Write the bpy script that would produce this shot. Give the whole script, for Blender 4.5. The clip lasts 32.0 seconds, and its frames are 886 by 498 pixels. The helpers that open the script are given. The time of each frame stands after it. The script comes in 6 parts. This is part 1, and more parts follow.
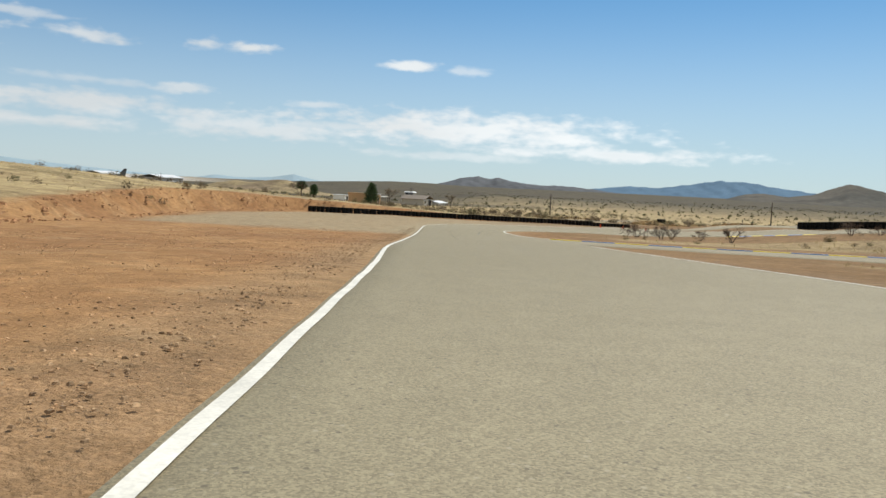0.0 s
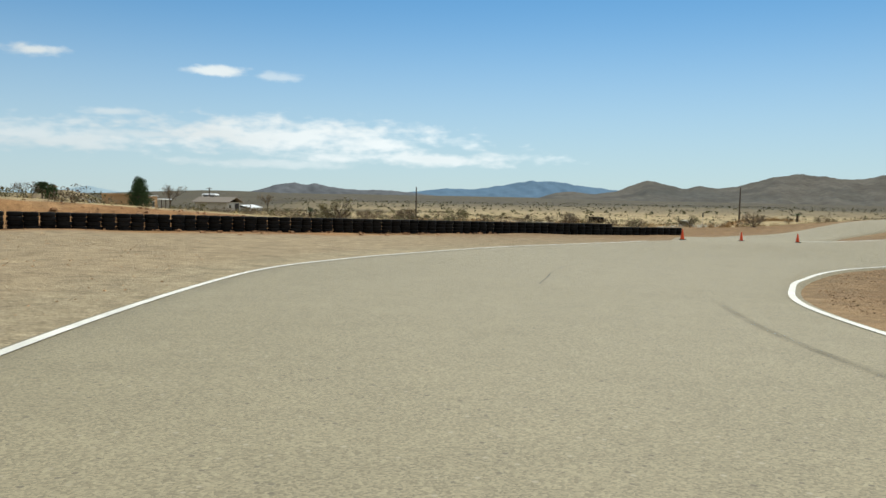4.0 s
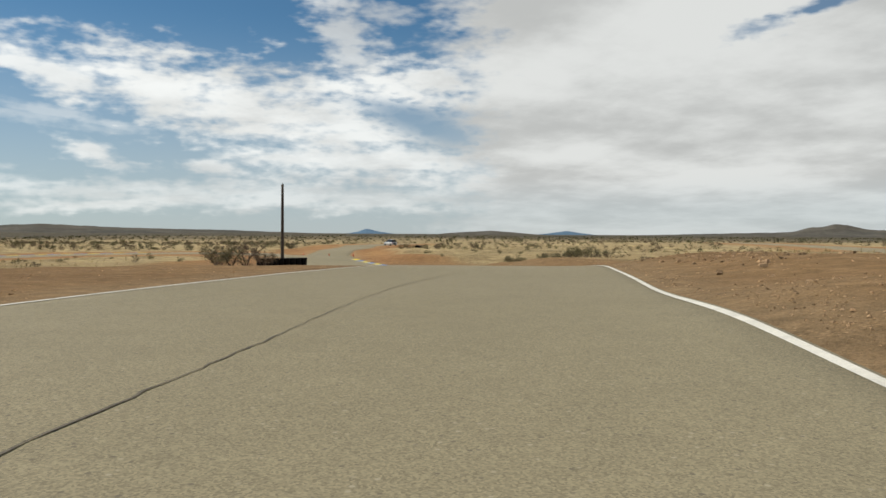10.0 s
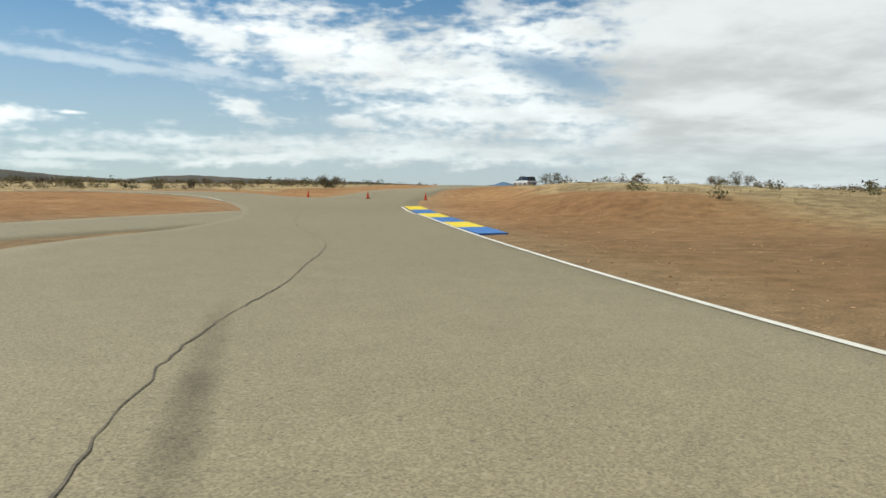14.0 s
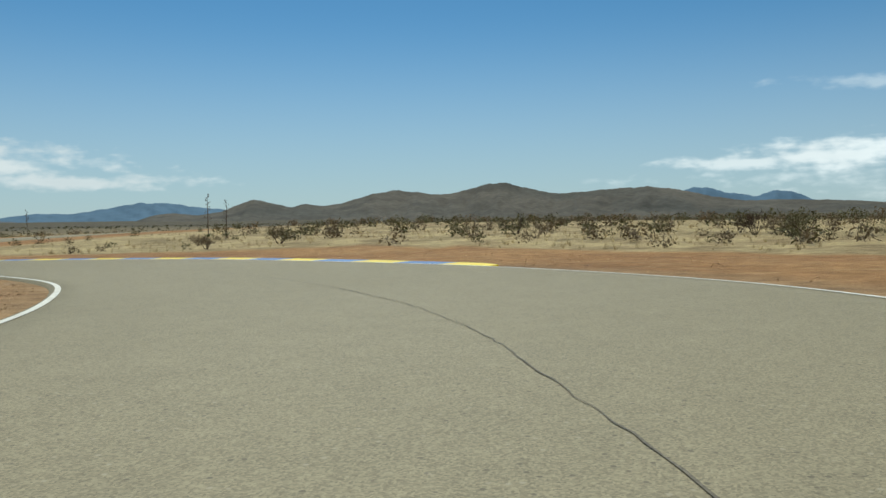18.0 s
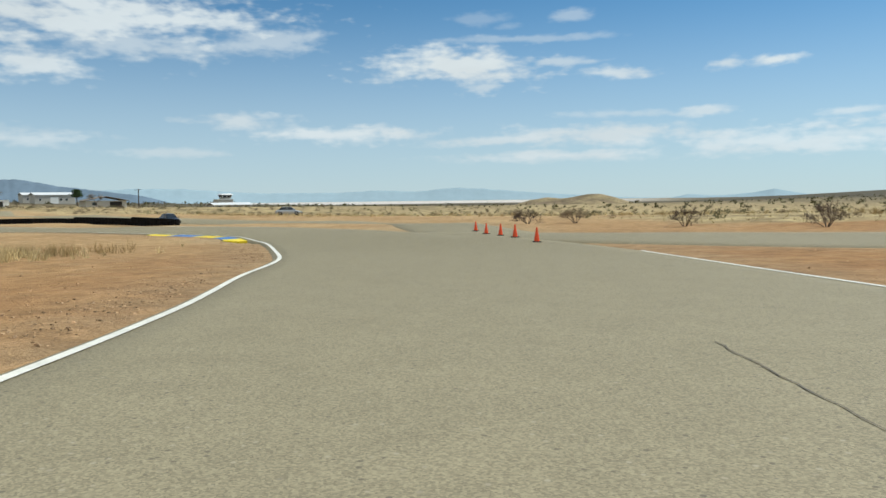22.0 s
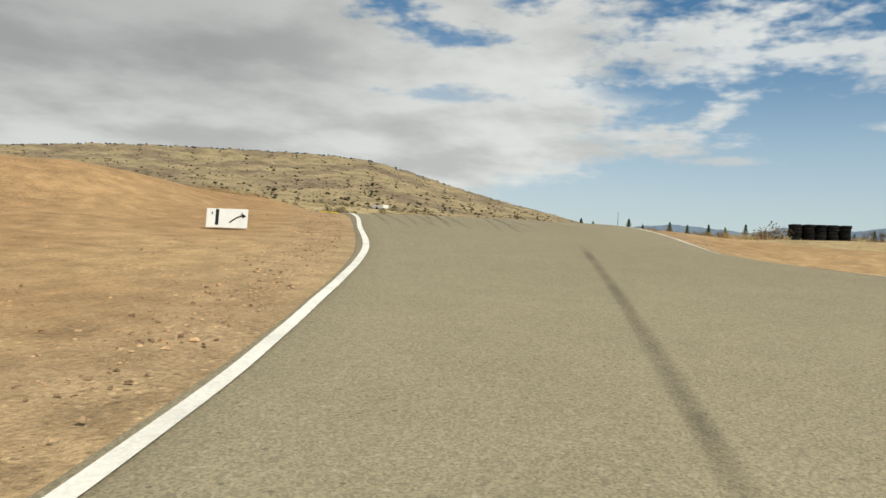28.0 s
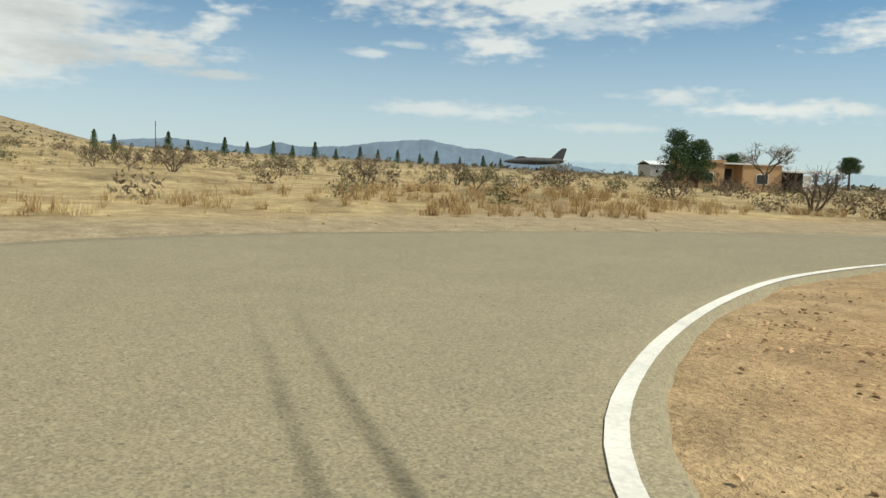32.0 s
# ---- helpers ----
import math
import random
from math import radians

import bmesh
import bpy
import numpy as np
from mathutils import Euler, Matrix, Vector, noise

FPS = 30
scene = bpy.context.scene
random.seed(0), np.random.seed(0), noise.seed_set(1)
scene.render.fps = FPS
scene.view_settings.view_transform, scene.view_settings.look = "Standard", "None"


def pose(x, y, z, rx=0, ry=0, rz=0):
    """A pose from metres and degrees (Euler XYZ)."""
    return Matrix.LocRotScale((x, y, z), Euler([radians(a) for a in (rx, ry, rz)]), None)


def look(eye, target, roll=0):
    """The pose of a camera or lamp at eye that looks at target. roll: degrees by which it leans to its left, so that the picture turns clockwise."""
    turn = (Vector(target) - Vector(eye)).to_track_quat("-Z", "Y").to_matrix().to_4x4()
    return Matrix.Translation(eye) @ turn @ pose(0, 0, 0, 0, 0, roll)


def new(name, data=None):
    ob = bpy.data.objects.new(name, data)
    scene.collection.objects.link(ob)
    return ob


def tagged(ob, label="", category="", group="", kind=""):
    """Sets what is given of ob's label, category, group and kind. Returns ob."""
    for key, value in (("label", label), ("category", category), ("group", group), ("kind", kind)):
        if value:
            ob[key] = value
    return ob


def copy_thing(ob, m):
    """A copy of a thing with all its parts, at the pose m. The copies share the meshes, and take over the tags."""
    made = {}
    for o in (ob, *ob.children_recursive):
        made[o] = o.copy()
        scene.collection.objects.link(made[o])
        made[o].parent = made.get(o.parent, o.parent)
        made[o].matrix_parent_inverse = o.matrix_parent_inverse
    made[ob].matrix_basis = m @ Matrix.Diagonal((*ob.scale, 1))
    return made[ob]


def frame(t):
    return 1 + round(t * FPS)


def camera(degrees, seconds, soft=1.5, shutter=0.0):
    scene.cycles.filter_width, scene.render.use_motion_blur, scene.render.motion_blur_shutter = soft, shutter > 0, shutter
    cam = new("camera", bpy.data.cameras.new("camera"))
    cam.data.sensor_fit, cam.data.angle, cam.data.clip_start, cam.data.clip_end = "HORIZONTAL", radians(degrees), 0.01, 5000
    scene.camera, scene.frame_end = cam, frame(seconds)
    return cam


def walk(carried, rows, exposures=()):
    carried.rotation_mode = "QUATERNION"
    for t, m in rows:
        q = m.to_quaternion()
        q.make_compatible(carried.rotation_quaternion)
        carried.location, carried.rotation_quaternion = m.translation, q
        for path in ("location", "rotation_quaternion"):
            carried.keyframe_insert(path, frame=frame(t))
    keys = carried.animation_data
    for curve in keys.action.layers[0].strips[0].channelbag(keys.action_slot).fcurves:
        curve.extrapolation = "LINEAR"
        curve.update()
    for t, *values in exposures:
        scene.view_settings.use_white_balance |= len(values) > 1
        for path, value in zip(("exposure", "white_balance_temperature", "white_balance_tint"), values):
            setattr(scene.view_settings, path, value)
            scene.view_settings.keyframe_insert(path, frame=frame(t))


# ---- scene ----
# ---- camera: seconds, x, y, z, heading, pitch, roll ----
cam = camera(60.0, 32.0, soft=1.5)
PATH = [
    (0.0, 0.00, 0.00, 0.00, 180.01, -4.70, 2.89),
    (0.5, 0.30, -12.26, -0.41, 179.80, -4.71, 1.62),
    (1.0, 0.65, -24.18, -0.87, 179.92, -5.39, 1.57),
    (1.5, 0.76, -34.25, -1.39, 179.74, -5.62, 1.51),
    (2.0, 0.92, -43.60, -1.88, 179.06, -5.64, 1.89),
    (2.5, 0.99, -52.18, -2.30, 179.14, -5.03, 1.25),
    (3.0, 1.03, -60.00, -2.56, 178.37, -4.34, 0.83),
    (3.5, 0.72, -67.21, -2.74, 174.34, -3.91, 0.81),
    (4.0, -0.33, -73.94, -2.87, 166.60, -3.83, 1.15),
    (4.5, -2.41, -80.27, -3.02, 156.47, -3.98, 1.61),
    (5.0, -5.52, -86.38, -3.29, 146.92, -4.28, 1.66),
    (5.5, -9.50, -91.68, -3.50, 136.32, -4.23, 2.00),
    (6.0, -14.23, -96.03, -3.62, 126.58, -3.48, 1.94),
    (6.5, -20.18, -99.82, -3.78, 117.30, -3.33, 2.13),
    (7.0, -26.86, -102.92, -3.95, 107.05, -2.64, 2.86),
    (7.5, -34.45, -104.84, -3.85, 96.34, -0.88, 3.19),
    (8.0, -41.85, -105.04, -3.42, 86.10, 1.85, 3.58),
    (8.5, -49.33, -104.03, -2.68, 78.58, 3.04, 2.10),
    (9.0, -56.66, -102.19, -2.12, 73.83, 2.17, 0.73),
    (9.5, -64.81, -99.82, -1.63, 72.64, 0.51, 0.62),
    (10.0, -74.32, -96.97, -1.36, 71.83, -1.16, 0.37),
    (10.5, -84.77, -93.63, -1.27, 70.97, -2.39, 0.19),
    (11.0, -95.70, -90.00, -1.42, 71.44, -2.65, 0.30),
    (11.5, -107.00, -86.14, -1.64, 72.48, -3.91, 0.13),
    (12.0, -118.48, -82.65, -2.10, 73.86, -4.97, -0.02),
    (12.5, -131.05, -79.38, -2.82, 76.09, -6.16, 0.72),
    (13.0, -143.48, -76.66, -3.65, 78.49, -6.39, 0.91),
    (13.5, -155.14, -74.76, -4.38, 81.28, -6.48, 1.07),
    (14.0, -166.11, -73.22, -4.89, 81.95, -4.69, 0.73),
    (14.5, -176.50, -71.85, -5.13, 82.36, -3.48, 0.17),
    (15.0, -186.41, -70.77, -5.23, 84.20, -3.14, -0.48),
    (15.5, -195.90, -70.34, -5.28, 89.00, -3.11, -1.15),
    (16.0, -204.95, -71.16, -5.15, 98.17, -1.91, -1.66),
    (16.5, -213.29, -73.31, -4.93, 108.78, -1.70, -2.03),
    (17.0, -221.18, -77.17, -4.70, 120.27, -2.79, -1.74),
    (17.5, -228.51, -81.98, -4.56, 130.97, -1.69, -1.12),
    (18.0, -233.83, -88.24, -4.45, 141.53, -2.24, -0.83),
    (18.5, -237.32, -94.88, -4.44, 154.57, -3.12, -0.97),
    (19.0, -240.29, -102.19, -4.62, 168.21, -3.73, -1.65),
    (19.5, -241.08, -110.40, -4.75, 180.88, -4.16, -1.54),
    (20.0, -240.04, -119.20, -4.90, 192.83, -3.87, -1.00),
    (20.5, -236.98, -127.80, -5.07, 201.41, -4.02, -0.04),
    (21.0, -233.41, -135.91, -5.28, 207.10, -3.67, 0.15),
    (21.5, -228.52, -144.28, -5.46, 212.26, -3.53, -0.17),
    (22.0, -222.52, -152.77, -5.66, 217.79, -3.80, -0.71),
    (22.5, -215.41, -161.29, -6.00, 223.16, -3.94, -0.92),
    (23.0, -206.59, -169.35, -6.16, 230.36, -4.03, -1.34),
    (23.5, -197.12, -175.86, -6.29, 240.52, -3.69, -2.58),
    (24.0, -186.99, -180.55, -6.43, 248.85, -3.32, -1.68),
    (24.5, -175.42, -183.73, -6.52, 256.60, -3.29, -1.27),
    (25.0, -164.68, -185.85, -6.62, 262.00, -3.94, -0.81),
    (25.5, -153.39, -186.94, -6.92, 267.36, -4.11, -0.16),
    (26.0, -141.56, -187.25, -7.13, 272.63, -3.77, -0.54),
    (26.5, -130.18, -185.83, -7.23, 277.41, -3.59, -0.73),
    (27.0, -119.75, -184.33, -7.29, 279.43, -2.73, -0.11),
    (27.5, -110.16, -182.58, -7.22, 281.65, -1.94, 0.95),
    (28.0, -101.35, -180.51, -7.03, 284.99, -0.82, 2.11),
    (28.5, -93.20, -178.07, -6.66, 288.54, 0.74, 2.76),
    (29.0, -85.36, -175.75, -5.86, 289.70, 1.76, 1.79),
    (29.5, -78.79, -173.39, -5.31, 287.25, 0.77, 1.46),
    (30.0, -72.68, -171.45, -4.97, 280.55, -1.19, 1.54),
    (30.5, -66.66, -170.42, -4.87, 274.52, -3.08, 0.71),
    (31.0, -60.86, -170.10, -4.96, 267.51, -4.23, 1.38),
    (31.5, -55.29, -170.84, -5.21, 258.80, -4.94, 2.00),
    (32.0, -49.79, -172.53, -5.52, 248.64, -5.92, 1.96),
]
walk(cam, [(t, pose(x, y, z, 90 + pitch, 0, yaw) @ pose(0, 0, 0, 0, 0, roll)) for t, x, y, z, yaw, pitch, roll in PATH], exposures=[(0, 0.0, 6250, 9), (3, 0.05, 6200, 7), (5, -0.05, 6100, 4), (6, -0.05, 6200, 5), (8, -0.15, 6250, 7), (9, -0.3, 6600, 10), (10, -0.3, 6500, 9), (11, -0.27, 6250, 7), (12, -0.22, 6400, 7), (13, -0.15, 6250, 6), (15, -0.1, 6350, 6), (16, -0.15, 6200, 3), (17, -0.3, 6000, 1), (18, -0.35, 5950, 0), (20, -0.1, 5950, 1), (22, 0.0, 5950, 4), (24, 0.15, 6000, 7), (26, 0.1, 6200, 6), (29, 0.0, 6600, 8), (31, 0.1, 6500, 4), (32, 0.1, 6500, 4)])

# ---- sky, sun ----
SUN_YAW, SUN_EL = 150.0, 48.0
sun_way = Vector((-math.sin(radians(SUN_YAW)) * math.cos(radians(SUN_EL)), math.cos(radians(SUN_YAW)) * math.cos(radians(SUN_EL)), math.sin(radians(SUN_EL))))
# clouds and the gaps in the cloud sheet: heading, height above the horizon, half width, half depth (degrees), density, lean
CLOUDS_WEST = [(99.1, 10.5, 6.3, 0.93, 0.9, 0.2), (92.5, 10.1, 7.2, 2.19, 0.95, 0.15), (85.8, 8.8, 7.6, 2.87, 0.95, 0.12), (79.1, 7.6, 8.0, 2.78, 0.9, 0.1), (74.5, 10.7, 8.0, 1.77, 0.95, 0), (79.0, 14.1, 2.5, 2.45, 0.75, 0.5), (76.3, 15.7, 2.5, 0.59, 0.6, 0), (76.6, 5.1, 10.1, 1.69, 0.85, 0), (96.3, 5.3, 1.7, 0.68, 0.85, 0.3), (88.1, 4.6, 2.5, 0.51, 0.8, 0.1), (99.7, 8.0, 7.2, 0.38, 0.4, 0.15), (85.7, 2.6, 25.3, 1.01, 0.6, 0), (114.2, 3.9, 4.4, 0.93, 0.95, 0), (120.3, 3.6, 4.2, 0.42, 0.8, 0), (107.6, 4.6, 0.9, 0.13, 0.95, 0), (104.4, 7.8, 9.7, 0.42, 0.35, 0.08)]
CLOUDS_LOW = [(105.9, 1.8, 6.3, 0.3, 0.5, 0), (94.3, 2.0, 5.5, 0.46, 0.7, -0.1), (109.3, 1.1, 2.5, 0.3, 0.45, 0)]
CLOUDS_SOUTH = [(178.5, 4.2, 10.5, 1.1, 0.95, 0), (187.8, 4.0, 4.2, 0.38, 0.6, 0), (205.6, 4.4, 7.2, 0.63, 0.85, 0), (195.0, 3.5, 5.9, 0.68, 0.75, 0.05), (209.2, 2.9, 7.2, 0.34, 0.6, 0), (168.1, 2.8, 8.0, 0.42, 0.85, 0), (179.7, 2.2, 5.5, 0.3, 0.5, 0), (205.3, 8.8, 2.0, 0.38, 0.8, 0), (197.8, 9.0, 1.3, 0.34, 0.75, -0.1), (194.6, 9.0, 1.4, 0.34, 0.95, 0), (182.7, 8.6, 1.8, 0.34, 0.95, 0), (179.1, 8.4, 1.3, 0.3, 0.5, 0), (199.1, 5.9, 1.7, 0.34, 0.7, 0), (205.2, 5.9, 3.8, 0.25, 0.4, 0), (189.9, 5.4, 1.9, 0.25, 0.6, 0)]
CLOUDS_MIDDLE = [(216.1, 9.6, 5.3, 1.18, 1.0, 0), (209.3, 9.7, 1.9, 0.3, 0.6, 0), (214.4, 8.1, 1.1, 0.25, 0.6, 0), (214.9, 12.8, 1.9, 0.38, 0.22, 0), (212.8, 12.3, 0.8, 0.25, 0.22, 0), (208.1, 12.9, 1.3, 0.38, 0.4, 0), (211.9, 11.4, 5.5, 0.25, 0.35, 0), (242.2, 12.5, 10.5, 2.03, 0.95, 0), (245.4, 9.1, 3.0, 1.01, 0.9, 0), (239.5, 10.8, 5.5, 0.93, 0.6, 0), (230.4, 11.2, 3.8, 0.93, 0.55, -0.1), (232.2, 5.6, 3.0, 0.55, 0.75, 0), (224.5, 4.7, 5.5, 0.55, 0.9, 0), (214.5, 4.2, 4.2, 0.34, 0.7, 0), (208.7, 3.0, 5.5, 0.34, 0.8, 0), (245.9, 4.3, 3.0, 0.46, 0.6, 0)]
CLOUDS_EAST = [(255.2, 12.8, 4.6, 1.6, 0.8, 0), (265.5, 9.4, 1.6, 0.93, 0.9, -0.5), (254.5, 8.2, 1.5, 0.34, 0.65, 0), (252.0, 8.9, 1.3, 0.25, 0.5, 0), (265.2, 6.0, 2.5, 0.34, 0.7, 0), (248.8, 4.4, 4.6, 0.51, 0.65, 0), (237.2, 3.4, 3.0, 0.34, 0.5, 0), (271.7, 7.1, 5.5, 0.68, 0.9, 0), (267.7, 13.3, 8.0, 1.52, 0.85, 0), (271.0, 7.9, 3.4, 0.84, 0.9, 0.1), (278.5, 5.5, 4.0, 0.84, 0.85, 0), (259.6, 13.2, 9.3, 0.93, 0.85, 0), (267.6, 14.3, 8.4, 1.77, 0.9, -0.15), (272.0, 7.8, 5.3, 0.55, 0.85, 0), (276.7, 5.6, 2.5, 0.42, 0.8, -0.1), (273.0, 18.3, 5.1, 0.93, 0.7, 0.1)]
GAPS = [(74.3, 8.3, 3.0, 1.01, 0.95, 0.25), (71.9, 7.5, 2.1, 0.59, 0.7, 0.2), (45.9, 15.0, 2.5, 0.42, 0.9, -0.2), (49.7, 13.9, 1.9, 0.51, 0.7, -0.2), (81.3, 9.5, 1.3, 0.76, 0.6, 0), (290.8, 17.4, 3.4, 1.43, 0.95, 0.2), (285.6, 14.8, 3.4, 0.84, 0.9, 0.1), (279.6, 17.5, 1.8, 0.76, 0.9, 0), (285.1, 10.6, 3.4, 0.51, 0.6, 0), (270.9, 11.4, 3.8, 0.93, 0.9, 0)]


def build_world():
    world = bpy.data.worlds.new("desert_sky")
    scene.world = world
    world.use_nodes = True
    nt = world.node_tree
    n, link = nt.nodes, nt.links.new
    n.clear()
    out = n.new("ShaderNodeOutputWorld")
    bg = n.new("ShaderNodeBackground")
    sky = n.new("ShaderNodeTexSky")
    sky.sky_type = "NISHITA"
    sky.sun_disc = False
    sky.sun_elevation = radians(SUN_EL)
    sky.sun_rotation = math.atan2(sun_way.x, sun_way.y)
    sky.altitude = 1300
    sky.air_density, sky.dust_density, sky.ozone_density = 1.0, 0.15, 2.0
    bg.inputs["Strength"].default_value = 0.1

    def calc(op, a, b=0.0, c=0.0, clamp=False):
        x = n.new("ShaderNodeMath")
        x.operation, x.use_clamp = op, clamp
        for k, v in enumerate((a, b, c)):
            if isinstance(v, bpy.types.NodeSocket):
                link(v, x.inputs[k])
            else:
                x.inputs[k].default_value = v
        return x.outputs[0]

    def span(v, lo, hi, a=0.0, b=1.0):
        x = n.new("ShaderNodeMapRange")
        x.interpolation_type = "SMOOTHSTEP"
        for k, w in enumerate((v, lo, hi, a, b)):
            if isinstance(w, bpy.types.NodeSocket):
                link(w, x.inputs[k])
            else:
                x.inputs[k].default_value = w
        return x.outputs[0]

    def vec(x, y, z):
        c = n.new("ShaderNodeCombineXYZ")
        for k, v in enumerate((x, y, z)):
            if isinstance(v, bpy.types.NodeSocket):
                link(v, c.inputs[k])
            else:
                c.inputs[k].default_value = v
        return c.outputs[0]

    def noise(v, s, detail=6.0, rough=0.55):
        x = n.new("ShaderNodeTexNoise")
        x.inputs["Scale"].default_value, x.inputs["Detail"].default_value, x.inputs["Roughness"].default_value = s, detail, rough
        link(v, x.inputs["Vector"])
        return x.outputs["Fac"]

    def mixed(fac, a, b, kind="MIX"):
        x = n.new("ShaderNodeMix")
        x.data_type, x.blend_type = "RGBA", kind
        for sock, v in ((x.inputs[0], fac), (x.inputs[6], a), (x.inputs[7], b)):
            if isinstance(v, bpy.types.NodeSocket):
                link(v, sock)
            else:
                sock.default_value = v
        return x.outputs[2]

    co = n.new("ShaderNodeTexCoord")
    sep = n.new("ShaderNodeSeparateXYZ")
    link(co.outputs["Generated"], sep.inputs[0])
    x, y, z = sep.outputs
    yaw = calc("MULTIPLY_ADD", calc("ARCTAN2", x, calc("MULTIPLY", y, -1.0)), 180 / math.pi, 180.0)
    el = calc("MULTIPLY", calc("ARCSINE", z), 180 / math.pi)
    low = calc("MAXIMUM", calc("ADD", z, 0.16), 0.06)
    plane = vec(calc("DIVIDE", x, low), calc("DIVIDE", y, low), 0.0)
    # single clouds with frayed edges
    fray_at = vec(calc("MULTIPLY", yaw, 0.3), calc("MULTIPLY", el, 1.0), 3.0)
    curl_at = vec(calc("MULTIPLY", yaw, 1.1), calc("MULTIPLY", el, 2.2), 7.0)
    fray = calc("MULTIPLY_ADD", calc("SUBTRACT", noise(fray_at, 1.0, 3.5, 0.5), 0.5), 2.3, calc("MULTIPLY", calc("SUBTRACT", noise(curl_at, 1.0, 2.5, 0.45), 0.5), 1.0))

    def blob(a, e, w, h, dens, lean):
        da = calc("SUBTRACT", yaw, a)
        de = calc("SUBTRACT", calc("SUBTRACT", el, e), calc("MULTIPLY", da, lean))
        r = calc("SQRT", calc("ADD", calc("POWER", calc("ABSOLUTE", calc("DIVIDE", da, w * 1.3)), 2.0), calc("POWER", calc("ABSOLUTE", calc("DIVIDE", de, h * 1.3)), 2.0)))
        return span(calc("ADD", fray, r), 1.2, 0.15, 0.0, dens)

    # a wide sheet of cloud over the north, with ragged ends to the west and the east
    from_north = calc("ABSOLUTE", calc("SUBTRACT", calc("MODULO", calc("ADD", yaw, 188.5), 360.0), 180.0))
    inward = calc("MULTIPLY", span(el, 7.5, 2.0, 0.0, 12.0), span(x, -0.1, 0.1))
    sheet = span(calc("ADD", calc("MULTIPLY_ADD", fray, 5.0, from_north), inward), 83.0, 76.0, 0.0, 0.97)
    sheet = calc("MULTIPLY", sheet, span(el, 1.0, 4.5, 0.45, 1.0))
    for gap in GAPS:
        sheet = calc("MULTIPLY", sheet, calc("SUBTRACT", 1.0, blob(*gap)))
    total = sheet
    for cloud in CLOUDS_WEST + CLOUDS_LOW + CLOUDS_SOUTH + CLOUDS_MIDDLE + CLOUDS_EAST:
        total = calc("MAXIMUM", total, blob(*cloud))
    for gap in GAPS[:2]:
        total = calc("MULTIPLY", total, calc("SUBTRACT", 1.0, blob(*gap)))
    # thick cloud is grey underneath
    grey = span(noise(plane, 1.25, 6.0, 0.55), 0.36, 0.62, 0.72, 1.04)
    # broken clouds in the south stay white
    grey = calc("ADD", 1.0, calc("MULTIPLY", calc("SUBTRACT", grey, 1.0), span(y, -0.35, 0.1, 0.25, 1.0)))
    thick = calc("MULTIPLY", span(calc("ABSOLUTE", calc("SUBTRACT", yaw, 318.0)), 40.0, 12.0), span(el, 3.0, 13.0))
    shade = calc("MULTIPLY", grey, calc("SUBTRACT", span(y, -0.4, 0.6, 1.0, 0.9), calc("MULTIPLY", thick, 0.28)))
    shade = calc("MULTIPLY", shade, calc("MULTIPLY", span(x, -0.95, 0.55, 1.36, 0.87), calc("SUBTRACT", 1.0, calc("MULTIPLY", calc("MULTIPLY", sheet, span(x, -0.2, -0.8)), 0.17))))
    white = mixed(1.0, (8.8, 8.9, 8.7, 1), vec(shade, shade, shade), "MULTIPLY")
    blue = mixed(1.0, sky.outputs[0], (0.545, 0.81, 0.88, 1), "MULTIPLY")
    haze = mixed(calc("MULTIPLY", span(el, 16.0, -1.0, 0.0, 0.82), span(y, -0.35, 0.25, 0.9, 1.0)), blue, (5.95, 6.4, 6.8, 1))
    link(mixed(total, haze, white), bg.inputs[0])
    link(bg.outputs[0], out.inputs[0])


build_world()
sun = new("sun", bpy.data.lights.new("sun", "SUN"))
sun.data.energy, sun.data.angle, sun.data.color = 4.2, radians(0.53), (1.0, 0.93, 0.79)
sun.matrix_world = look((0, 0, 0), -sun_way)
scene.view_settings.exposure = 0.0

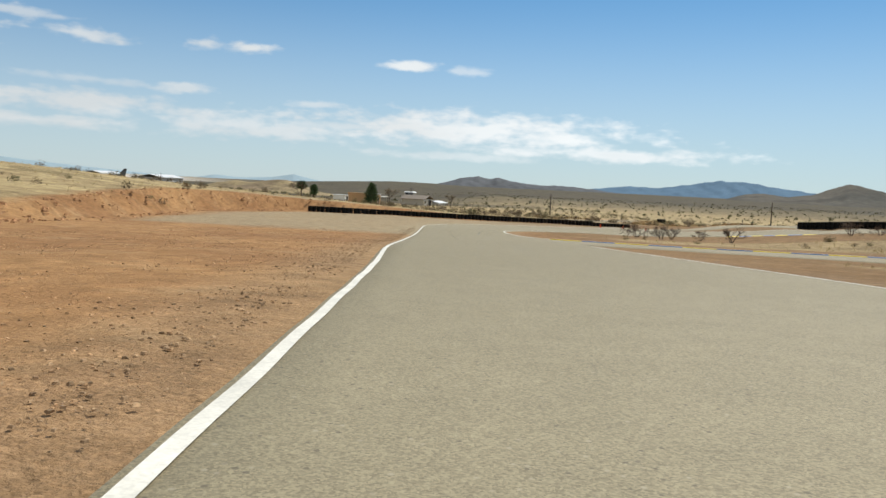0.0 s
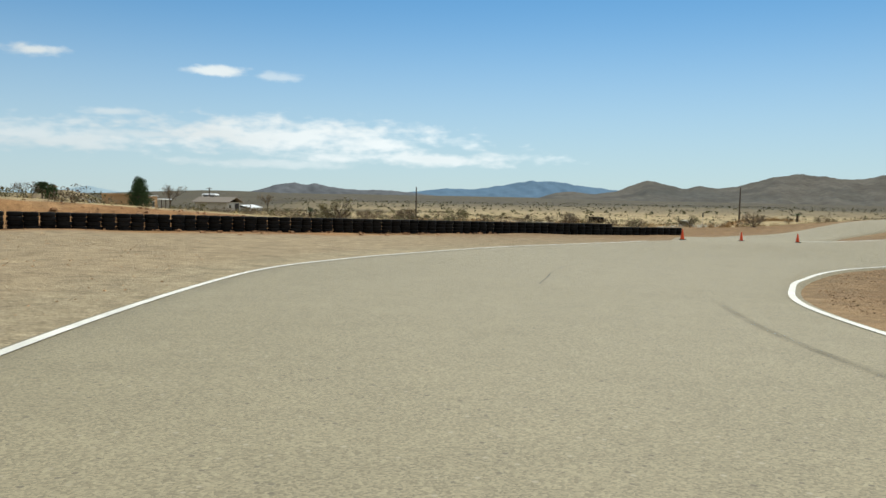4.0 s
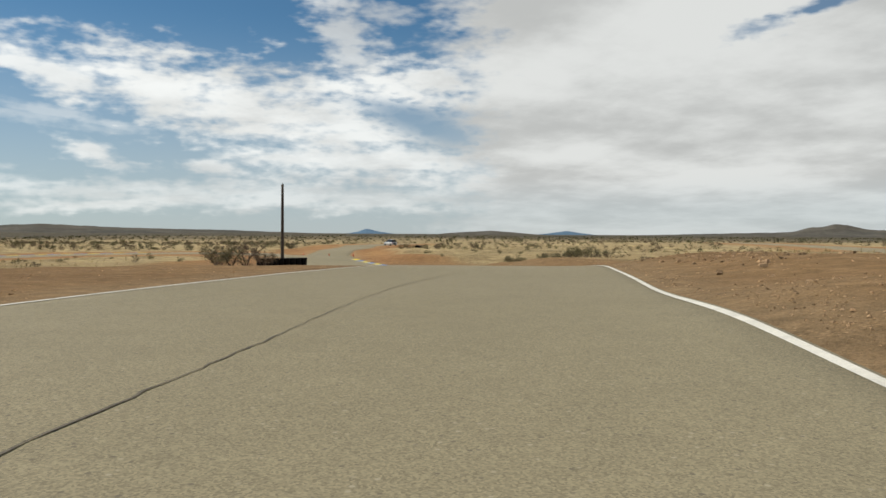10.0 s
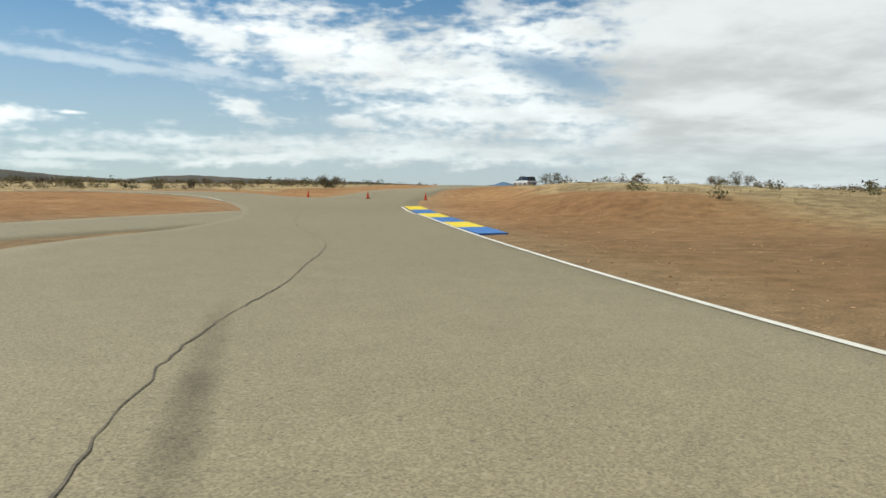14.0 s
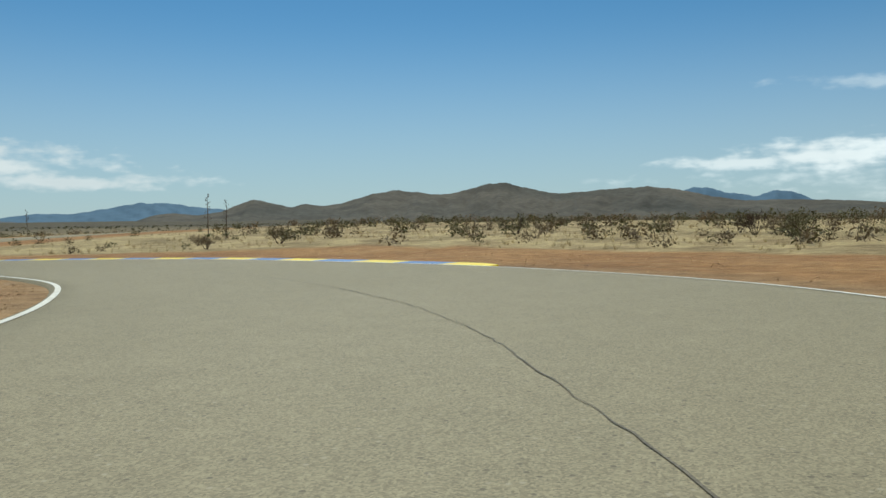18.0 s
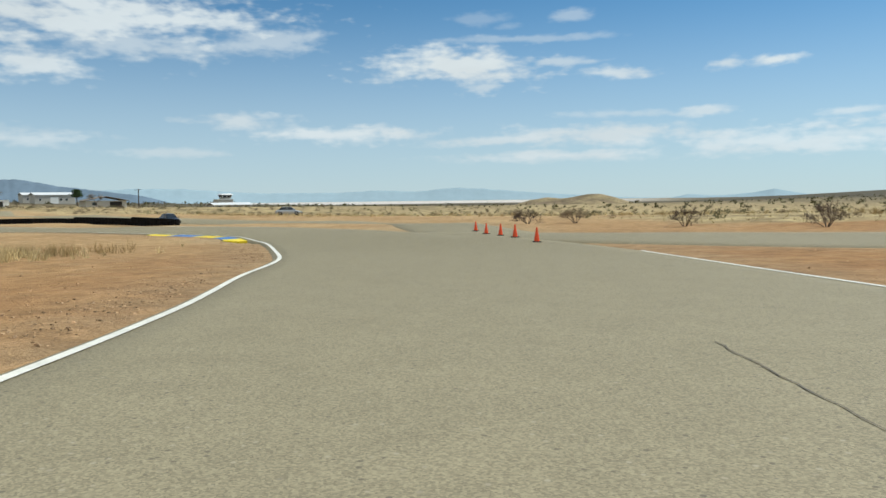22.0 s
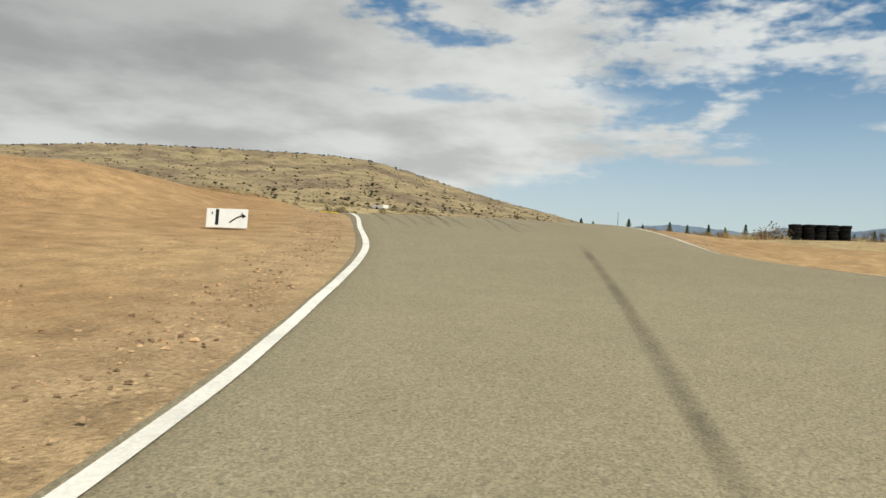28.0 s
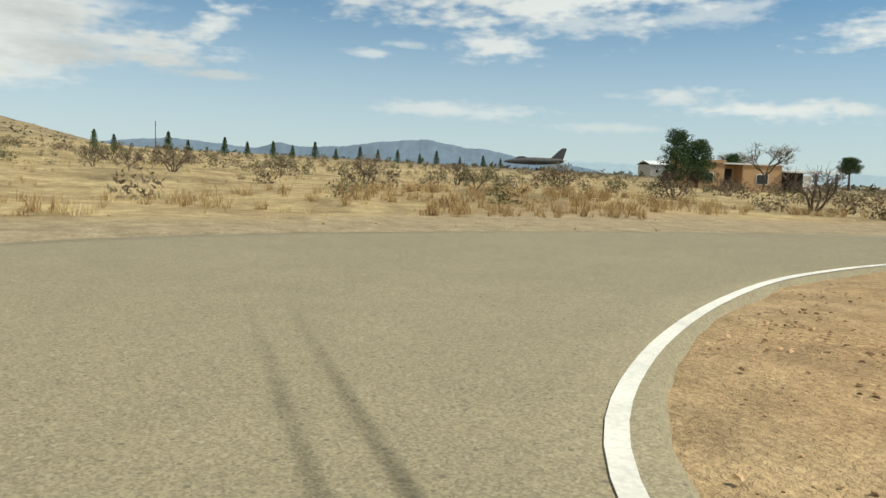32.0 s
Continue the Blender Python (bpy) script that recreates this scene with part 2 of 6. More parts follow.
# ---- materials ----
def material(name, base, rough=0.9, metal=0.0, spread=0.25, scale=3.0, fine=40.0, bump=0.0, bump_scale=60.0, second=None, patch=(0.45, 0.62), random_value=0.0, island=0.0, spec=0.3):
    """A procedural surface: a base colour, a second one in patches, grain at two scales and fine relief."""
    m = bpy.data.materials.new(name)
    m.use_nodes = True
    nt = m.node_tree
    n, link = nt.nodes, nt.links.new
    b = n["Principled BSDF"]
    b.inputs["Roughness"].default_value, b.inputs["Metallic"].default_value = rough, metal
    b.inputs["Specular IOR Level"].default_value = spec
    co = n.new("ShaderNodeTexCoord")
    geo = n.new("ShaderNodeNewGeometry")

    def noise_of(s, detail=5.0, roughness=0.6, src=None):
        x = n.new("ShaderNodeTexNoise")
        x.inputs["Scale"].default_value, x.inputs["Detail"].default_value, x.inputs["Roughness"].default_value = s, detail, roughness
        link(src or geo.outputs["Position"], x.inputs["Vector"])
        return x.outputs["Fac"]

    def mixed(kind, fac, a, c):
        x = n.new("ShaderNodeMix")
        x.data_type, x.blend_type = "RGBA", kind
        for sock, v in ((x.inputs[0], fac), (x.inputs[6], a), (x.inputs[7], c)):
            if isinstance(v, bpy.types.NodeSocket):
                link(v, sock)
            else:
                sock.default_value = v
        return x.outputs[2]

    def ramp(src, lo, hi, a, c):
        x = n.new("ShaderNodeMapRange")
        x.inputs[1].default_value, x.inputs[2].default_value, x.inputs[3].default_value, x.inputs[4].default_value = lo, hi, a, c
        link(src, x.inputs[0])
        return x.outputs[0]

    col = (*base, 1)
    if second:
        col = mixed("MIX", ramp(noise_of(scale * 0.35, 4.0), patch[0], patch[1], 0, 1), col, (*second, 1))
    v = ramp(noise_of(scale), 0.3, 0.7, 1 - spread, 1 + spread)
    col = mixed("MULTIPLY", 1.0, col, v)
    v = ramp(noise_of(fine, 3.0), 0.3, 0.7, 1 - spread * 0.8, 1 + spread * 0.8)
    col = mixed("MULTIPLY", 1.0, col, v)
    if random_value:
        oi = n.new("ShaderNodeObjectInfo")
        col = mixed("MULTIPLY", 1.0, col, ramp(oi.outputs["Random"], 0, 1, 1 - random_value, 1 + random_value))
    if island:
        col = mixed("MULTIPLY", 1.0, col, ramp(geo.outputs["Random Per Island"], 0, 1, 1 - island, 1 + island))
    link(col, b.inputs["Base Color"])
    if bump:
        bp = n.new("ShaderNodeBump")
        bp.inputs["Strength"].default_value, bp.inputs["Distance"].default_value = bump, 0.02
        link(noise_of(bump_scale, 4.0), bp.inputs["Height"])
        link(bp.outputs[0], b.inputs["Normal"])
    return m


def ground_material():
    """Red and tan desert soil with pebbles, gravel and dry grass litter where the mesh says so."""
    m = bpy.data.materials.new("desert_soil")
    m.use_nodes = True
    nt = m.node_tree
    n, link = nt.nodes, nt.links.new
    b = n["Principled BSDF"]
    b.inputs["Roughness"].default_value, b.inputs["Specular IOR Level"].default_value = 0.95, 0.1
    geo = n.new("ShaderNodeNewGeometry")

    def noise_of(s, detail=5.0, roughness=0.6):
        x = n.new("ShaderNodeTexNoise")
        x.inputs["Scale"].default_value, x.inputs["Detail"].default_value, x.inputs["Roughness"].default_value = s, detail, roughness
        link(geo.outputs["Position"], x.inputs["Vector"])
        return x.outputs["Fac"]

    def ramp(src, lo, hi, a=0.0, c=1.0):
        x = n.new("ShaderNodeMapRange")
        x.inputs[1].default_value, x.inputs[2].default_value, x.inputs[3].default_value, x.inputs[4].default_value = lo, hi, a, c
        link(src, x.inputs[0])
        return x.outputs[0]

    def mixed(kind, fac, a, c):
        x = n.new("ShaderNodeMix")
        x.data_type, x.blend_type = "RGBA", kind
        for sock, v in ((x.inputs[0], fac), (x.inputs[6], a), (x.inputs[7], c)):
            if isinstance(v, bpy.types.NodeSocket):
                link(v, sock)
            else:
                sock.default_value = v
        return x.outputs[2]

    def attribute(name):
        x = n.new("ShaderNodeAttribute")
        x.attribute_name = name
        return x.outputs["Fac"]

    red = mixed("MIX", ramp(noise_of(0.12, 4.0), 0.4, 0.62), (0.405, 0.228, 0.1, 1), (0.305, 0.16, 0.071, 1))
    tan = mixed("MIX", ramp(noise_of(0.15, 4.0), 0.42, 0.6), (0.475, 0.322, 0.163, 1), (0.4, 0.256, 0.126, 1))
    soil = mixed("MIX", attribute("tan"), red, tan)
    soil = mixed("MIX", attribute("brown"), soil, mixed("MIX", ramp(noise_of(0.2, 5.0), 0.4, 0.62), (0.285, 0.178, 0.086, 1), (0.2, 0.118, 0.056, 1)))
    soil = mixed("MIX", ramp(noise_of(0.42, 7.0, 0.72), 0.53, 0.68, 0, 0.4), soil, (0.48, 0.33, 0.18, 1))
    gravel = mixed("MIX", ramp(noise_of(9.0, 3.0), 0.4, 0.6), (0.33, 0.265, 0.165, 1), (0.4, 0.325, 0.21, 1))
    soil = mixed("MIX", attribute("gravel"), soil, gravel)
    straw = mixed("MIX", ramp(noise_of(0.3, 6.0, 0.7), 0.4, 0.6), (0.5, 0.39, 0.205, 1), (0.32, 0.235, 0.125, 1))
    straw = mixed("MIX", ramp(noise_of(0.075, 6.0, 0.75), 0.49, 0.62, 0, 0.65), straw, (0.19, 0.15, 0.08, 1))
    straw = mixed("MIX", ramp(noise_of(0.021, 5.0, 0.7), 0.52, 0.64, 0, 0.6), straw, (0.5, 0.395, 0.21, 1))
    soil = mixed("MIX", attribute("grass"), soil, straw)
    soil = mixed("MIX", ramp(attribute("brown"), 0, 1, 0, 0.4), soil, (0.225, 0.146, 0.074, 1))
    soil = mixed("MIX", attribute("salt"), soil, (0.62, 0.57, 0.52, 1))
    soil = mixed("MIX", attribute("scrub"), soil, mixed("MIX", ramp(noise_of(0.02, 6.0, 0.8), 0.45, 0.6), (0.052, 0.049, 0.04, 1), (0.1, 0.085, 0.058, 1)))
    soil = mixed("MULTIPLY", 1.0, soil, ramp(noise_of(1.6, 6.0, 0.65), 0.3, 0.7, 0.7, 1.26))
    soil = mixed("MULTIPLY", 1.0, soil, ramp(noise_of(22.0, 4.0, 0.7), 0.3, 0.7, 0.72, 1.25))
    pebbles = n.new("ShaderNodeTexVoronoi")
    pebbles.inputs["Scale"].default_value = 13.0
    link(geo.outputs["Position"], pebbles.inputs["Vector"])
    tone = n.new("ShaderNodeSeparateColor")
    link(pebbles.outputs["Color"], tone.inputs[0])
    strewn = n.new("ShaderNodeMath")
    strewn.operation = "MULTIPLY"
    link(ramp(pebbles.outputs["Distance"], 0.42, 0.28), strewn.inputs[0])
    link(ramp(noise_of(0.7, 5.0, 0.7), 0.45, 0.62, 0.12, 0.85), strewn.inputs[1])
    soil = mixed("MIX", strewn.outputs[0], soil, mixed("MULTIPLY", 1.0, soil, ramp(tone.outputs[0], 0, 1, 0.5, 1.6)))
    link(soil, b.inputs["Base Color"])
    bp = n.new("ShaderNodeBump")
    bp.inputs["Strength"].default_value, bp.inputs["Distance"].default_value = 1.0, 0.09
    add = n.new("ShaderNodeMath")
    add.operation = "ADD"
    link(noise_of(1.3, 6.0, 0.7), add.inputs[0])
    link(ramp(noise_of(16.0, 4.0, 0.7), 0, 1, 0, 0.5), add.inputs[1])
    link(add.outputs[0], bp.inputs["Height"])
    link(bp.outputs[0], b.inputs["Normal"])
    return m


soil_mat = ground_material()


def asphalt_material():
    """Old sun-bleached asphalt: worn aggregate, single pale and dark stones, faint broad stains."""
    m = bpy.data.materials.new("sunbleached_asphalt")
    m.use_nodes = True
    nt = m.node_tree
    n, link = nt.nodes, nt.links.new
    b = n["Principled BSDF"]
    b.inputs["Roughness"].default_value, b.inputs["Specular IOR Level"].default_value = 0.78, 0.3
    geo = n.new("ShaderNodeNewGeometry")

    def noise_of(s, detail=5.0, roughness=0.6):
        x = n.new("ShaderNodeTexNoise")
        x.inputs["Scale"].default_value, x.inputs["Detail"].default_value, x.inputs["Roughness"].default_value = s, detail, roughness
        link(geo.outputs["Position"], x.inputs["Vector"])
        return x.outputs["Fac"]

    def cells(s):
        x = n.new("ShaderNodeTexVoronoi")
        x.inputs["Scale"].default_value = s
        link(geo.outputs["Position"], x.inputs["Vector"])
        sep = n.new("ShaderNodeSeparateColor")
        link(x.outputs["Color"], sep.inputs[0])
        return sep.outputs[0], x.outputs["Distance"]

    def ramp(src, lo, hi, a=0.0, c=1.0):
        x = n.new("ShaderNodeMapRange")
        for k, v in enumerate((lo, hi, a, c), 1):
            x.inputs[k].default_value = v
        link(src, x.inputs[0])
        return x.outputs[0]

    def mixed(kind, fac, a, c):
        x = n.new("ShaderNodeMix")
        x.data_type, x.blend_type = "RGBA", kind
        for sock, v in ((x.inputs[0], fac), (x.inputs[6], a), (x.inputs[7], c)):
            if isinstance(v, bpy.types.NodeSocket):
                link(v, sock)
            else:
                sock.default_value = v
        return x.outputs[2]

    def times(a, c):
        x = n.new("ShaderNodeMath")
        x.operation = "MULTIPLY"
        link(a, x.inputs[0]), link(c, x.inputs[1])
        return x.outputs[0]

    col = mixed("MIX", ramp(noise_of(0.06, 4.0), 0.4, 0.62), (0.28, 0.238, 0.147, 1), (0.302, 0.257, 0.162, 1))
    col = mixed("MULTIPLY", 1.0, col, ramp(noise_of(1.4, 6.0, 0.7), 0.3, 0.7, 0.93, 1.07))
    grain, _ = cells(70.0)
    col = mixed("MULTIPLY", 1.0, col, ramp(grain, 0.0, 1.0, 0.72, 1.28))
    pick, near = cells(16.0)
    stone_at = times(ramp(pick, 0.8, 0.84), ramp(near, 0.3, 0.2))
    col = mixed("MIX", stone_at, col, mixed("MIX", ramp(pick, 0.9, 0.91), (0.39, 0.335, 0.235, 1), (0.17, 0.145, 0.1, 1)))
    pits = ramp(noise_of(7.0, 6.0, 0.75), 0.6, 0.72, 0.0, 0.3)
    col = mixed("MIX", pits, col, (0.15, 0.13, 0.088, 1))
    link(col, b.inputs["Base Color"])
    bp = n.new("ShaderNodeBump")
    bp.inputs["Strength"].default_value, bp.inputs["Distance"].default_value = 0.8, 0.012
    link(grain, bp.inputs["Height"])
    link(bp.outputs[0], b.inputs["Normal"])
    return m


asphalt = asphalt_material()
tar = material("tar_seam", (0.14, 0.118, 0.084), 0.75, spread=0.4, scale=2.5, fine=20.0)
skid = material("tyre_marks", (0.1, 0.088, 0.066), 0.8, spread=0.28, scale=1.2, fine=14.0)


def worn_through(m, most):
    """Streaky, soft-edged rubber: the asphalt shows through by the sheet's own softness and a noise."""
    nt = m.node_tree
    n, link = nt.nodes, nt.links.new
    at_edge = n.new("ShaderNodeAttribute")
    at_edge.attribute_name = "soft"
    no = n.new("ShaderNodeTexNoise")
    no.inputs["Scale"].default_value, no.inputs["Detail"].default_value = 1.1, 6.0
    geo = n.new("ShaderNodeNewGeometry")
    link(geo.outputs["Position"], no.inputs["Vector"])
    r = n.new("ShaderNodeMapRange")
    for k, v in enumerate((0.3, 0.7, 0.1, most), 1):
        r.inputs[k].default_value = v
    link(no.outputs["Fac"], r.inputs[0])
    x = n.new("ShaderNodeMath")
    x.operation = "MULTIPLY"
    link(r.outputs[0], x.inputs[0])
    link(at_edge.outputs["Fac"], x.inputs[1])
    link(x.outputs[0], n["Principled BSDF"].inputs["Alpha"])


worn_through(skid, 0.4)
skid_dark = material("fresh_tyre_marks", (0.085, 0.074, 0.056), 0.8, spread=0.28, scale=1.2, fine=14.0)
worn_through(skid_dark, 0.55)
line_white = material("road_paint_white", (0.74, 0.71, 0.63), 0.7, spread=0.14, scale=2.0, fine=30.0)
kerb_yellow = material("kerb_paint_yellow", (0.82, 0.63, 0.025), 0.6, spread=0.16, scale=1.5, fine=18.0, bump=0.2, random_value=0.06)
kerb_blue = material("kerb_paint_blue", (0.05, 0.165, 0.44), 0.6, spread=0.2, scale=1.5, fine=18.0, bump=0.2, random_value=0.08)
rubber = material("old_tyre_rubber", (0.011, 0.0105, 0.01), 0.85, spec=0.12, spread=0.35, scale=6.0, fine=30.0, random_value=0.45)
cone_orange = material("cone_plastic", (0.78, 0.085, 0.02), 0.5, spread=0.12, scale=5.0, fine=25.0)
cone_base = material("cone_rubber_base", (0.025, 0.022, 0.02), 0.7, spread=0.2)
pole_wood = material("weathered_pole_wood", (0.085, 0.068, 0.055), 0.9, spread=0.3, scale=4.0, fine=30.0)
metal_grey = material("galvanised_steel", (0.3, 0.3, 0.29), 0.5, 0.6, spread=0.15)
black_plastic = material("black_plastic", (0.02, 0.02, 0.02), 0.5, spread=0.2)
board_white = material("painted_board", (0.78, 0.77, 0.73), 0.6, spread=0.06)
ink = material("black_paint", (0.015, 0.015, 0.015), 0.6, spread=0.1)
stone = material("loose_stones", (0.45, 0.28, 0.15), 0.95, spread=0.25, scale=8.0, island=0.45)
edge_stone = material("edge_gravel", (0.38, 0.25, 0.14), 0.95, spread=0.25, scale=8.0, island=0.5)
clod = material("red_clods", (0.4, 0.22, 0.11), 0.95, spread=0.3, scale=6.0, island=0.4)
straw = material("dry_grass", (0.6, 0.48, 0.25), 0.9, spread=0.25, scale=0.5, fine=6.0, second=(0.36, 0.25, 0.11), island=0.35)
straw_orange = material("rust_coloured_grass", (0.37, 0.245, 0.11), 0.9, spread=0.25, scale=0.6, fine=6.0, island=0.35)
twig = material("grey_brown_twigs", (0.115, 0.082, 0.06), 0.9, spread=0.25, scale=4.0, random_value=0.25)
leaf_green = material("olive_desert_leaves", (0.165, 0.15, 0.075), 0.85, spread=0.25, scale=3.0, fine=12.0, island=0.4, random_value=0.2)
leaf_dull = material("dull_brown_leaves", (0.21, 0.16, 0.1), 0.9, spread=0.25, scale=3.0, fine=12.0, island=0.4, random_value=0.2)
needle = material("dark_conifer_needles", (0.05, 0.085, 0.03), 0.85, spread=0.3, scale=2.0, fine=10.0, island=0.4, random_value=0.15)
bark = material("tree_bark", (0.09, 0.068, 0.05), 0.95, spread=0.3, scale=5.0, bump=0.5, bump_scale=30.0)
yucca_green = material("yucca_leaves", (0.1, 0.12, 0.055), 0.7, spread=0.2, island=0.3)
adobe = material("tan_adobe_plaster", (0.47, 0.3, 0.16), 0.9, spread=0.08, scale=1.0, fine=20.0)
roof_white = material("white_metal_roof", (0.75, 0.75, 0.74), 0.45, 0.0, spread=0.06)
siding = material("pale_metal_siding", (0.46, 0.43, 0.37), 0.6, spread=0.08)
roof_brown = material("brown_shingle_roof", (0.2, 0.165, 0.13), 0.85, spread=0.15)
# near-black colour standing in for the shade inside openings
shade_paint = material("painted_shade", (0.03, 0.027, 0.024), 0.8, spread=0.1)
glass_dark = material("tinted_glass", (0.03, 0.035, 0.04), 0.12, spread=0.05, spec=0.6)
jet_grey = material("jet_grey_paint", (0.105, 0.105, 0.1), 0.6, spread=0.12, scale=1.5)
car_white = material("car_paint_white", (0.72, 0.72, 0.71), 0.3, spread=0.03, spec=0.5)
car_silver = material("car_paint_silver", (0.45, 0.46, 0.47), 0.3, 0.5, spread=0.03, spec=0.5)
car_blue = material("car_paint_dark_blue", (0.035, 0.05, 0.07), 0.3, 0.2, spread=0.03, spec=0.5)
tank_white = material("weathered_white_tank", (0.55, 0.51, 0.42), 0.7, spread=0.12)
hill_soil = material("hill_grass_and_rock", (0.3, 0.235, 0.13), 0.95, spread=0.34, scale=0.05, fine=0.3, second=(0.2, 0.15, 0.095), patch=(0.46, 0.6), spec=0.1)
hill_scrub = material("hill_scrub", (0.07, 0.06, 0.034), 0.95, spread=0.2, scale=0.1, island=0.4, spec=0.1)
range_brown = material("mountain_rock_brown", (0.118, 0.106, 0.088), 0.95, spread=0.26, scale=0.006, fine=0.05, second=(0.088, 0.085, 0.074), spec=0.05)
range_grey = material("mountain_rock_grey", (0.12, 0.125, 0.135), 0.95, spread=0.22, scale=0.004, fine=0.03, spec=0.05)
# distance haze is mixed into the base colour of these three
range_haze_blue = material("haze_tinted_mountain_blue", (0.115, 0.19, 0.275), 0.95, spread=0.1, scale=0.003, fine=0.02, spec=0.05)
range_haze = material("haze_tinted_far_mountains", (0.34, 0.44, 0.5), 0.95, spread=0.04, scale=0.003, fine=0.02, spec=0.05)
range_haze_pale = material("haze_tinted_mountain_pale", (0.15, 0.2, 0.255), 0.95, spread=0.12, scale=0.003, fine=0.02, spec=0.05)
green_light = bpy.data.materials.new("green_signal_light")
green_light.use_nodes = True
green_light.node_tree.nodes["Principled BSDF"].inputs["Base Color"].default_value = (0.02, 0.5, 0.15, 1)
green_light.node_tree.nodes["Principled BSDF"].inputs["Emission Color"].default_value = (0.02, 0.7, 0.22, 1)
green_light.node_tree.nodes["Principled BSDF"].inputs["Emission Strength"].default_value = 0.5

# ---- the plan: road line (x, y, z), spot heights, road edges ----
ROAD = [(0.3, 46.0, -0.6), (0.1, 22.0, -0.9)] + [(r[1], r[2], r[3] - 1.2) for r in PATH[::2]]
ROAD += [(-44.5, -174.3, -6.8), (-40.8, -177.0, -6.8), (-38.5, -181.0, -6.8), (-38.0, -187.0, -6.85), (-39.8, -193.5, -6.9), (-46.0, -203.0, -7.0), (-57.0, -214.0, -7.3)]
SPOTS = [(-25, -110.5, -4.9), (-53.9, -116.3, -3.8), (-72.9, -111.3, -2.7), (-70.5, -91.8, -2.2), (-144, -89, -4.75), (-230.7, -75.4, -6.0), (-225, -66.3, -6.0), (-207.3, -178.3, -7.4), (-196.7, -189.2, -7.6), (17.9, -101.6, -4.45), (-29.8, -124.2, -5.2), (-71.2, -192.2, -6.9), (-53.8, -189.9, -6.4), (-136.1, -209.1, -8.9), (-97.5, -201.9, -8.75), (-80.4, -188.7, -7.6), (-88.5, -197.3, -8.05), (-18.6, -145.2, -5.4)]
SPOTS += [(-63.4, -114.6, -3.2), (-80, -86, -1.85), (-89.5, -75.5, -1.85), (-100, -71, -2.1), (21.6, -169.9, -6.0), (-20, -185, -6.3), (-5, -165, -5.9), (-248.3, -45.9, -5.0), (-278.2, -30, -4.7), (-286, -44, -3.5), (-300, -50, -3.7), (-262, -62, -5.4), (-197.7, -247.3, -8.3), (-75, -132, -2.9), (-100, -138, -2.4), (-176.9, -52.7, -5.9), (-262, -74.3, -5.4), (-272.5, -128.3, -5.8), (-182.5, -80, -6.3), (-70, -159.5, -5.3), (-78, -158, -4.8), (-62, -152, -4.8), (-51, -182, -6.8), (-45, -160, -6.0), (-140, -232, -8.8), (-110, -236, -9.0), (-172, -225, -8.6), (-70, -226, -8.4), (-222, -52, -4.5), (-240, -47, -4.6), (-205, -56, -5.0), (-156.9, -52.2, -4.4), (-164, -52, -4.9), (-143, -58.5, -3.75)]


def catmull(points, n=8):
    p = np.array(points, float)
    q = np.vstack([2 * p[0] - p[1], p, 2 * p[-1] - p[-2]])
    out = []
    for i in range(1, len(q) - 2):
        a, b, c, d = q[i - 1 : i + 3]
        for k in range(n):
            t = k / n
            out.append(0.5 * (2 * b + (c - a) * t + (2 * a - 5 * b + 4 * c - d) * t * t + (3 * b - a - 3 * c + d) * t**3))
    out.append(p[-1])
    return np.array(out)


def even(points, step):
    """A smooth line through the points, in even steps."""
    c = catmull(points, 12)
    s = np.r_[0, np.cumsum(np.linalg.norm(np.diff(c[:, :2], axis=0), axis=1))]
    t = np.linspace(0, s[-1], max(2, int(round(s[-1] / step)) + 1))
    return np.stack([np.interp(t, s, c[:, k]) for k in range(c.shape[1])], 1)


def ease(a, b, v):
    t = np.clip((v - a) / (b - a), 0, 1)
    return t * t * (3 - 2 * t)


HEIGHTS = np.vstack([catmull(ROAD, 8), np.repeat(np.array(SPOTS, float), 2, axis=0)])
ROAD_XY = catmull(ROAD, 8)[:, :2]
# the foot of the red cut bank: x, y, height of the bank
BANK = [(21, -24, 0.0), (24, -42, 0.6), (26, -57, 1.4), (27.5, -72, 1.9), (28, -86, 2.1), (24.5, -96.5, 1.9), (19.5, -104, 1.5), (10, -109, 1.1), (-3, -115, 0.6), (-16, -121, 0.0)]
BANK_LINE = even(BANK, 1.5)


def chunks(fn, x, y):
    x, y = np.asarray(x, float), np.asarray(y, float)
    flat = np.stack([x.ravel(), y.ravel()], 1)
    out = np.concatenate([fn(flat[k : k + 20000]) for k in range(0, len(flat), 20000)])
    return out.reshape(x.shape)


def level(x, y):
    """The height of the road and of the ground close to it."""

    def fn(q):
        d = ((q[:, None] - HEIGHTS[None, :, :2]) ** 2).sum(-1)
        w = 1 / (d + 5) ** 2.5
        return (w * HEIGHTS[:, 2]).sum(1) / w.sum(1)

    return chunks(fn, x, y)


def off_road(x, y):
    """How far a place lies from the road's line."""
    return chunks(lambda q: np.sqrt(((q[:, None] - ROAD_XY[None]) ** 2).sum(-1).min(1)), x, y)


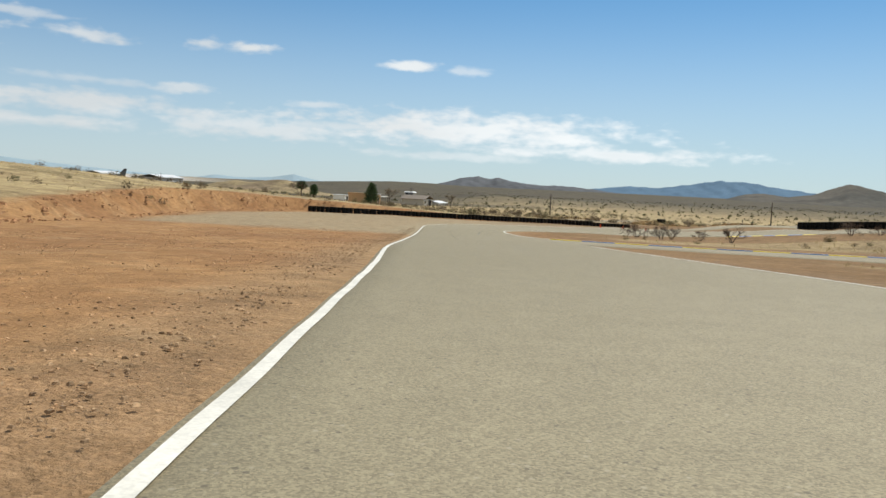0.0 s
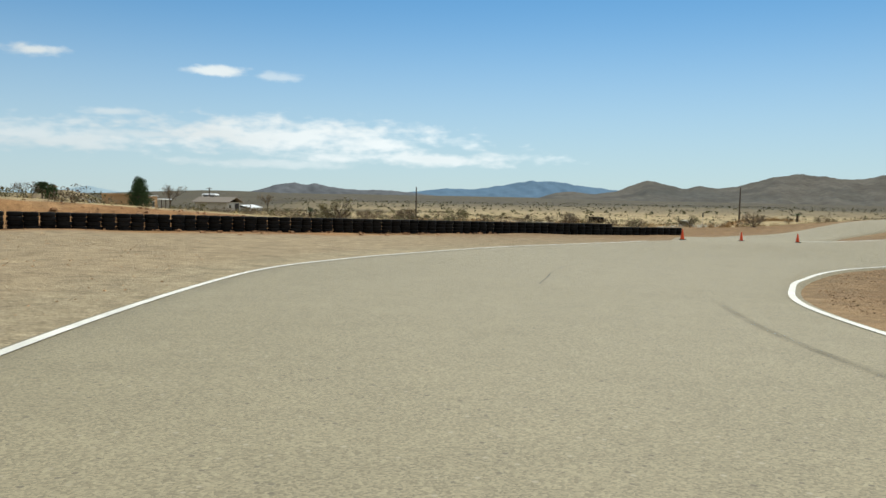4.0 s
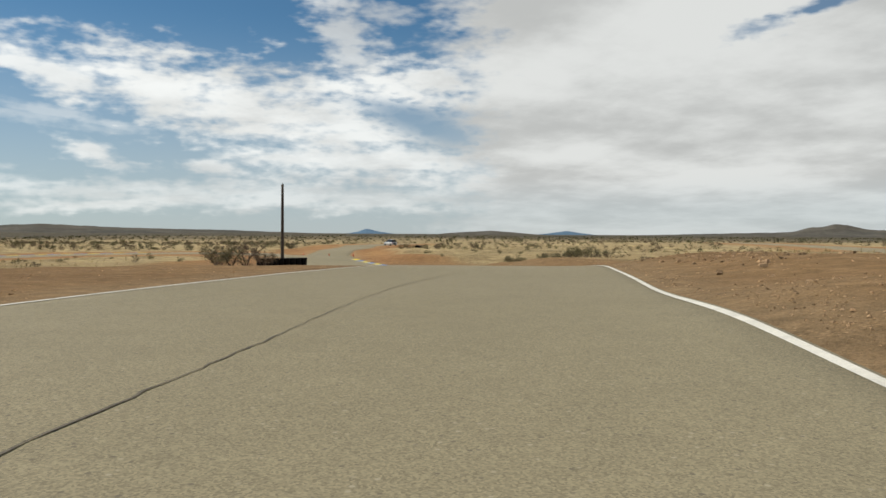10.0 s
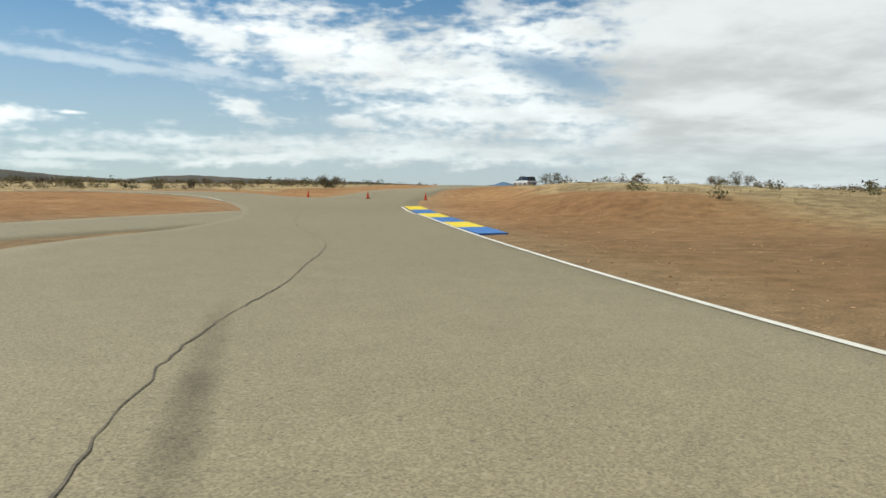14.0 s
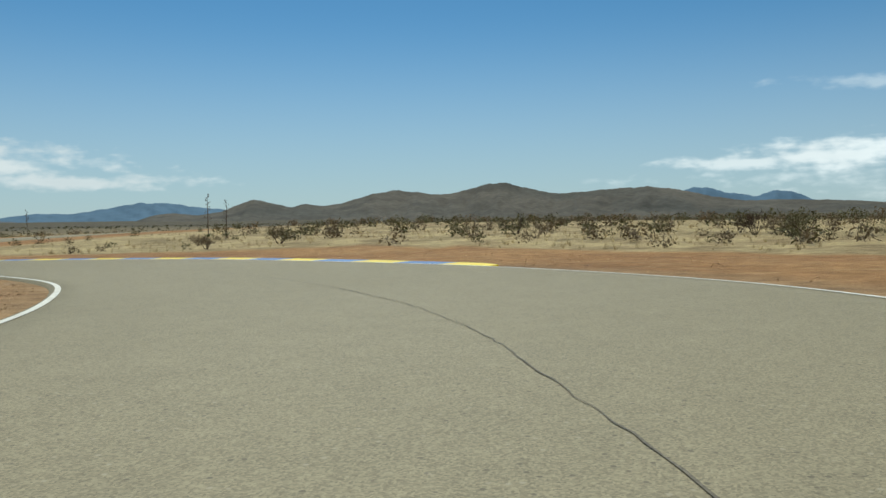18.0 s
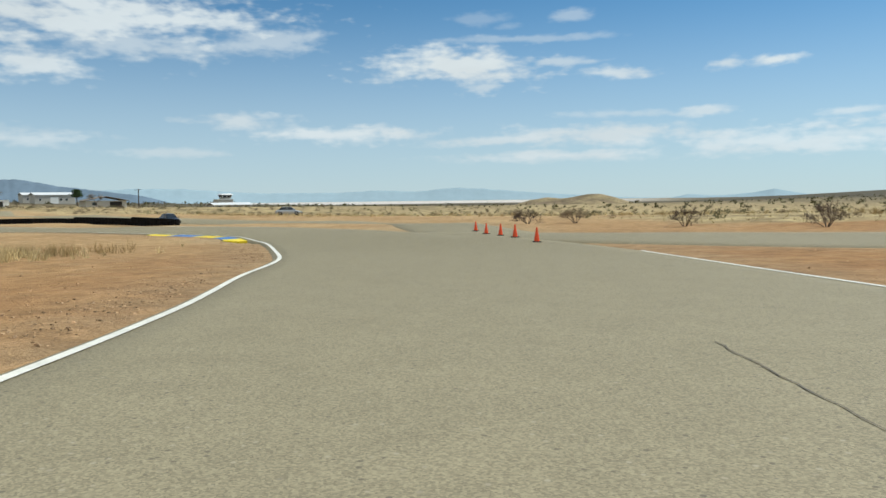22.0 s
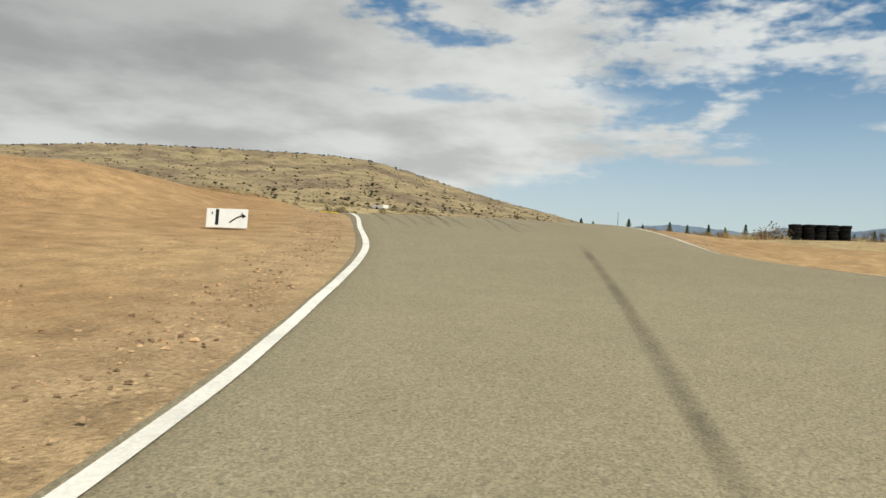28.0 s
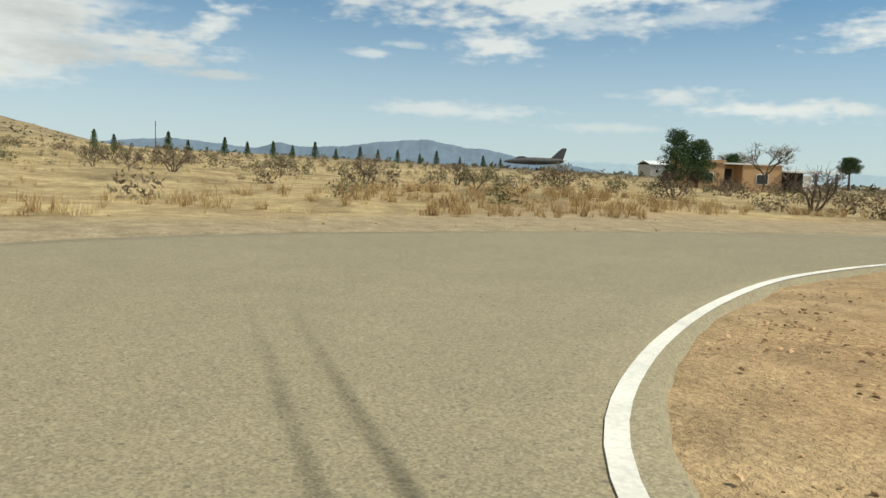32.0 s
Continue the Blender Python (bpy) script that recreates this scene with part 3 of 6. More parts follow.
def terrain(x, y):
    """The height of the open ground."""
    x, y = np.asarray(x, float), np.asarray(y, float)
    near, away = level(x, y), off_road(x, y)
    r = np.hypot(x + 125, y + 110)
    turn = np.degrees(np.arctan2(-(x + 125), y + 110)) % 360
    west = -4.9 - 2.4 * ease(-170, -250, y) + 0.9 * ease(0, 60, y) - 0.9 * ease(-290, -400, x)
    east = -5.9 + 0.03 * np.clip(x - 20, 0, 300) + 0.045 * np.clip(y + 170, 0, 85) + 0.012 * np.clip(y + 170, -200, 0)
    west = west - 2.3 * ease(-222, -262, y) * ease(-45, -95, x) * ease(-430, -340, x)
    far = west + (east - west) * ease(-75, -10, x)
    basin = ease(182, 196, turn) * ease(275, 258, turn)
    far = far - (9.5 * ease(140, 900, r) + 9 * ease(350, 1000, r) + 6 * ease(900, 1700, r)) * basin + (0.0055 * (1 - basin) + 0.001 * basin) * np.clip(r - 1300, 0, 4000) * ease(98, 118, turn) * ease(345, 300, turn)
    out = near + (far - near) * ease(18, 70, away)

    def bank(q):
        d = np.sqrt(((q[:, None] - BANK_LINE[None, :, :2]) ** 2).sum(-1))
        k = d.argmin(1)
        t = np.gradient(BANK_LINE[:, :2], axis=0)[k]
        off = q - BANK_LINE[k, :2]
        side = (t[:, 0] * off[:, 1] - t[:, 1] * off[:, 0]) / np.hypot(t[:, 0], t[:, 1])
        rough = 0.5 * np.sin(q[:, 0] * 1.7 + q[:, 1] * 2.3) + 0.4 * np.sin(q[:, 1] * 1.1)
        return BANK_LINE[k, 2] * ease(-0.2, 1.5, side + 0.6 * rough) * ease(75, 30, d.min(1))

    out = out + chunks(bank, x, y)
    return out


LEFT_A = [(1.4, 46.0), (1.2, 22.0), (1.2, 0.0), (1.3, -8.5), (1.5, -17.1), (1.9, -25.7), (2.0, -34.3), (2.1, -42.8), (2.1, -51.4), (2.1, -60.0), (2.1, -70.0), (1.9, -80.0), (0.0, -90.0), (-2.6, -95.2), (-6.0, -99.6), (-10.4, -104.6), (-14.8, -108.2), (-20.0, -110.6)]
LEFT_B = [(-29.5, -111.2), (-35, -111.9), (-39.8, -112.2), (-47.3, -112.2), (-55.0, -112.4), (-61.8, -111.4), (-67.8, -109.6), (-74.1, -107.2), (-80.1, -104.3), (-85.3, -101.0), (-91.3, -97.9), (-97.1, -95.0), (-102.9, -92.2), (-108.7, -89.6), (-114.6, -86.9), (-120.2, -84.2), (-124.5, -82.5), (-128.4, -81.3), (-132.6, -80.2), (-137.4, -79.2), (-144.2, -78.5), (-150, -78.5), (-157.3, -78.8), (-166.5, -79.5), (-175.9, -80.0), (-182.5, -80.1)]
LEFT_C = [(-194, -85.2), (-216.1, -80.3), (-221.1, -82.2), (-225.5, -85.2), (-229.0, -89.2), (-232.1, -93.2), (-234.7, -98.2), (-236.6, -102.8), (-238.0, -108.6), (-238.0, -113.8), (-237.1, -119.0), (-234.7, -124.6), (-232.5, -129.8), (-230.1, -134.9), (-227.0, -140.0), (-223.9, -144.6), (-220.6, -149.6), (-217.2, -154.2), (-213.5, -158.6), (-209.5, -162.7), (-205.6, -167.0), (-201.1, -170.6), (-196.5, -174.0), (-193.3, -175.9), (-191.0, -177.3), (-189.2, -178.3), (-187.2, -179.0), (-185.2, -179.45)]
LEFT_D = [(-185.2, -179.45), (-183.0, -179.62), (-180.6, -179.68), (-176.6, -179.75), (-171.0, -179.95), (-166.8, -180.1), (-161.1, -180.4), (-154.8, -180.6), (-149.0, -181.0), (-142.8, -181.5), (-137.3, -182.0), (-131.1, -181.9), (-124.8, -181.7), (-112, -180.6), (-100, -178.6), (-94, -177.2), (-88.4, -175.6), (-82.8, -173.3), (-78.5, -171.55), (-75, -169.95), (-72.4, -168.7), (-69, -166.9), (-65, -164.6), (-61, -163.0), (-57, -161.7), (-52.6, -161.3), (-48.1, -162.8), (-43.8, -165.0), (-36.9, -171), (-35.3, -178.2), (-35, -188), (-37.5, -197), (-46, -208), (-58, -219)]
RIGHT_A = [(-10.2, 46.0), (-10.4, 22.0), (-10.9, -0.3), (-10.4, -9.5), (-9.9, -18.7), (-9.2, -27.7), (-9.1, -37.0), (-9.0, -46.6)]
RIGHT_B = [(-36, -54.5), (-19.4, -58.6), (-13, -59.9), (-8.4, -61.2), (-6.6, -63.5), (-5.7, -70), (-6.2, -77), (-8.6, -84), (-11.5, -88.2), (-13.7, -90.5), (-16.0, -92.65), (-18.6, -94.7), (-21.2, -96.4), (-23.8, -98.0), (-26.3, -99.4), (-29.0, -100.8), (-31.2, -101.6), (-33.4, -102.2), (-35.5, -102.65), (-37.8, -103.1), (-40.7, -103.6), (-43.0, -103.85), (-45.0, -103.8), (-46.8, -103.3), (-48.4, -102.75), (-50.3, -102.3), (-52.6, -101.75), (-56.7, -100.6), (-60, -99.35)]
RIGHT_C = [(-60, -99.35), (-62.9, -98.15), (-66.4, -96.75), (-73.4, -94.3), (-79.8, -91.6), (-86.1, -88.8), (-92.3, -85.6), (-98.4, -82.5), (-104.7, -79.4), (-111.3, -76.9), (-118.1, -74.5), (-124.4, -71.9), (-131.3, -69.4), (-137.9, -68.2), (-145.4, -67.4), (-152.4, -67.1), (-159.6, -67.6), (-166.7, -68.5), (-200.3, -68.8), (-206.6, -69.2), (-212.8, -69.2)]
RIGHT_D = [(-234.3, -78.3), (-239.0, -84.1), (-243.9, -89.8), (-247.7, -96.3), (-249.0, -105.4), (-248.4, -113.8), (-247.2, -122.0), (-245.1, -128.4), (-242.2, -135.0), (-238.5, -141.5), (-234.8, -147.4), (-230.5, -152.9), (-226.4, -158.8), (-222.4, -164.2), (-217.4, -170.0), (-212.7, -175.6)]
RIGHT_E = [(-176.4, -191.4), (-169.0, -191.1), (-161.1, -191.9), (-153.5, -192.5), (-146.2, -192.6), (-138.1, -192.7), (-130.6, -193.3), (-123.2, -192.7), (-110, -190.6), (-95, -187), (-80, -182.4), (-68, -178.6), (-61.1, -176.3), (-57.5, -174.9), (-54, -174.0), (-50, -173.72), (-47.4, -174.3), (-45.4, -175.8), (-43.28, -178.4), (-41.7, -181.3), (-40.67, -185.4), (-41.6, -190.5), (-44.5, -197), (-50, -204), (-61, -215)]


# ---- mesh helpers ----
class Geo:
    """Points and faces gathered for one mesh."""

    def __init__(self):
        self.v, self.f = [], []

    def add(self, verts, faces):
        k = len(self.v)
        self.v.extend(tuple(map(float, p)) for p in verts)
        self.f.extend(tuple(k + i for i in f) for f in faces)
        return self

    def box(self, x0, y0, z0, x1, y1, z1):
        p = [(x0, y0, z0), (x1, y0, z0), (x1, y1, z0), (x0, y1, z0), (x0, y0, z1), (x1, y0, z1), (x1, y1, z1), (x0, y1, z1)]
        return self.add(p, [(3, 2, 1, 0), (4, 5, 6, 7), (0, 1, 5, 4), (1, 2, 6, 5), (2, 3, 7, 6), (3, 0, 4, 7)])

    def tube(self, a, b, ra, rb, n=6, cap=True):
        a, b, ra, rb = Vector(a), Vector(b), float(ra), float(rb)
        w = (b - a).normalized()
        u = w.cross((0.31, 0.87, 0.39)).normalized()
        q = w.cross(u)
        ring = [math.cos(2 * math.pi * k / n) * u + math.sin(2 * math.pi * k / n) * q for k in range(n)]
        faces = [(k, (k + 1) % n, n + (k + 1) % n, n + k) for k in range(n)]
        if cap:
            faces += [tuple(range(n - 1, -1, -1)), tuple(range(n, 2 * n))]
        return self.add([a + ra * r for r in ring] + [b + rb * r for r in ring], faces)

    def turned(self, profile, n=16, closed=False):
        """A profile of (radius, height) turned about the upright axis."""
        m = len(profile)
        verts = [(r * math.cos(2 * math.pi * k / n), r * math.sin(2 * math.pi * k / n), z) for k in range(n) for r, z in profile]
        last = m if closed else m - 1
        return self.add(verts, [(k * m + j, ((k + 1) % n) * m + j, ((k + 1) % n) * m + (j + 1) % m, k * m + (j + 1) % m) for k in range(n) for j in range(last)])

    def mesh(self, name, mat, smooth=False):
        keep = sorted({i for f in self.f for i in f})
        at_new = {i: k for k, i in enumerate(keep)}
        me = bpy.data.meshes.new(name)
        me.from_pydata([self.v[i] for i in keep], [], [tuple(at_new[i] for i in f) for f in self.f])
        me.materials.append(mat)
        if smooth:
            me.polygons.foreach_set("use_smooth", [True] * len(me.polygons))
        me.update()
        return me


def part(name, geo, mat, parent=None, label="", smooth=False):
    ob = new(name, geo if isinstance(geo, bpy.types.Mesh) else geo.mesh(name, mat, smooth))
    ob.parent = parent
    if label:
        ob["label"] = label
    return ob


def thing(name, label, category, m=None, group="", kind=""):
    ob = new(name)
    ob.empty_display_size = 0.2
    if m is not None:
        ob.matrix_world = m
    return tagged(ob, label, category, group, kind)


def at(x, y, turn=0.0, up=0.0):
    return pose(x, y, float(terrain(x, y)) + up, 0, 0, turn)


rng = np.random.default_rng(7)


# ---- road: stations along the line, with the reach of the asphalt to both sides ----
CENTRE = even([r[:2] for r in ROAD], 1.0)
AHEAD = np.gradient(CENTRE, axis=0)
AHEAD /= np.linalg.norm(AHEAD, axis=1, keepdims=True)
ASIDE = np.stack([-AHEAD[:, 1], AHEAD[:, 0]], 1)


def reach(lines, sign):
    """How far the road's edge lies from its line at each station; gaps in the edge are bridged."""
    p = np.vstack([even(line, 0.4) for line in lines])
    d = ((p[:, None] - CENTRE[None]) ** 2).sum(-1)
    k = d.argmin(1)
    off = ((p - CENTRE[k]) * ASIDE[k]).sum(1) * sign
    along = k + ((p - CENTRE[k]) * AHEAD[k]).sum(1)
    ok = (off > 1.0) & (off < 16)
    order = np.argsort(along[ok])
    w = np.interp(np.arange(len(CENTRE)), along[ok][order], off[ok][order])
    return np.convolve(np.pad(w, 2, mode="edge"), np.ones(5) / 5, mode="valid")


REACH_L = reach([LEFT_A, LEFT_B, LEFT_C[2:], LEFT_D], 1)
REACH_R = reach([RIGHT_A, RIGHT_B[3:], RIGHT_C, RIGHT_D, RIGHT_E], -1)
# side roads: line and width
SIDE_ROADS = [
    ([(-3.5, -56), (-10, -54.3), (-20, -51.6), (-36, -46), (-60, -36), (-110, -10), (-200, 40), (-320, 100)], 9.6),
    ([(-21, -103), (-24.5, -108), (-28.5, -113.5), (-36, -119.5), (-46, -122.3), (-60, -124.5), (-75, -128.5), (-95, -134), (-125, -139), (-147.5, -138)], 8.0),
    ([(-206, -75), (-196, -81), (-185, -84.6), (-172, -88), (-158, -93.5), (-149, -106), (-145.5, -122), (-147.5, -138), (-155, -146)], 6.0),
    ([(-208, -73), (-222, -71.5), (-236, -69.2), (-248, -65.3), (-270, -56.3), (-291, -48.5), (-330, -32), (-380, -10)], 8.6),
    ([(-194, -180), (-199, -183.4), (-207, -184.8), (-222, -186), (-245, -190), (-290, -200), (-340, -210)], 10.6),
    ([(-200, -185.5), (-190, -195), (-178, -206), (-160, -213.8), (-140, -216.5), (-120, -217), (-95, -216), (-75, -214), (-62, -217.5), (-50, -222)], 6.5),
]
SIDE_LINES = [(even(line, 1.5), w) for line, w in SIDE_ROADS]


def cover(x, y):
    """How far inside the asphalt a place lies; negative outside."""

    def fn(q):
        d = ((q[:, None] - CENTRE[None]) ** 2).sum(-1)
        k = d.argmin(1)
        off = ((q - CENTRE[k]) * ASIDE[k]).sum(1)
        best = np.where(off > 0, REACH_L[k] - off, REACH_R[k] + off) + 0.1
        best = np.where(d.min(1) > 400, -99, best)
        for line, w in SIDE_LINES:
            e = np.sqrt(((q[:, None] - line[None]) ** 2).sum(-1).min(1))
            best = np.maximum(best, w / 2 - e)
        return best

    return chunks(fn, x, y)


def strip(name, line, left, right, up, mat, across=8, skirt=0.0, parent=None):
    """A sheet that follows the ground along a line, from left to right of it."""
    line = np.asarray(line)[:, :2]
    t = np.gradient(line, axis=0)
    t /= np.linalg.norm(t, axis=1, keepdims=True)
    n = np.stack([-t[:, 1], t[:, 0]], 1)
    left, right = np.broadcast_to(left, len(line)), np.broadcast_to(right, len(line))
    f = np.linspace(0, 1, across + 1)
    p = line[:, None] + n[:, None] * (left[:, None] + (-right - left)[:, None] * f)[..., None]
    z = level(p[..., 0], p[..., 1]) + up if name == "road" else surface(p[..., 0], p[..., 1]) + up
    if skirt:
        out = [p[:, :1] + n[:, None] * 0.12, p, p[:, -1:] - n[:, None] * 0.12]
        p = np.concatenate(out, 1)
        z = np.concatenate([z[:, :1] - skirt, z, z[:, -1:] - skirt], 1)
    k = p.shape[1]
    g = Geo().add(np.concatenate([p, z[..., None]], -1).reshape(-1, 3), [(i * k + j, i * k + j + 1, i * k + k + j + 1, i * k + k + j) for i in range(len(line) - 1) for j in range(k - 1)])
    return part(name, g, mat, parent, smooth=True)


def surface(x, y):
    """The height of road or ground, whichever lies there."""
    x, y = np.asarray(x, float), np.asarray(y, float)
    near = ease(22, 10, off_road(x, y))
    return level(x, y) * near + terrain(x, y) * (1 - near)


road = strip("road", CENTRE, REACH_L + 0.12, REACH_R + 0.12, 0.0, asphalt, 16, 0.12)
tagged(road, "sun-bleached grey-tan asphalt race track with fine cracks", "road", kind="structure")
for line, w in SIDE_LINES:
    side = strip("side_road", line, w / 2, w / 2, -0.02, asphalt, 6, 0.12)
    tagged(side, "pale asphalt side road branching off the track", "road", kind="structure")

# ---- ground: one sheet to the horizon, finer near the track ----
xs = np.r_[-4600, -4000, -3400, -2900, -2400, -2000, -1700, -1400, -1200, -1000, -850, -700, -600, -520, -450, np.arange(-400, -296, 8.0), np.arange(-296, 45, 1.5), np.arange(45, 130, 5.0), 130, 145, 165, 190, 220, 250, 285, 320, 365, 410, 450, 490, 550, 650, 800, 1000, 1200, 1400, 1700, 2000, 2400, 2900, 3400, 4000, 4600]
ys = np.r_[-4600, -4000, -3400, -2900, -2400, -2000, -1760, -1660, -1600, -1550, -1500, -1450, -1400, -1330, -1200, -1000, -850, -700, -600, -520, -450, np.arange(-400, -225, 8.0), np.arange(-225, 25, 1.5), np.arange(25, 130, 8.0), 130, 150, 180, 220, 270, 330, 420, 550, 700, 900, 1200, 1500, 2000, 2500, 3000, 3600, 4600]
GX, GY = np.meshgrid(xs, ys)
inside = cover(GX, GY)
GZ = np.where(inside > -14, 0, 0) + surface(GX, GY)
lumps = 0.05 * np.sin(GX * 0.9 + 1.3 * np.sin(GY * 0.4)) * np.sin(GY * 0.8 + 1.1 * np.sin(GX * 0.5))
GZ = GZ + lumps * ease(0.5, 5, -inside) - 0.03 - 0.16 * ease(-0.5, 1.6, inside)
g = Geo()
nx = len(xs)
g.v = np.stack([GX.ravel(), GY.ravel(), GZ.ravel()], 1).tolist()
g.f = [(j * nx + i, j * nx + i + 1, j * nx + nx + i + 1, j * nx + nx + i) for j in range(len(ys) - 1) for i in range(nx - 1)]
ground = part("ground", g, soil_mat, smooth=True)
tagged(ground, "red and tan desert soil with gravel and dry grass", "ground", kind="structure")


def cloudy(x, y, s, seed):
    """Soft noise from 0 to 1."""
    a = np.sin(x / s + seed) + np.sin(y / s * 1.13 + seed * 2.1) + np.sin((x + y) / s * 0.71 + seed * 0.7) + np.sin((x - 1.7 * y) / s * 0.43 + seed * 1.9)
    b = np.sin(x / s * 2.7 + 1.3 * np.sin(y / s * 1.9)) * np.sin(y / s * 2.3 + seed)
    return np.clip(0.5 + 0.14 * a + 0.16 * b, 0, 1)


def grass_cover(x, y):
    """How much dry grass grows at a place."""
    away = -cover(x, y)
    start = 5 + 7 * cloudy(x, y, 14, 2.0)
    east_bank = ease(-115, -98, x) * ease(-146, -160, y)
    start = start + 6 * ease(-85, -122, x) * ease(-170, -200, y) * ease(-207, -158, x)
    start = start - 4.5 * east_bank * ease(-73, -55, x)
    inner = ease(-226, -213, x) * ease(-12, -37, x) * ease(-183, -158, y) * ease(-73, -98, y)
    start = start + (5 - 3 * ease(-150, -130, x) * ease(-140, -165, y)) * inner
    # the gravel field inside the first corner
    apron = ease(-4, 0, x) * ease(30, 26, x) * ease(-114, -106, y) * ease(6, -5, y)
    pits = ease(-200, -183, x) * ease(-49, -73, x) * ease(-188, -193, y) * ease(-240, -230, y)
    return np.clip(ease(start, start + 4, away) * (1 - apron) * (1 - 0.95 * pits), 0, 1)


def set_field(ob, name, values):
    a = ob.data.attributes.new(name, "FLOAT", "POINT")
    a.data.foreach_set("value", np.ascontiguousarray(np.ravel(values), dtype=np.float32))


RR = np.hypot(GX + 125, GY + 110)
TURN = np.degrees(np.arctan2(-(GX + 125), GY + 110)) % 360
BANK_D = chunks(lambda q: np.sqrt(((q[:, None] - BANK_LINE[None, :, :2]) ** 2).sum(-1).min(1)), GX, GY)
bank_face = ease(3.6, 2.2, BANK_D)
set_field(ground, "grass", grass_cover(GX, GY) * (1 - bank_face))
apron = ease(-24, -14, GX) * ease(29, 22, GX) * ease(-52, -59, GY) * ease(-120, -112, GY) * ease(-2, 1, GX - 0.0 + np.clip(-84 - GY, 0, 60) * 1.2)
outer = ease(-2.5, -0.5, inside) * 0.35 + ease(-52, -46, GX) * ease(-156, -161, GY) * ease(9, 3, -inside - 1) * 0.9 * (1 - ease(-171, -174, GY) * ease(-37, -40, GX))
set_field(ground, "gravel", np.clip(0.85 * apron + outer, 0, 1) * (1 - bank_face))
set_field(ground, "tan", np.clip(ease(-144, -180, GY) * ease(-225, -183, GX) + 0.5 * ease(-55, -25, GX) * ease(-122, -146, GY), 0, 1))
set_field(ground, "brown", ease(-4, -14, GX) * ease(-150, -132, GY) * 0.85 * ease(-212, -180, GX))
set_field(ground, "salt", ease(196, 204, TURN) * ease(262, 246, TURN) * ease(2300, 2450, RR) * ease(4300, 4100, RR))
BASIN = ease(185, 200, TURN) * ease(262, 240, TURN)
SALT = ease(2300, 2450, RR) * ease(196, 204, TURN) * ease(262, 246, TURN)
thicket = np.maximum(ease(250, 600, RR) * (0.55 + 0.45 * cloudy(GX, GY, 60, 5.0)), ease(500, 900, RR))
set_field(ground, "scrub", np.maximum(thicket, 0.95 * ease(170, 330, RR) * BASIN) * 0.9 * (1 - SALT))


# ---- painted lines, seams and tyre marks ----
def ribbon(name, line, w, up, mat, label, category, kind="structure", step=0.4):
    p = even(line, step)
    return tagged(strip(name, p, w / 2, w / 2, up, mat, 1), label, category, kind=kind)


for edge in (LEFT_A, LEFT_B, LEFT_C[1:], [q for q in LEFT_D if q[0] < -51 and q[1] > -195], RIGHT_A, RIGHT_B, RIGHT_C, [(-231.6, -74.4), (-233.1, -76.5)] + RIGHT_D, RIGHT_E):
    ribbon("edge_line", edge, 0.125, 0.01, line_white, "worn white painted line along the track edge", "road marking")

SEAMS = [
    [(-5.6, -88.0), (-7.2, -91.5), (-9.1, -94.3), (-12.4, -97.3), (-19.9, -102.6), (-27.4, -105.8), (-35.7, -107.6), (-44.1, -108.2), (-52.4, -107.1), (-60.1, -104.6), (-67.6, -102.4), (-75.1, -99.5), (-82.4, -96.3), (-89.8, -93.1), (-96.9, -89.4)],
    [(-102.6, -86.2), (-109.8, -83.0), (-117.1, -79.8), (-124.4, -77.0), (-132.2, -75.3), (-139.9, -74.0), (-147.8, -72.8), (-155.7, -72.8), (-163.7, -73.8), (-171.7, -74.5), (-179.4, -73.8), (-187.0, -73.5), (-194.9, -74.6), (-202.1, -74.9), (-211.0, -74.8), (-219.2, -73.7)],
    [(-219.2, -73.7), (-226.5, -79.8), (-231.1, -83.8), (-235.8, -88.6), (-240.2, -96.5), (-242.3, -105.0), (-242.7, -114.0), (-241.2, -123.0), (-239.0, -130.3), (-236.0, -137.0), (-232.0, -142.8), (-228.3, -148.4), (-224.4, -154.0), (-220.2, -159.8)],
    [(-182.8, -185.2), (-174.7, -185.8), (-166.7, -186.0), (-158.6, -186.0), (-150.8, -186.6), (-142.9, -187.5), (-134.9, -187.8), (-127.0, -187.8), (-118.9, -187.3), (-108.8, -186.6)],
    [(-57.0, -167.8), (-54.0, -167.5), (-49.3, -167.4), (-46.4, -167.7), (-44.0, -168.6), (-41.9, -171.2)],
]
for line in SEAMS:
    p = even(line, 0.22)
    drift = np.convolve(rng.normal(0, 1, (len(p) + 20)), np.hanning(21) / 3.3, mode="valid")[: len(p)]
    p = p + np.stack([drift * 0.03, -drift * 0.03], 1) + rng.normal(0, 0.013, p.shape)
    wide = 0.011 * (0.35 + 0.8 * np.abs(np.sin(np.arange(len(p)) * 0.07 + drift))) * rng.uniform(0.6, 1.3, len(p))
    tagged(strip("tar_seam", p, wide, wide, 0.008, tar, 1), "dark cracked tar seam along the asphalt", "road seam", kind="structure")


mark_count = []


def tyre_mark(line, w, mat=skid):
    mark_count.append(w)
    p = even(line, 0.8)
    half = np.full(len(p), w * 0.75)
    ob = tagged(strip("tyre_mark", p, half, half, 0.005 + 0.0011 * (len(mark_count) % 9), mat, 4), "faint dark curved tyre marks on asphalt", "tyre mark", kind="structure")
    fade = np.clip(np.minimum(np.arange(len(p)), np.arange(len(p))[::-1]) / 3.5, 0, 1)
    a = ob.data.attributes.new("soft", "FLOAT", "POINT")
    a.data.foreach_set("value", (fade[:, None] * np.array([0, 0.7, 1, 0.7, 0])[None]).ravel())


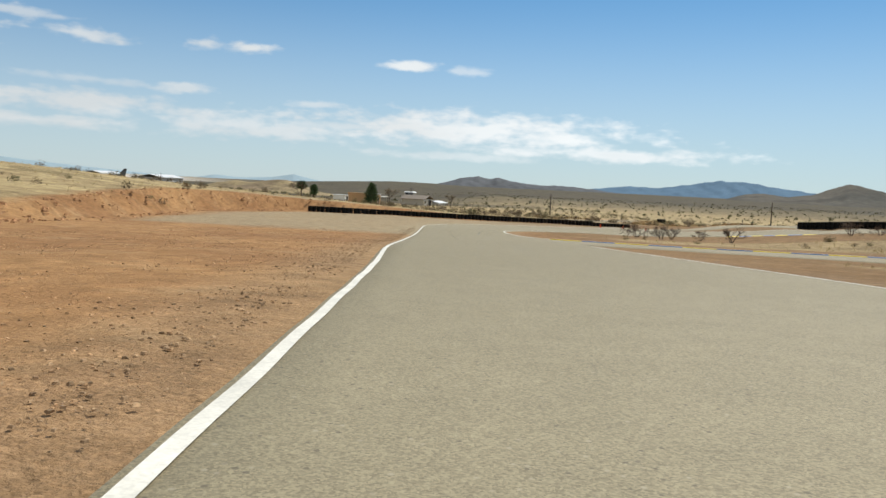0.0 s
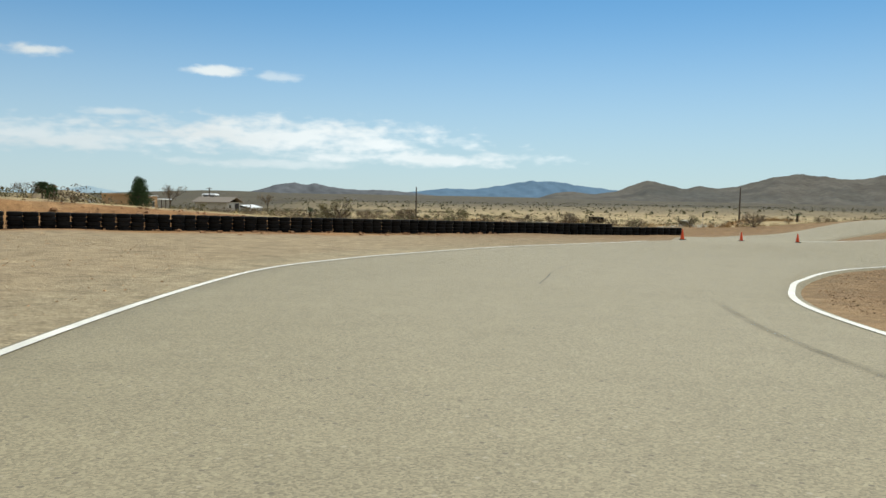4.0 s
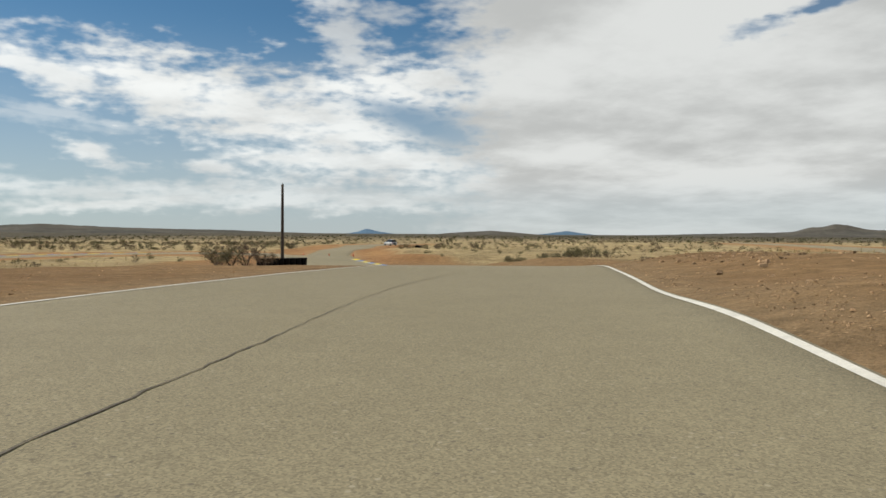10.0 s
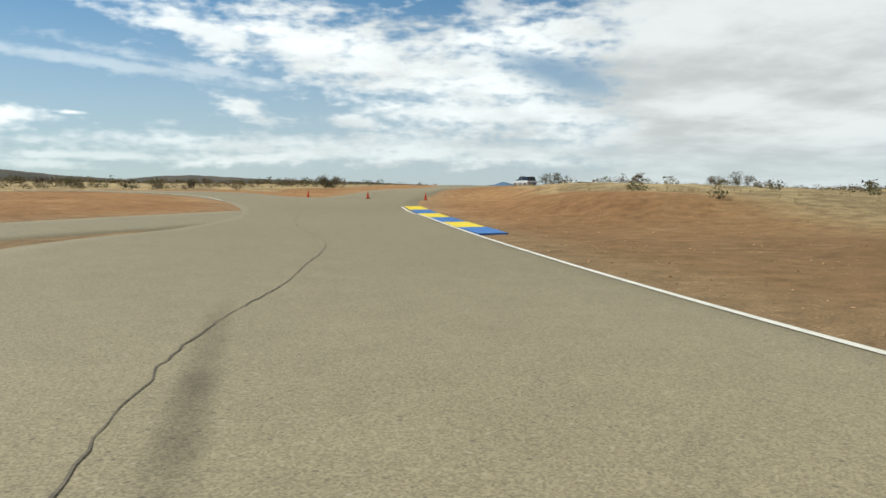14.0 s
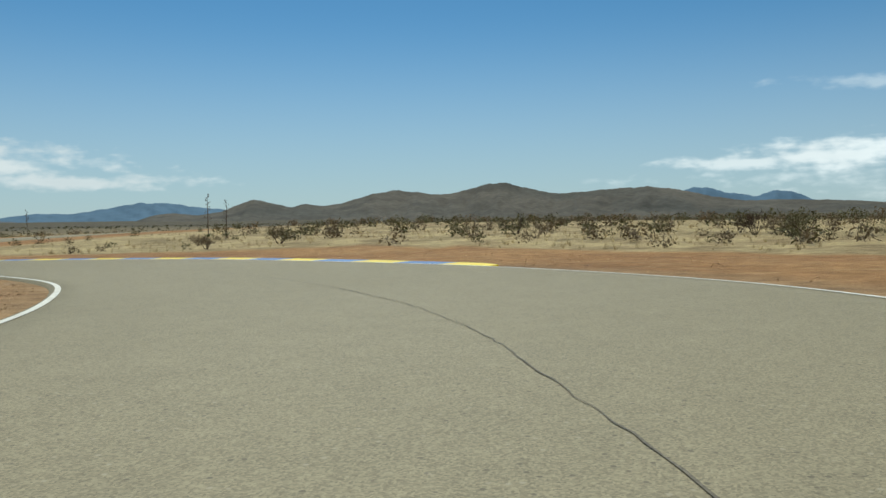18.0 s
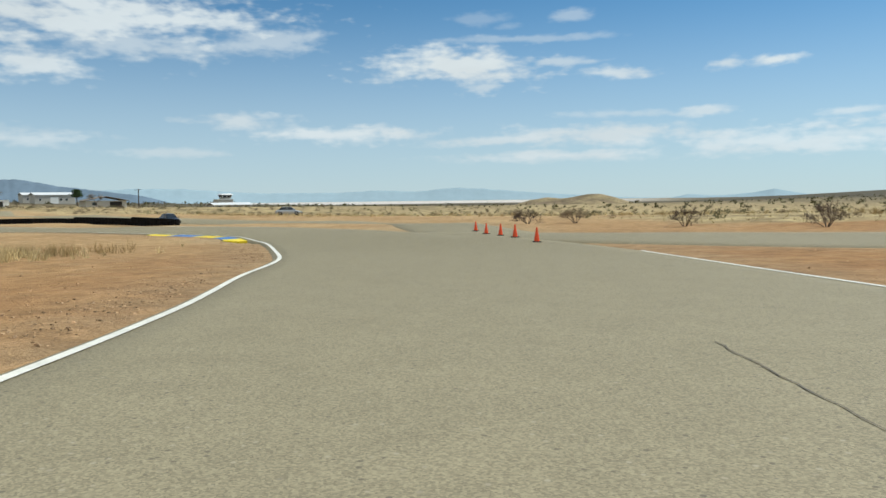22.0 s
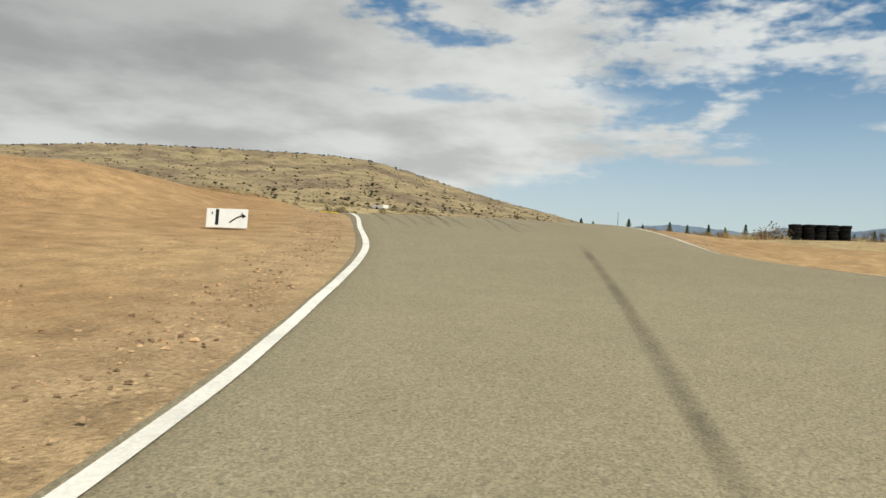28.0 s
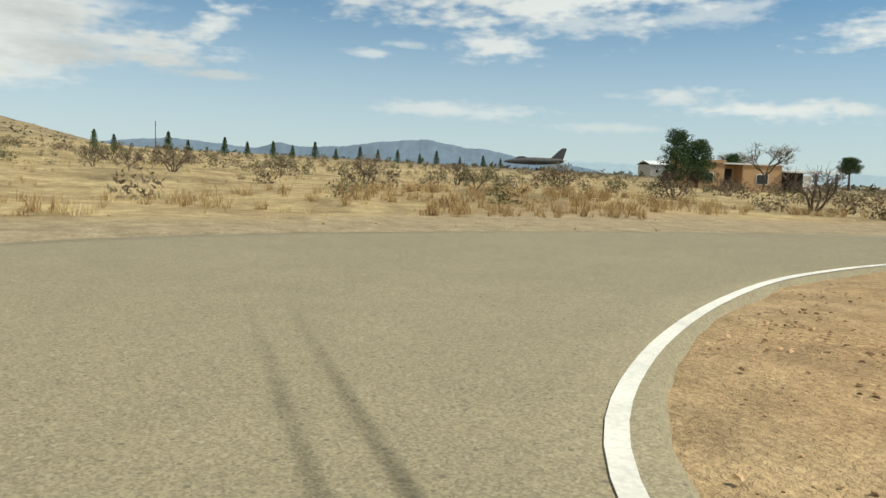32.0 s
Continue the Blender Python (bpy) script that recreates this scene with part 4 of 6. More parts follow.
# single faint marks along the lap
for line, w in (([(-0.4, -63), (-0.8, -70), (-2.4, -77)], 0.08), ([(-2.8, -62), (-3.4, -70), (-5.6, -80), (-8, -86)], 0.12), ([(-0.5, -62), (-0.7, -54), (-0.9, -45)], 0.09), ([(-158, -76.0), (-154.2, -76.3)], 0.2), ([(-160, -73), (-168, -73.8), (-176, -74.6)], 0.24), ([(-112, -187), (-104, -185), (-95, -182)], 0.22)):
    tyre_mark(line, w)
for line, w in (([(-231.3, -134.2), (-233.4, -132.0), (-235.1, -127.6), (-236.8, -124.4)], 0.08), ([(-228.6, -133.6), (-231.8, -133.2), (-234.6, -133.5)], 0.12), ([(-84, -179), (-92, -180.2), (-100, -181.2)], 0.14), ([(-126, -185.3), (-120.5, -184.0), (-114, -183.2)], 0.14)):
    tyre_mark(line, w)
# the fan of marks over the crest before the last bend
for line in ([(-53.1, -163.3), (-64.5, -167.8), (-68.6, -169.4)], [(-54.9, -164.8), (-63.1, -167.7), (-67.5, -169.3)], [(-51.9, -166.2), (-62.4, -169.0), (-66.6, -170.2)], [(-58.6, -168.6), (-64.8, -170.2), (-68, -171.0)], [(-46.3, -171.6), (-62.8, -172.6), (-66.5, -173.0)], [(-42.6, -173.6), (-52, -173.2), (-62.0, -174.0)], [(-56, -175.4), (-62, -175.3), (-72, -177.6)], [(-59.5, -169.5), (-63.3, -170.3), (-66, -171)], [(-47.4, -170.3), (-50.5, -169.8), (-52.7, -169.7)], [(-64, -166.6), (-72.5, -170.0), (-82, -174.2)], [(-62.5, -167.8), (-71.2, -170.8), (-82, -175.0)], [(-62, -169.8), (-71, -172.1), (-82, -175.9)], [(-60, -171.8), (-69, -173.6), (-82, -177.2)], [(-58, -173.0), (-67, -174.6), (-79, -178.6)], [(-60, -176.2), (-66, -176.8), (-75, -179.4)], [(-66, -170.6), (-73, -172.4), (-80, -174.8)], [(-64, -172.6), (-72, -174.6), (-80, -177.4)]):
    a, b, c = np.array(line)
    side = np.array([a[1] - c[1], c[0] - a[0]]) / np.hypot(*(c - a))
    for off in (-0.2, 0.16):
        tyre_mark([a + side * off, b + side * off, c + side * off * 1.4], rng.uniform(0.07, 0.12))
for line in ([(-45.9, -167.2), (-61.6, -170.4), (-66.4, -171.5)], [(-47.3, -168.7), (-62.2, -171.0), (-66.6, -172.0)], [(-51.0, -169.4), (-64.1, -171.3), (-66.9, -171.8)], [(-46.2, -169.8), (-62.6, -171.6), (-66.6, -172.4)]):
    tyre_mark(line, rng.uniform(0.1, 0.14), skid_dark)


# ---- kerbs: painted concrete blocks, yellow and blue in turn ----
def kerb(line, side, gap, w, blocks, first, taper=0.4, fall=0.0):
    p = even(line, 0.1)
    per = 4
    p = p[np.linspace(0, len(p) - 1, blocks * per + 1).round().astype(int)]
    t = np.gradient(p, axis=0)
    t /= np.linalg.norm(t, axis=1, keepdims=True)
    n = np.stack([-t[:, 1], t[:, 0]], 1) * side
    wide = np.full(len(p), w)
    wide[0], wide[1], wide[-2], wide[-1] = w * taper, w * (0.5 + 0.5 * taper), w * (0.5 + 0.5 * taper), w * taper
    owner = thing("kerb", "painted concrete track kerb in yellow and blue blocks", "kerb", kind="structure")
    for b in range(blocks):
        rows = np.arange(b * per, b * per + per + 1)
        geo = Geo()
        verts = []
        for r in rows:
            for f, h in ((0, -0.1), (0, 0.0), (0.5, 0.01), (0.96, 0.02), (1, 0.012), (1, -0.1)):
                q = p[r] + n[r] * (gap + wide[r] * f)
                verts.append((*q, float(surface(*q)) + h - fall * f))
        m = len(rows)
        geo.add(verts, [(a * 6 + c, a * 6 + c + 1, a * 6 + 7 + c, a * 6 + 6 + c) for a in range(m - 1) for c in range(5)] + [(0, 1, 2, 3, 4, 5), tuple((m - 1) * 6 + c for c in (5, 4, 3, 2, 1, 0))])
        part("kerb_block", geo, (kerb_yellow, kerb_blue)[(b + first) % 2], owner)
    return owner


kerb([(-40, -52.6), (-28, -56), (-19.4, -58.5), (-13, -60.1), (-8.6, -61.3)], 1, 0.1, 1.0, 13, 0)
kerb([(-37.8, -103.1), (-40.7, -103.6), (-43.0, -103.85), (-45.0, -103.8), (-46.8, -103.3), (-48.4, -102.75), (-49.6, -102.45)], -1, 0.22, 0.55, 7, 0, fall=0.042)
kerb([(-191.2, -68.6), (-200, -68.85), (-206, -69.05), (-213.5, -69.1)], -1, 0.14, 1.1, 6, 1, 0.9)
kerb([(-249.1, -105.4), (-248.5, -113.8), (-247.2, -122), (-245.1, -128.4), (-242.2, -135), (-238.5, -141.5), (-234.8, -147.4), (-233, -150)], -1, 0.12, 1.05, 20, 0)
kerb([(-193.3, -175.9), (-191.0, -177.3), (-189.2, -178.3), (-187.2, -179.0), (-185.2, -179.45), (-183.0, -179.62), (-179.0, -179.7)], 1, 0.32, 0.9, 5, 0, fall=0.042)
kerb([(-72.8, -168.6), (-69, -166.6), (-65, -164.6), (-61, -163.0)], 1, 0.12, 0.65, 5, 0)


# ---- mountains and hills round the plain ----
def wobble(a, seed, n=5, base=0.35):
    """Smooth noise along a line of headings, about -1 to 1."""
    r = np.random.default_rng(seed)
    return sum(np.sin(np.asarray(a) * base * 2.0**k * (1 + 0.13 * r.normal()) + r.uniform(0, 6.3)) / 1.7**k for k in range(n)) / 2.0


def mountain_range(label, profile, dist, depth, mat, seed, eye=(-125.0, -130.0, -4.5), step=0.12, foot=-12.0, rough=1.0):
    """A ridge with spurs and gullies, from (heading, height above the horizon in degrees)."""
    prof = np.array(sorted(profile), float)
    az = np.arange(prof[0, 0], prof[-1, 0] + step / 2, step)
    el = np.interp(az, prof[:, 0], prof[:, 1])
    el = np.convolve(np.pad(el, 3, mode="edge"), np.hanning(9)[1:-1] / np.hanning(9).sum(), mode="valid")
    rise = dist * np.tan(np.radians(el + 0.1)) + eye[2] - foot
    rise = np.maximum(rise, 1.0) * (1 + 0.035 * max(rough, 0.5) * wobble(az, seed + 9, 5, 4.0))
    cols = []
    steps = np.linspace(-1, 0.7, 22)
    for k, f in enumerate(steps):
        shape = np.clip(1 - abs(f), 0, 1) ** (1.25 if f < 0 else 0.8)
        spur = 1 + rough * (0.34 * wobble(az * 1.0 + 2.0 * f, seed, 5, 1.6) + 0.2 * wobble(az - 3 * f, seed + 1, 4, 5.0)) * (1 - shape) * (f < 0)
        r = dist + depth * f + depth * 0.1 * min(1.0, 3 * rough) * wobble(az, seed + 2, 4, 0.9) * (1 - shape)
        h = foot + rise * np.clip(shape * spur, 0, 1.0) - (3 if k == 0 else 0)
        cols.append(np.stack([eye[0] - np.sin(np.radians(az)) * r, eye[1] + np.cos(np.radians(az)) * r, h], 1))
    p = np.stack(cols, 1)
    m = p.shape[1]
    g = Geo().add(p.reshape(-1, 3), [(i * m + j, i * m + m + j, i * m + m + j + 1, i * m + j + 1) for i in range(len(az) - 1) for j in range(m - 1)])
    return tagged(part("mountain_range", g, mat, smooth=True), label, "mountain", kind="structure")


mountain_range("bare brown rocky hills rising from the plain", [(162, -0.2), (160.2, 0.45), (158.8, 0.62), (157.3, 0.42), (155.6, 0.65), (153.4, 1.58), (152, 1.28), (150.7, 0.92), (149.7, 1.2), (148.2, 1.0), (146.9, 1.22), (144.9, 1.83), (143, 2.14), (141.5, 1.97), (139.7, 1.72), (138.3, 1.95), (136.6, 2.42), (135.1, 2.6), (133.2, 2.1), (131.4, 1.68), (129.3, 1.78), (126.9, 1.98), (124.8, 2.05), (122.5, 1.75), (120.6, 1.25), (118.5, 0.9), (116, 0.92), (113.2, 0.82), (111.2, 0.7), (109.2, 0.5), (107, 0.28), (104, 0.12), (101, -0.2)], 3300, 900, range_brown, 11, rough=0.6)
# blue and pale ranges carry the haze of distance in their colour
mountain_range("far mountains coloured haze blue, with a broad summit", [(172.5, -0.2), (170.7, 0.3), (168, 0.65), (165.8, 0.62), (163.7, 0.95), (161.8, 1.35), (159.5, 1.33), (157.8, 1.05), (155.2, 0.75), (152, 0.4), (148, -0.2)], 4400, 500, range_haze_blue, 21)
mountain_range("far mountain peaks coloured haze blue behind brown hills", [(125, -0.2), (122.9, 1.7), (122.2, 1.97), (121.4, 1.9), (120.2, 1.55), (118.1, 1.2), (116.9, 1.58), (116, 1.5), (114.5, 0.85), (112, 0.3), (110, -0.2)], 4400, 500, range_haze_blue, 31)
mountain_range("grey twin-peaked mountain on the plain", [(189, -0.45), (186.7, -0.2), (185.2, -0.3), (183, -0.05), (181.7, 0.35), (180.4, 0.75), (179.3, 0.85), (178.5, 0.72), (177.8, 0.85), (176.5, 0.55), (174.8, 0.4), (172.8, 0.45), (170.8, 0.3), (168.5, 0.05), (166, -0.2)], 4000, 600, range_grey, 41, foot=-34.0)
mountain_range("mountain chain on the horizon with pale blue haze in its colour", [(276, -0.1), (273, 0.9), (270.6, 1.25), (267.6, 1.5), (264.5, 1.22), (262.1, 0.98), (260.5, 1.5), (258.9, 1.2), (255.6, 1.4), (253.7, 1.75), (251.6, 1.95), (250, 2.1), (248.6, 1.85), (247, 1.55), (245.5, 1.5), (243.7, 1.1), (240.8, 0.7), (238, 0.3), (236, -0.3)], 4300, 260, range_haze_pale, 51, foot=-42.0, rough=0.07)
mountain_range("mountain chain far beyond the plain with heavy haze in its colour", [(246, -0.2), (243, 0.6), (238.8, 0.85), (235.5, 0.8), (232.8, 0.6), (230, 0.42), (227.2, 0.42), (224.2, 0.4), (221.5, 0.56), (218.6, 0.42), (215.8, 0.7), (213.6, 0.6), (210.3, 0.3), (206.9, 0.05), (203, -0.2), (200.1, -0.3), (198.8, -0.02), (196.8, -0.15), (194.7, 0.0), (193.1, 0.3), (191.8, 0), (190, -0.3), (188, -0.4)], 4500, 200, range_haze, 55, foot=-42.0, rough=0.05)
mountain_range("low dark hills along the horizon", [(104, 0.0), (101.5, 0.34), (98.8, 0.46), (94.7, 0.26), (90.9, 0.17), (87.1, 0.12), (83, -0.02), (78.9, -0.12), (72.5, -0.2), (70.4, 0.02), (67.4, 0.2), (64.9, 0.0), (63.2, -0.15), (57.9, -0.12), (50.1, 0.1), (46.5, 0.2), (45.5, 0.5), (44.4, 0.6), (44.1, 0.74), (43.1, 0.74), (42.1, 0.42), (40, 0.3), (30, 0.5), (20, 0.4), (10, 0.3), (0, 0.2)], 3600, 700, range_brown, 61)
mountain_range("small peaks coloured haze blue beyond low hills", [(79, -0.2), (77.6, 0.05), (76.9, 0.3), (76.0, 0.05), (74, -0.2)], 4300, 300, range_haze_blue, 71)
mountain_range("small peaks coloured haze blue beyond low hills", [(65, -0.2), (63, 0.05), (62, 0.2), (61.0, 0.05), (59, -0.2)], 4300, 300, range_haze_blue, 81)
HILL = [(262, -0.6), (268, -0.2), (271, 0.5), (274.4, 1.3), (277.7, 2.15), (280.2, 2.7), (284.4, 3.8), (287.7, 4.8), (290.5, 5.5), (294, 5.8), (300, 5.85), (306, 5.75), (310, 5.55), (316, 4.9), (320, 4.0), (328, 2.6), (338, 1.2), (350, 0.2)]
mountain_range("dry grassy hill dotted with rocks and scrub", HILL, 900, 520, hill_soil, 91, eye=(-90.0, -178.0, -6.4), step=0.3, foot=-5.0, rough=0.012)

mountain_range("bare brown twin mound on the plain", [(216, -1.2), (214.5, -0.95), (212.9, -0.78), (211.3, -0.3), (210, -0.1), (208.8, -0.22), (207.6, 0.02), (206.4, 0.16), (205, -0.18), (203.5, -0.75), (201.5, -0.95), (200, -1.2)], 1000, 150, hill_soil, 95, eye=(-222.5, -152.8, -5.7), foot=-24.0, rough=0.03)

# scrub and rocks on the grassy hill
hg = Geo()
hr = np.random.default_rng(17)
for k in range(13000):
    a = hr.uniform(268, 330)
    d = 905 - 475 * hr.uniform(0, 1) ** 1.5
    elp = np.interp(a, [q[0] for q in HILL], [q[1] for q in HILL])
    f = (d - 900) / 520
    top = 900 * math.tan(radians(elp)) - 1.4
    h = -5.0 + max(1.0, top) * max(0, 1 - abs(f)) ** 1.25
    px, py = -90 - math.sin(radians(a)) * d, -178 + math.cos(radians(a)) * d
    s = 0.5 + 1.5 * hr.uniform(0, 1) ** 2.4
    q = hr.normal(0, 1, (7, 3))
    q /= np.linalg.norm(q, axis=1, keepdims=True)
    q = q * s * np.array([1.2, 1.2, 0.9])
    base = np.array([px, py, h + 0.2 * s])
    hg.add(base + q, [(0, 1, 2), (1, 2, 3), (2, 3, 4), (3, 4, 5), (4, 5, 6), (5, 6, 0), (6, 0, 1), (0, 3, 5)])
tagged(part("hillside_scrub", hg, hill_scrub), "dark scrub and rocks scattered over the hillside", "scrub", kind="stuff")


# ---- tyre walls: stacks of old tyres ----
TYRE_H, TYRE_R = 0.19, 0.3
tg = Geo().turned([(0.17, 0.025), (0.25, 0.0), (0.295, 0.02), (TYRE_R, 0.055), (TYRE_R, TYRE_H - 0.055), (0.295, TYRE_H - 0.02), (0.25, TYRE_H), (0.17, TYRE_H - 0.025)], 14, True)
tyre_mesh = tg.mesh("tyre", rubber, True)


def tyre_wall(label, line, heights, rows=1, gap=0.615, name="tyre_wall", limit=300):
    """Stacks of tyres along a line; heights are tyres a stack from one end to the other."""
    p = even(line, gap)
    t = np.gradient(p, axis=0)
    t /= np.linalg.norm(t, axis=1, keepdims=True)
    n = np.stack([-t[:, 1], t[:, 0]], 1)
    owner = thing(name, label, "tyre wall", at(*p[0]))
    inv = owner.matrix_world.inverted()
    made, rest = 0, Geo()
    hh = np.interp(np.linspace(0, 1, len(p)), np.linspace(0, 1, len(heights)), heights)
    s = np.arange(len(p))
    # the stacks stand on a levelled strip
    foot = np.polyval(np.polyfit(s, terrain(p[:, 0], p[:, 1]), 2), s) - 0.04
    for i in range(len(p)):
        for r in range(rows):
            q = p[i] + n[i] * (r * 0.58) + rng.normal(0, 0.02, 2)
            z = foot[i]
            for k in range(int(round(hh[i]))):
                m = inv @ pose(q[0] + rng.normal(0, 0.02), q[1] + rng.normal(0, 0.02), z + k * TYRE_H * 0.985, 0, 0, rng.uniform(0, 360))
                if made < limit:
                    ob = part("tyre", tyre_mesh, rubber, owner)
                    ob.matrix_basis = m
                    made += 1
                else:
                    rest.add([m @ Vector(v) for v in tg.v], tg.f)
    if rest.v:
        tagged(part("tyre", rest, rubber, owner, smooth=True), kind="stuff")
    return owner


tyre_wall("long low wall of stacked black tyres before a red bank", [(-29.8, -124.2), (-14, -119), (0, -113), (10, -107.2), (17.9, -101.8)], [3, 4, 4, 4, 4])
tyre_wall("black tyre wall on the crest beside the track", [(-53.9, -116.3), (-63.4, -114.6), (-72.9, -111.3)], [6, 6, 6, 6], 2)
tyre_wall("short wall of stacked black tyres on a gravelly shoulder", [(-67.2, -84.8), (-69.0, -88.4), (-69.9, -90.4), (-70.45, -91.8)], [4, 4, 4], 2, 0.6)
tyre_wall("black tyre block round a wooden pole", [(-143.3, -91.0), (-144.9, -87.2)], [6, 6], 2)
tyre_wall("uneven black tyre wall, taller at one end", [(-136.1, -209.1), (-126, -207.4), (-112, -204.6), (-97.5, -201.9)], [6, 6, 5, 5, 4, 4, 4, 4])
tyre_wall("black tyre wall with a raised half before a tall pole", [(-80.4, -188.7), (-84.2, -192.6), (-84.6, -193.1), (-88.5, -197.3)], [6, 6, 6, 4, 4, 4])
tyre_wall("small black tyre block beyond the bend", [(-53.9, -188.6), (-53.7, -191.2)], [5, 5], 2)
tyre_wall("small black tyre block by a side road", [(-248.3, -45.9), (-250.8, -44.6)], [4, 4], 2)
tyre_wall("small black tyre block on a far dirt field", [(-199.2, -247.0), (-196.0, -247.6)], [4, 4], 2)


# ---- traffic cones ----
def cone():
    ob = thing("traffic_cone", "orange plastic traffic cone with black rubber base on asphalt", "traffic cone", group="traffic cones blocking side roads")
    base = Geo()
    s = 0.19
    base.add([(-s, -s, 0), (s, -s, 0), (s, s, 0), (-s, s, 0), (-s, -s, 0.03), (s, -s, 0.03), (s, s, 0.03), (-s, s, 0.03), (-0.13, -0.13, 0.045), (0.13, -0.13, 0.045), (0.13, 0.13, 0.045), (-0.13, 0.13, 0.045)], [(0, 1, 5, 4), (1, 2, 6, 5), (2, 3, 7, 6), (3, 0, 4, 7), (4, 5, 9, 8), (5, 6, 10, 9), (6, 7, 11, 10), (7, 4, 8, 11), (8, 9, 10, 11), (3, 2, 1, 0)])
    part("base", base, cone_base, ob, "black rubber base")
    body = Geo().turned([(0.135, 0.04), (0.13, 0.07), (0.032, 0.66), (0.028, 0.68), (0.016, 0.68), (0.014, 0.6)], 18)
    part("body", body, cone_orange, ob, smooth=True)
    return ob


first_cone = cone()
spots = [(-22.65, -111.5), (-25.8, -110.8), (-28.95, -110.3), (-230.7, -75.4), (-228.1, -70.6), (-225.0, -66.3), (-207.3, -178.3), (-204.6, -181.0), (-202.0, -183.8), (-199.3, -186.5), (-196.7, -189.2)]
for k, (cx, cy) in enumerate(spots):
    m = pose(cx, cy, float(surface(cx, cy)) + 0.005, 0, 0, 37.0 * k)
    if k < 3:
        m = m @ Matrix.Scale(0.84, 4)
    if k == 0:
        first_cone.matrix_world = m
    else:
        copy_thing(first_cone, m)


# ---- poles, signal, boards ----
def wooden_pole(x, y, h, r, label, arms=0, turn=0.0, stub=False):
    ob = thing("wooden_pole", label, "pole", at(x, y, turn, -0.05))
    g = Geo().turned([(r * (1 - 0.3 * a), h * a) for a in np.linspace(0, 1, 7)] + [(0.001, h)], 10)
    part("shaft", g, pole_wood, ob, smooth=True)
    if stub:
        part("bracket", Geo().tube((0, 0, h - 0.25), (0.35, 0, h - 0.2), 0.03, 0.03, 6).tube((0, 0, h), (0, 0, h + 0.15), 0.02, 0.02, 6), metal_grey, ob, "small metal bracket")
    for k in range(arms):
        z = h - 0.4 - 0.8 * k
        part("crossarm", Geo().box(-1.2, -0.06, z, 1.2, 0.06, z + 0.12), pole_wood, ob)
        for q in (-1.05, -0.55, 0.55, 1.05):
            part("insulator", Geo().add([], []).tube((q, 0, z + 0.12), (q, 0, z + 0.3), 0.05, 0.035, 8), metal_grey, ob, "grey insulator")
    return ob


wooden_pole(-144.2, -89.2, 7.75, 0.16, "weathered wooden pole rising from a tyre block", stub=True)
wooden_pole(-81.7, -192.6, 7.6, 0.15, "tall weathered wooden pole behind a tyre wall", stub=True)
wooden_pole(-31, -227, 6.2, 0.17, "wooden utility pole standing on bare ground", 0)
wooden_pole(13.3, -292.6, 6.4, 0.2, "wooden utility pole with transformer", 1, 60)
wooden_pole(64.6, -174.0, 4.6, 0.07, "thin pole standing in dry grass", 0)

sig = thing("track_signal", "green track signal light and black panel on a thin pole", "signal light", at(-70.3, -88.3, 80))
sz = float(terrain(-70.3, -88.3))
part("pole", Geo().tube((0, 0, 0), (0, 0, -0.02 - sz), 0.022, 0.022, 8), metal_grey, sig, smooth=True)
face = pose(0, 0, 0, 0, 0, 0)
part("solar_panel", Geo().box(-0.17, -0.05, -0.28 - sz, 0.17, -0.02, -0.0 - sz), black_plastic, sig, "black panel")
for k in range(2):
    part("cell", Geo().box(-0.12 + 0.13 * k, -0.056, -0.2 - sz, -0.02 + 0.13 * k, -0.051, -0.09 - sz), glass_dark, sig)
part("light_box", Geo().box(-0.16, -0.06, -0.61 - sz, 0.16, 0.06, -0.33 - sz), black_plastic, sig, "black light housing")
part("light_lens", Geo().box(-0.14, -0.075, -0.59 - sz, 0.14, -0.064, -0.35 - sz), green_light, sig, "lit green light panel")

sig2 = thing("track_signal", "small dark track signal on a thin pole", "signal light", at(-74.5, -192.4, 100))
part("pole", Geo().tube((0, 0, 0), (0, 0, 2.0), 0.025, 0.025, 8), metal_grey, sig2, smooth=True)
part("light_box", Geo().box(-0.14, -0.06, 1.65, 0.14, 0.06, 2.0), black_plastic, sig2)
part("light_lens", Geo().box(-0.11, -0.07, 1.69, 0.11, -0.063, 1.96), glass_dark, sig2)
part("solar_panel", Geo().box(-0.2, -0.02, 2.05, 0.2, 0.0, 2.25), black_plastic, sig2)


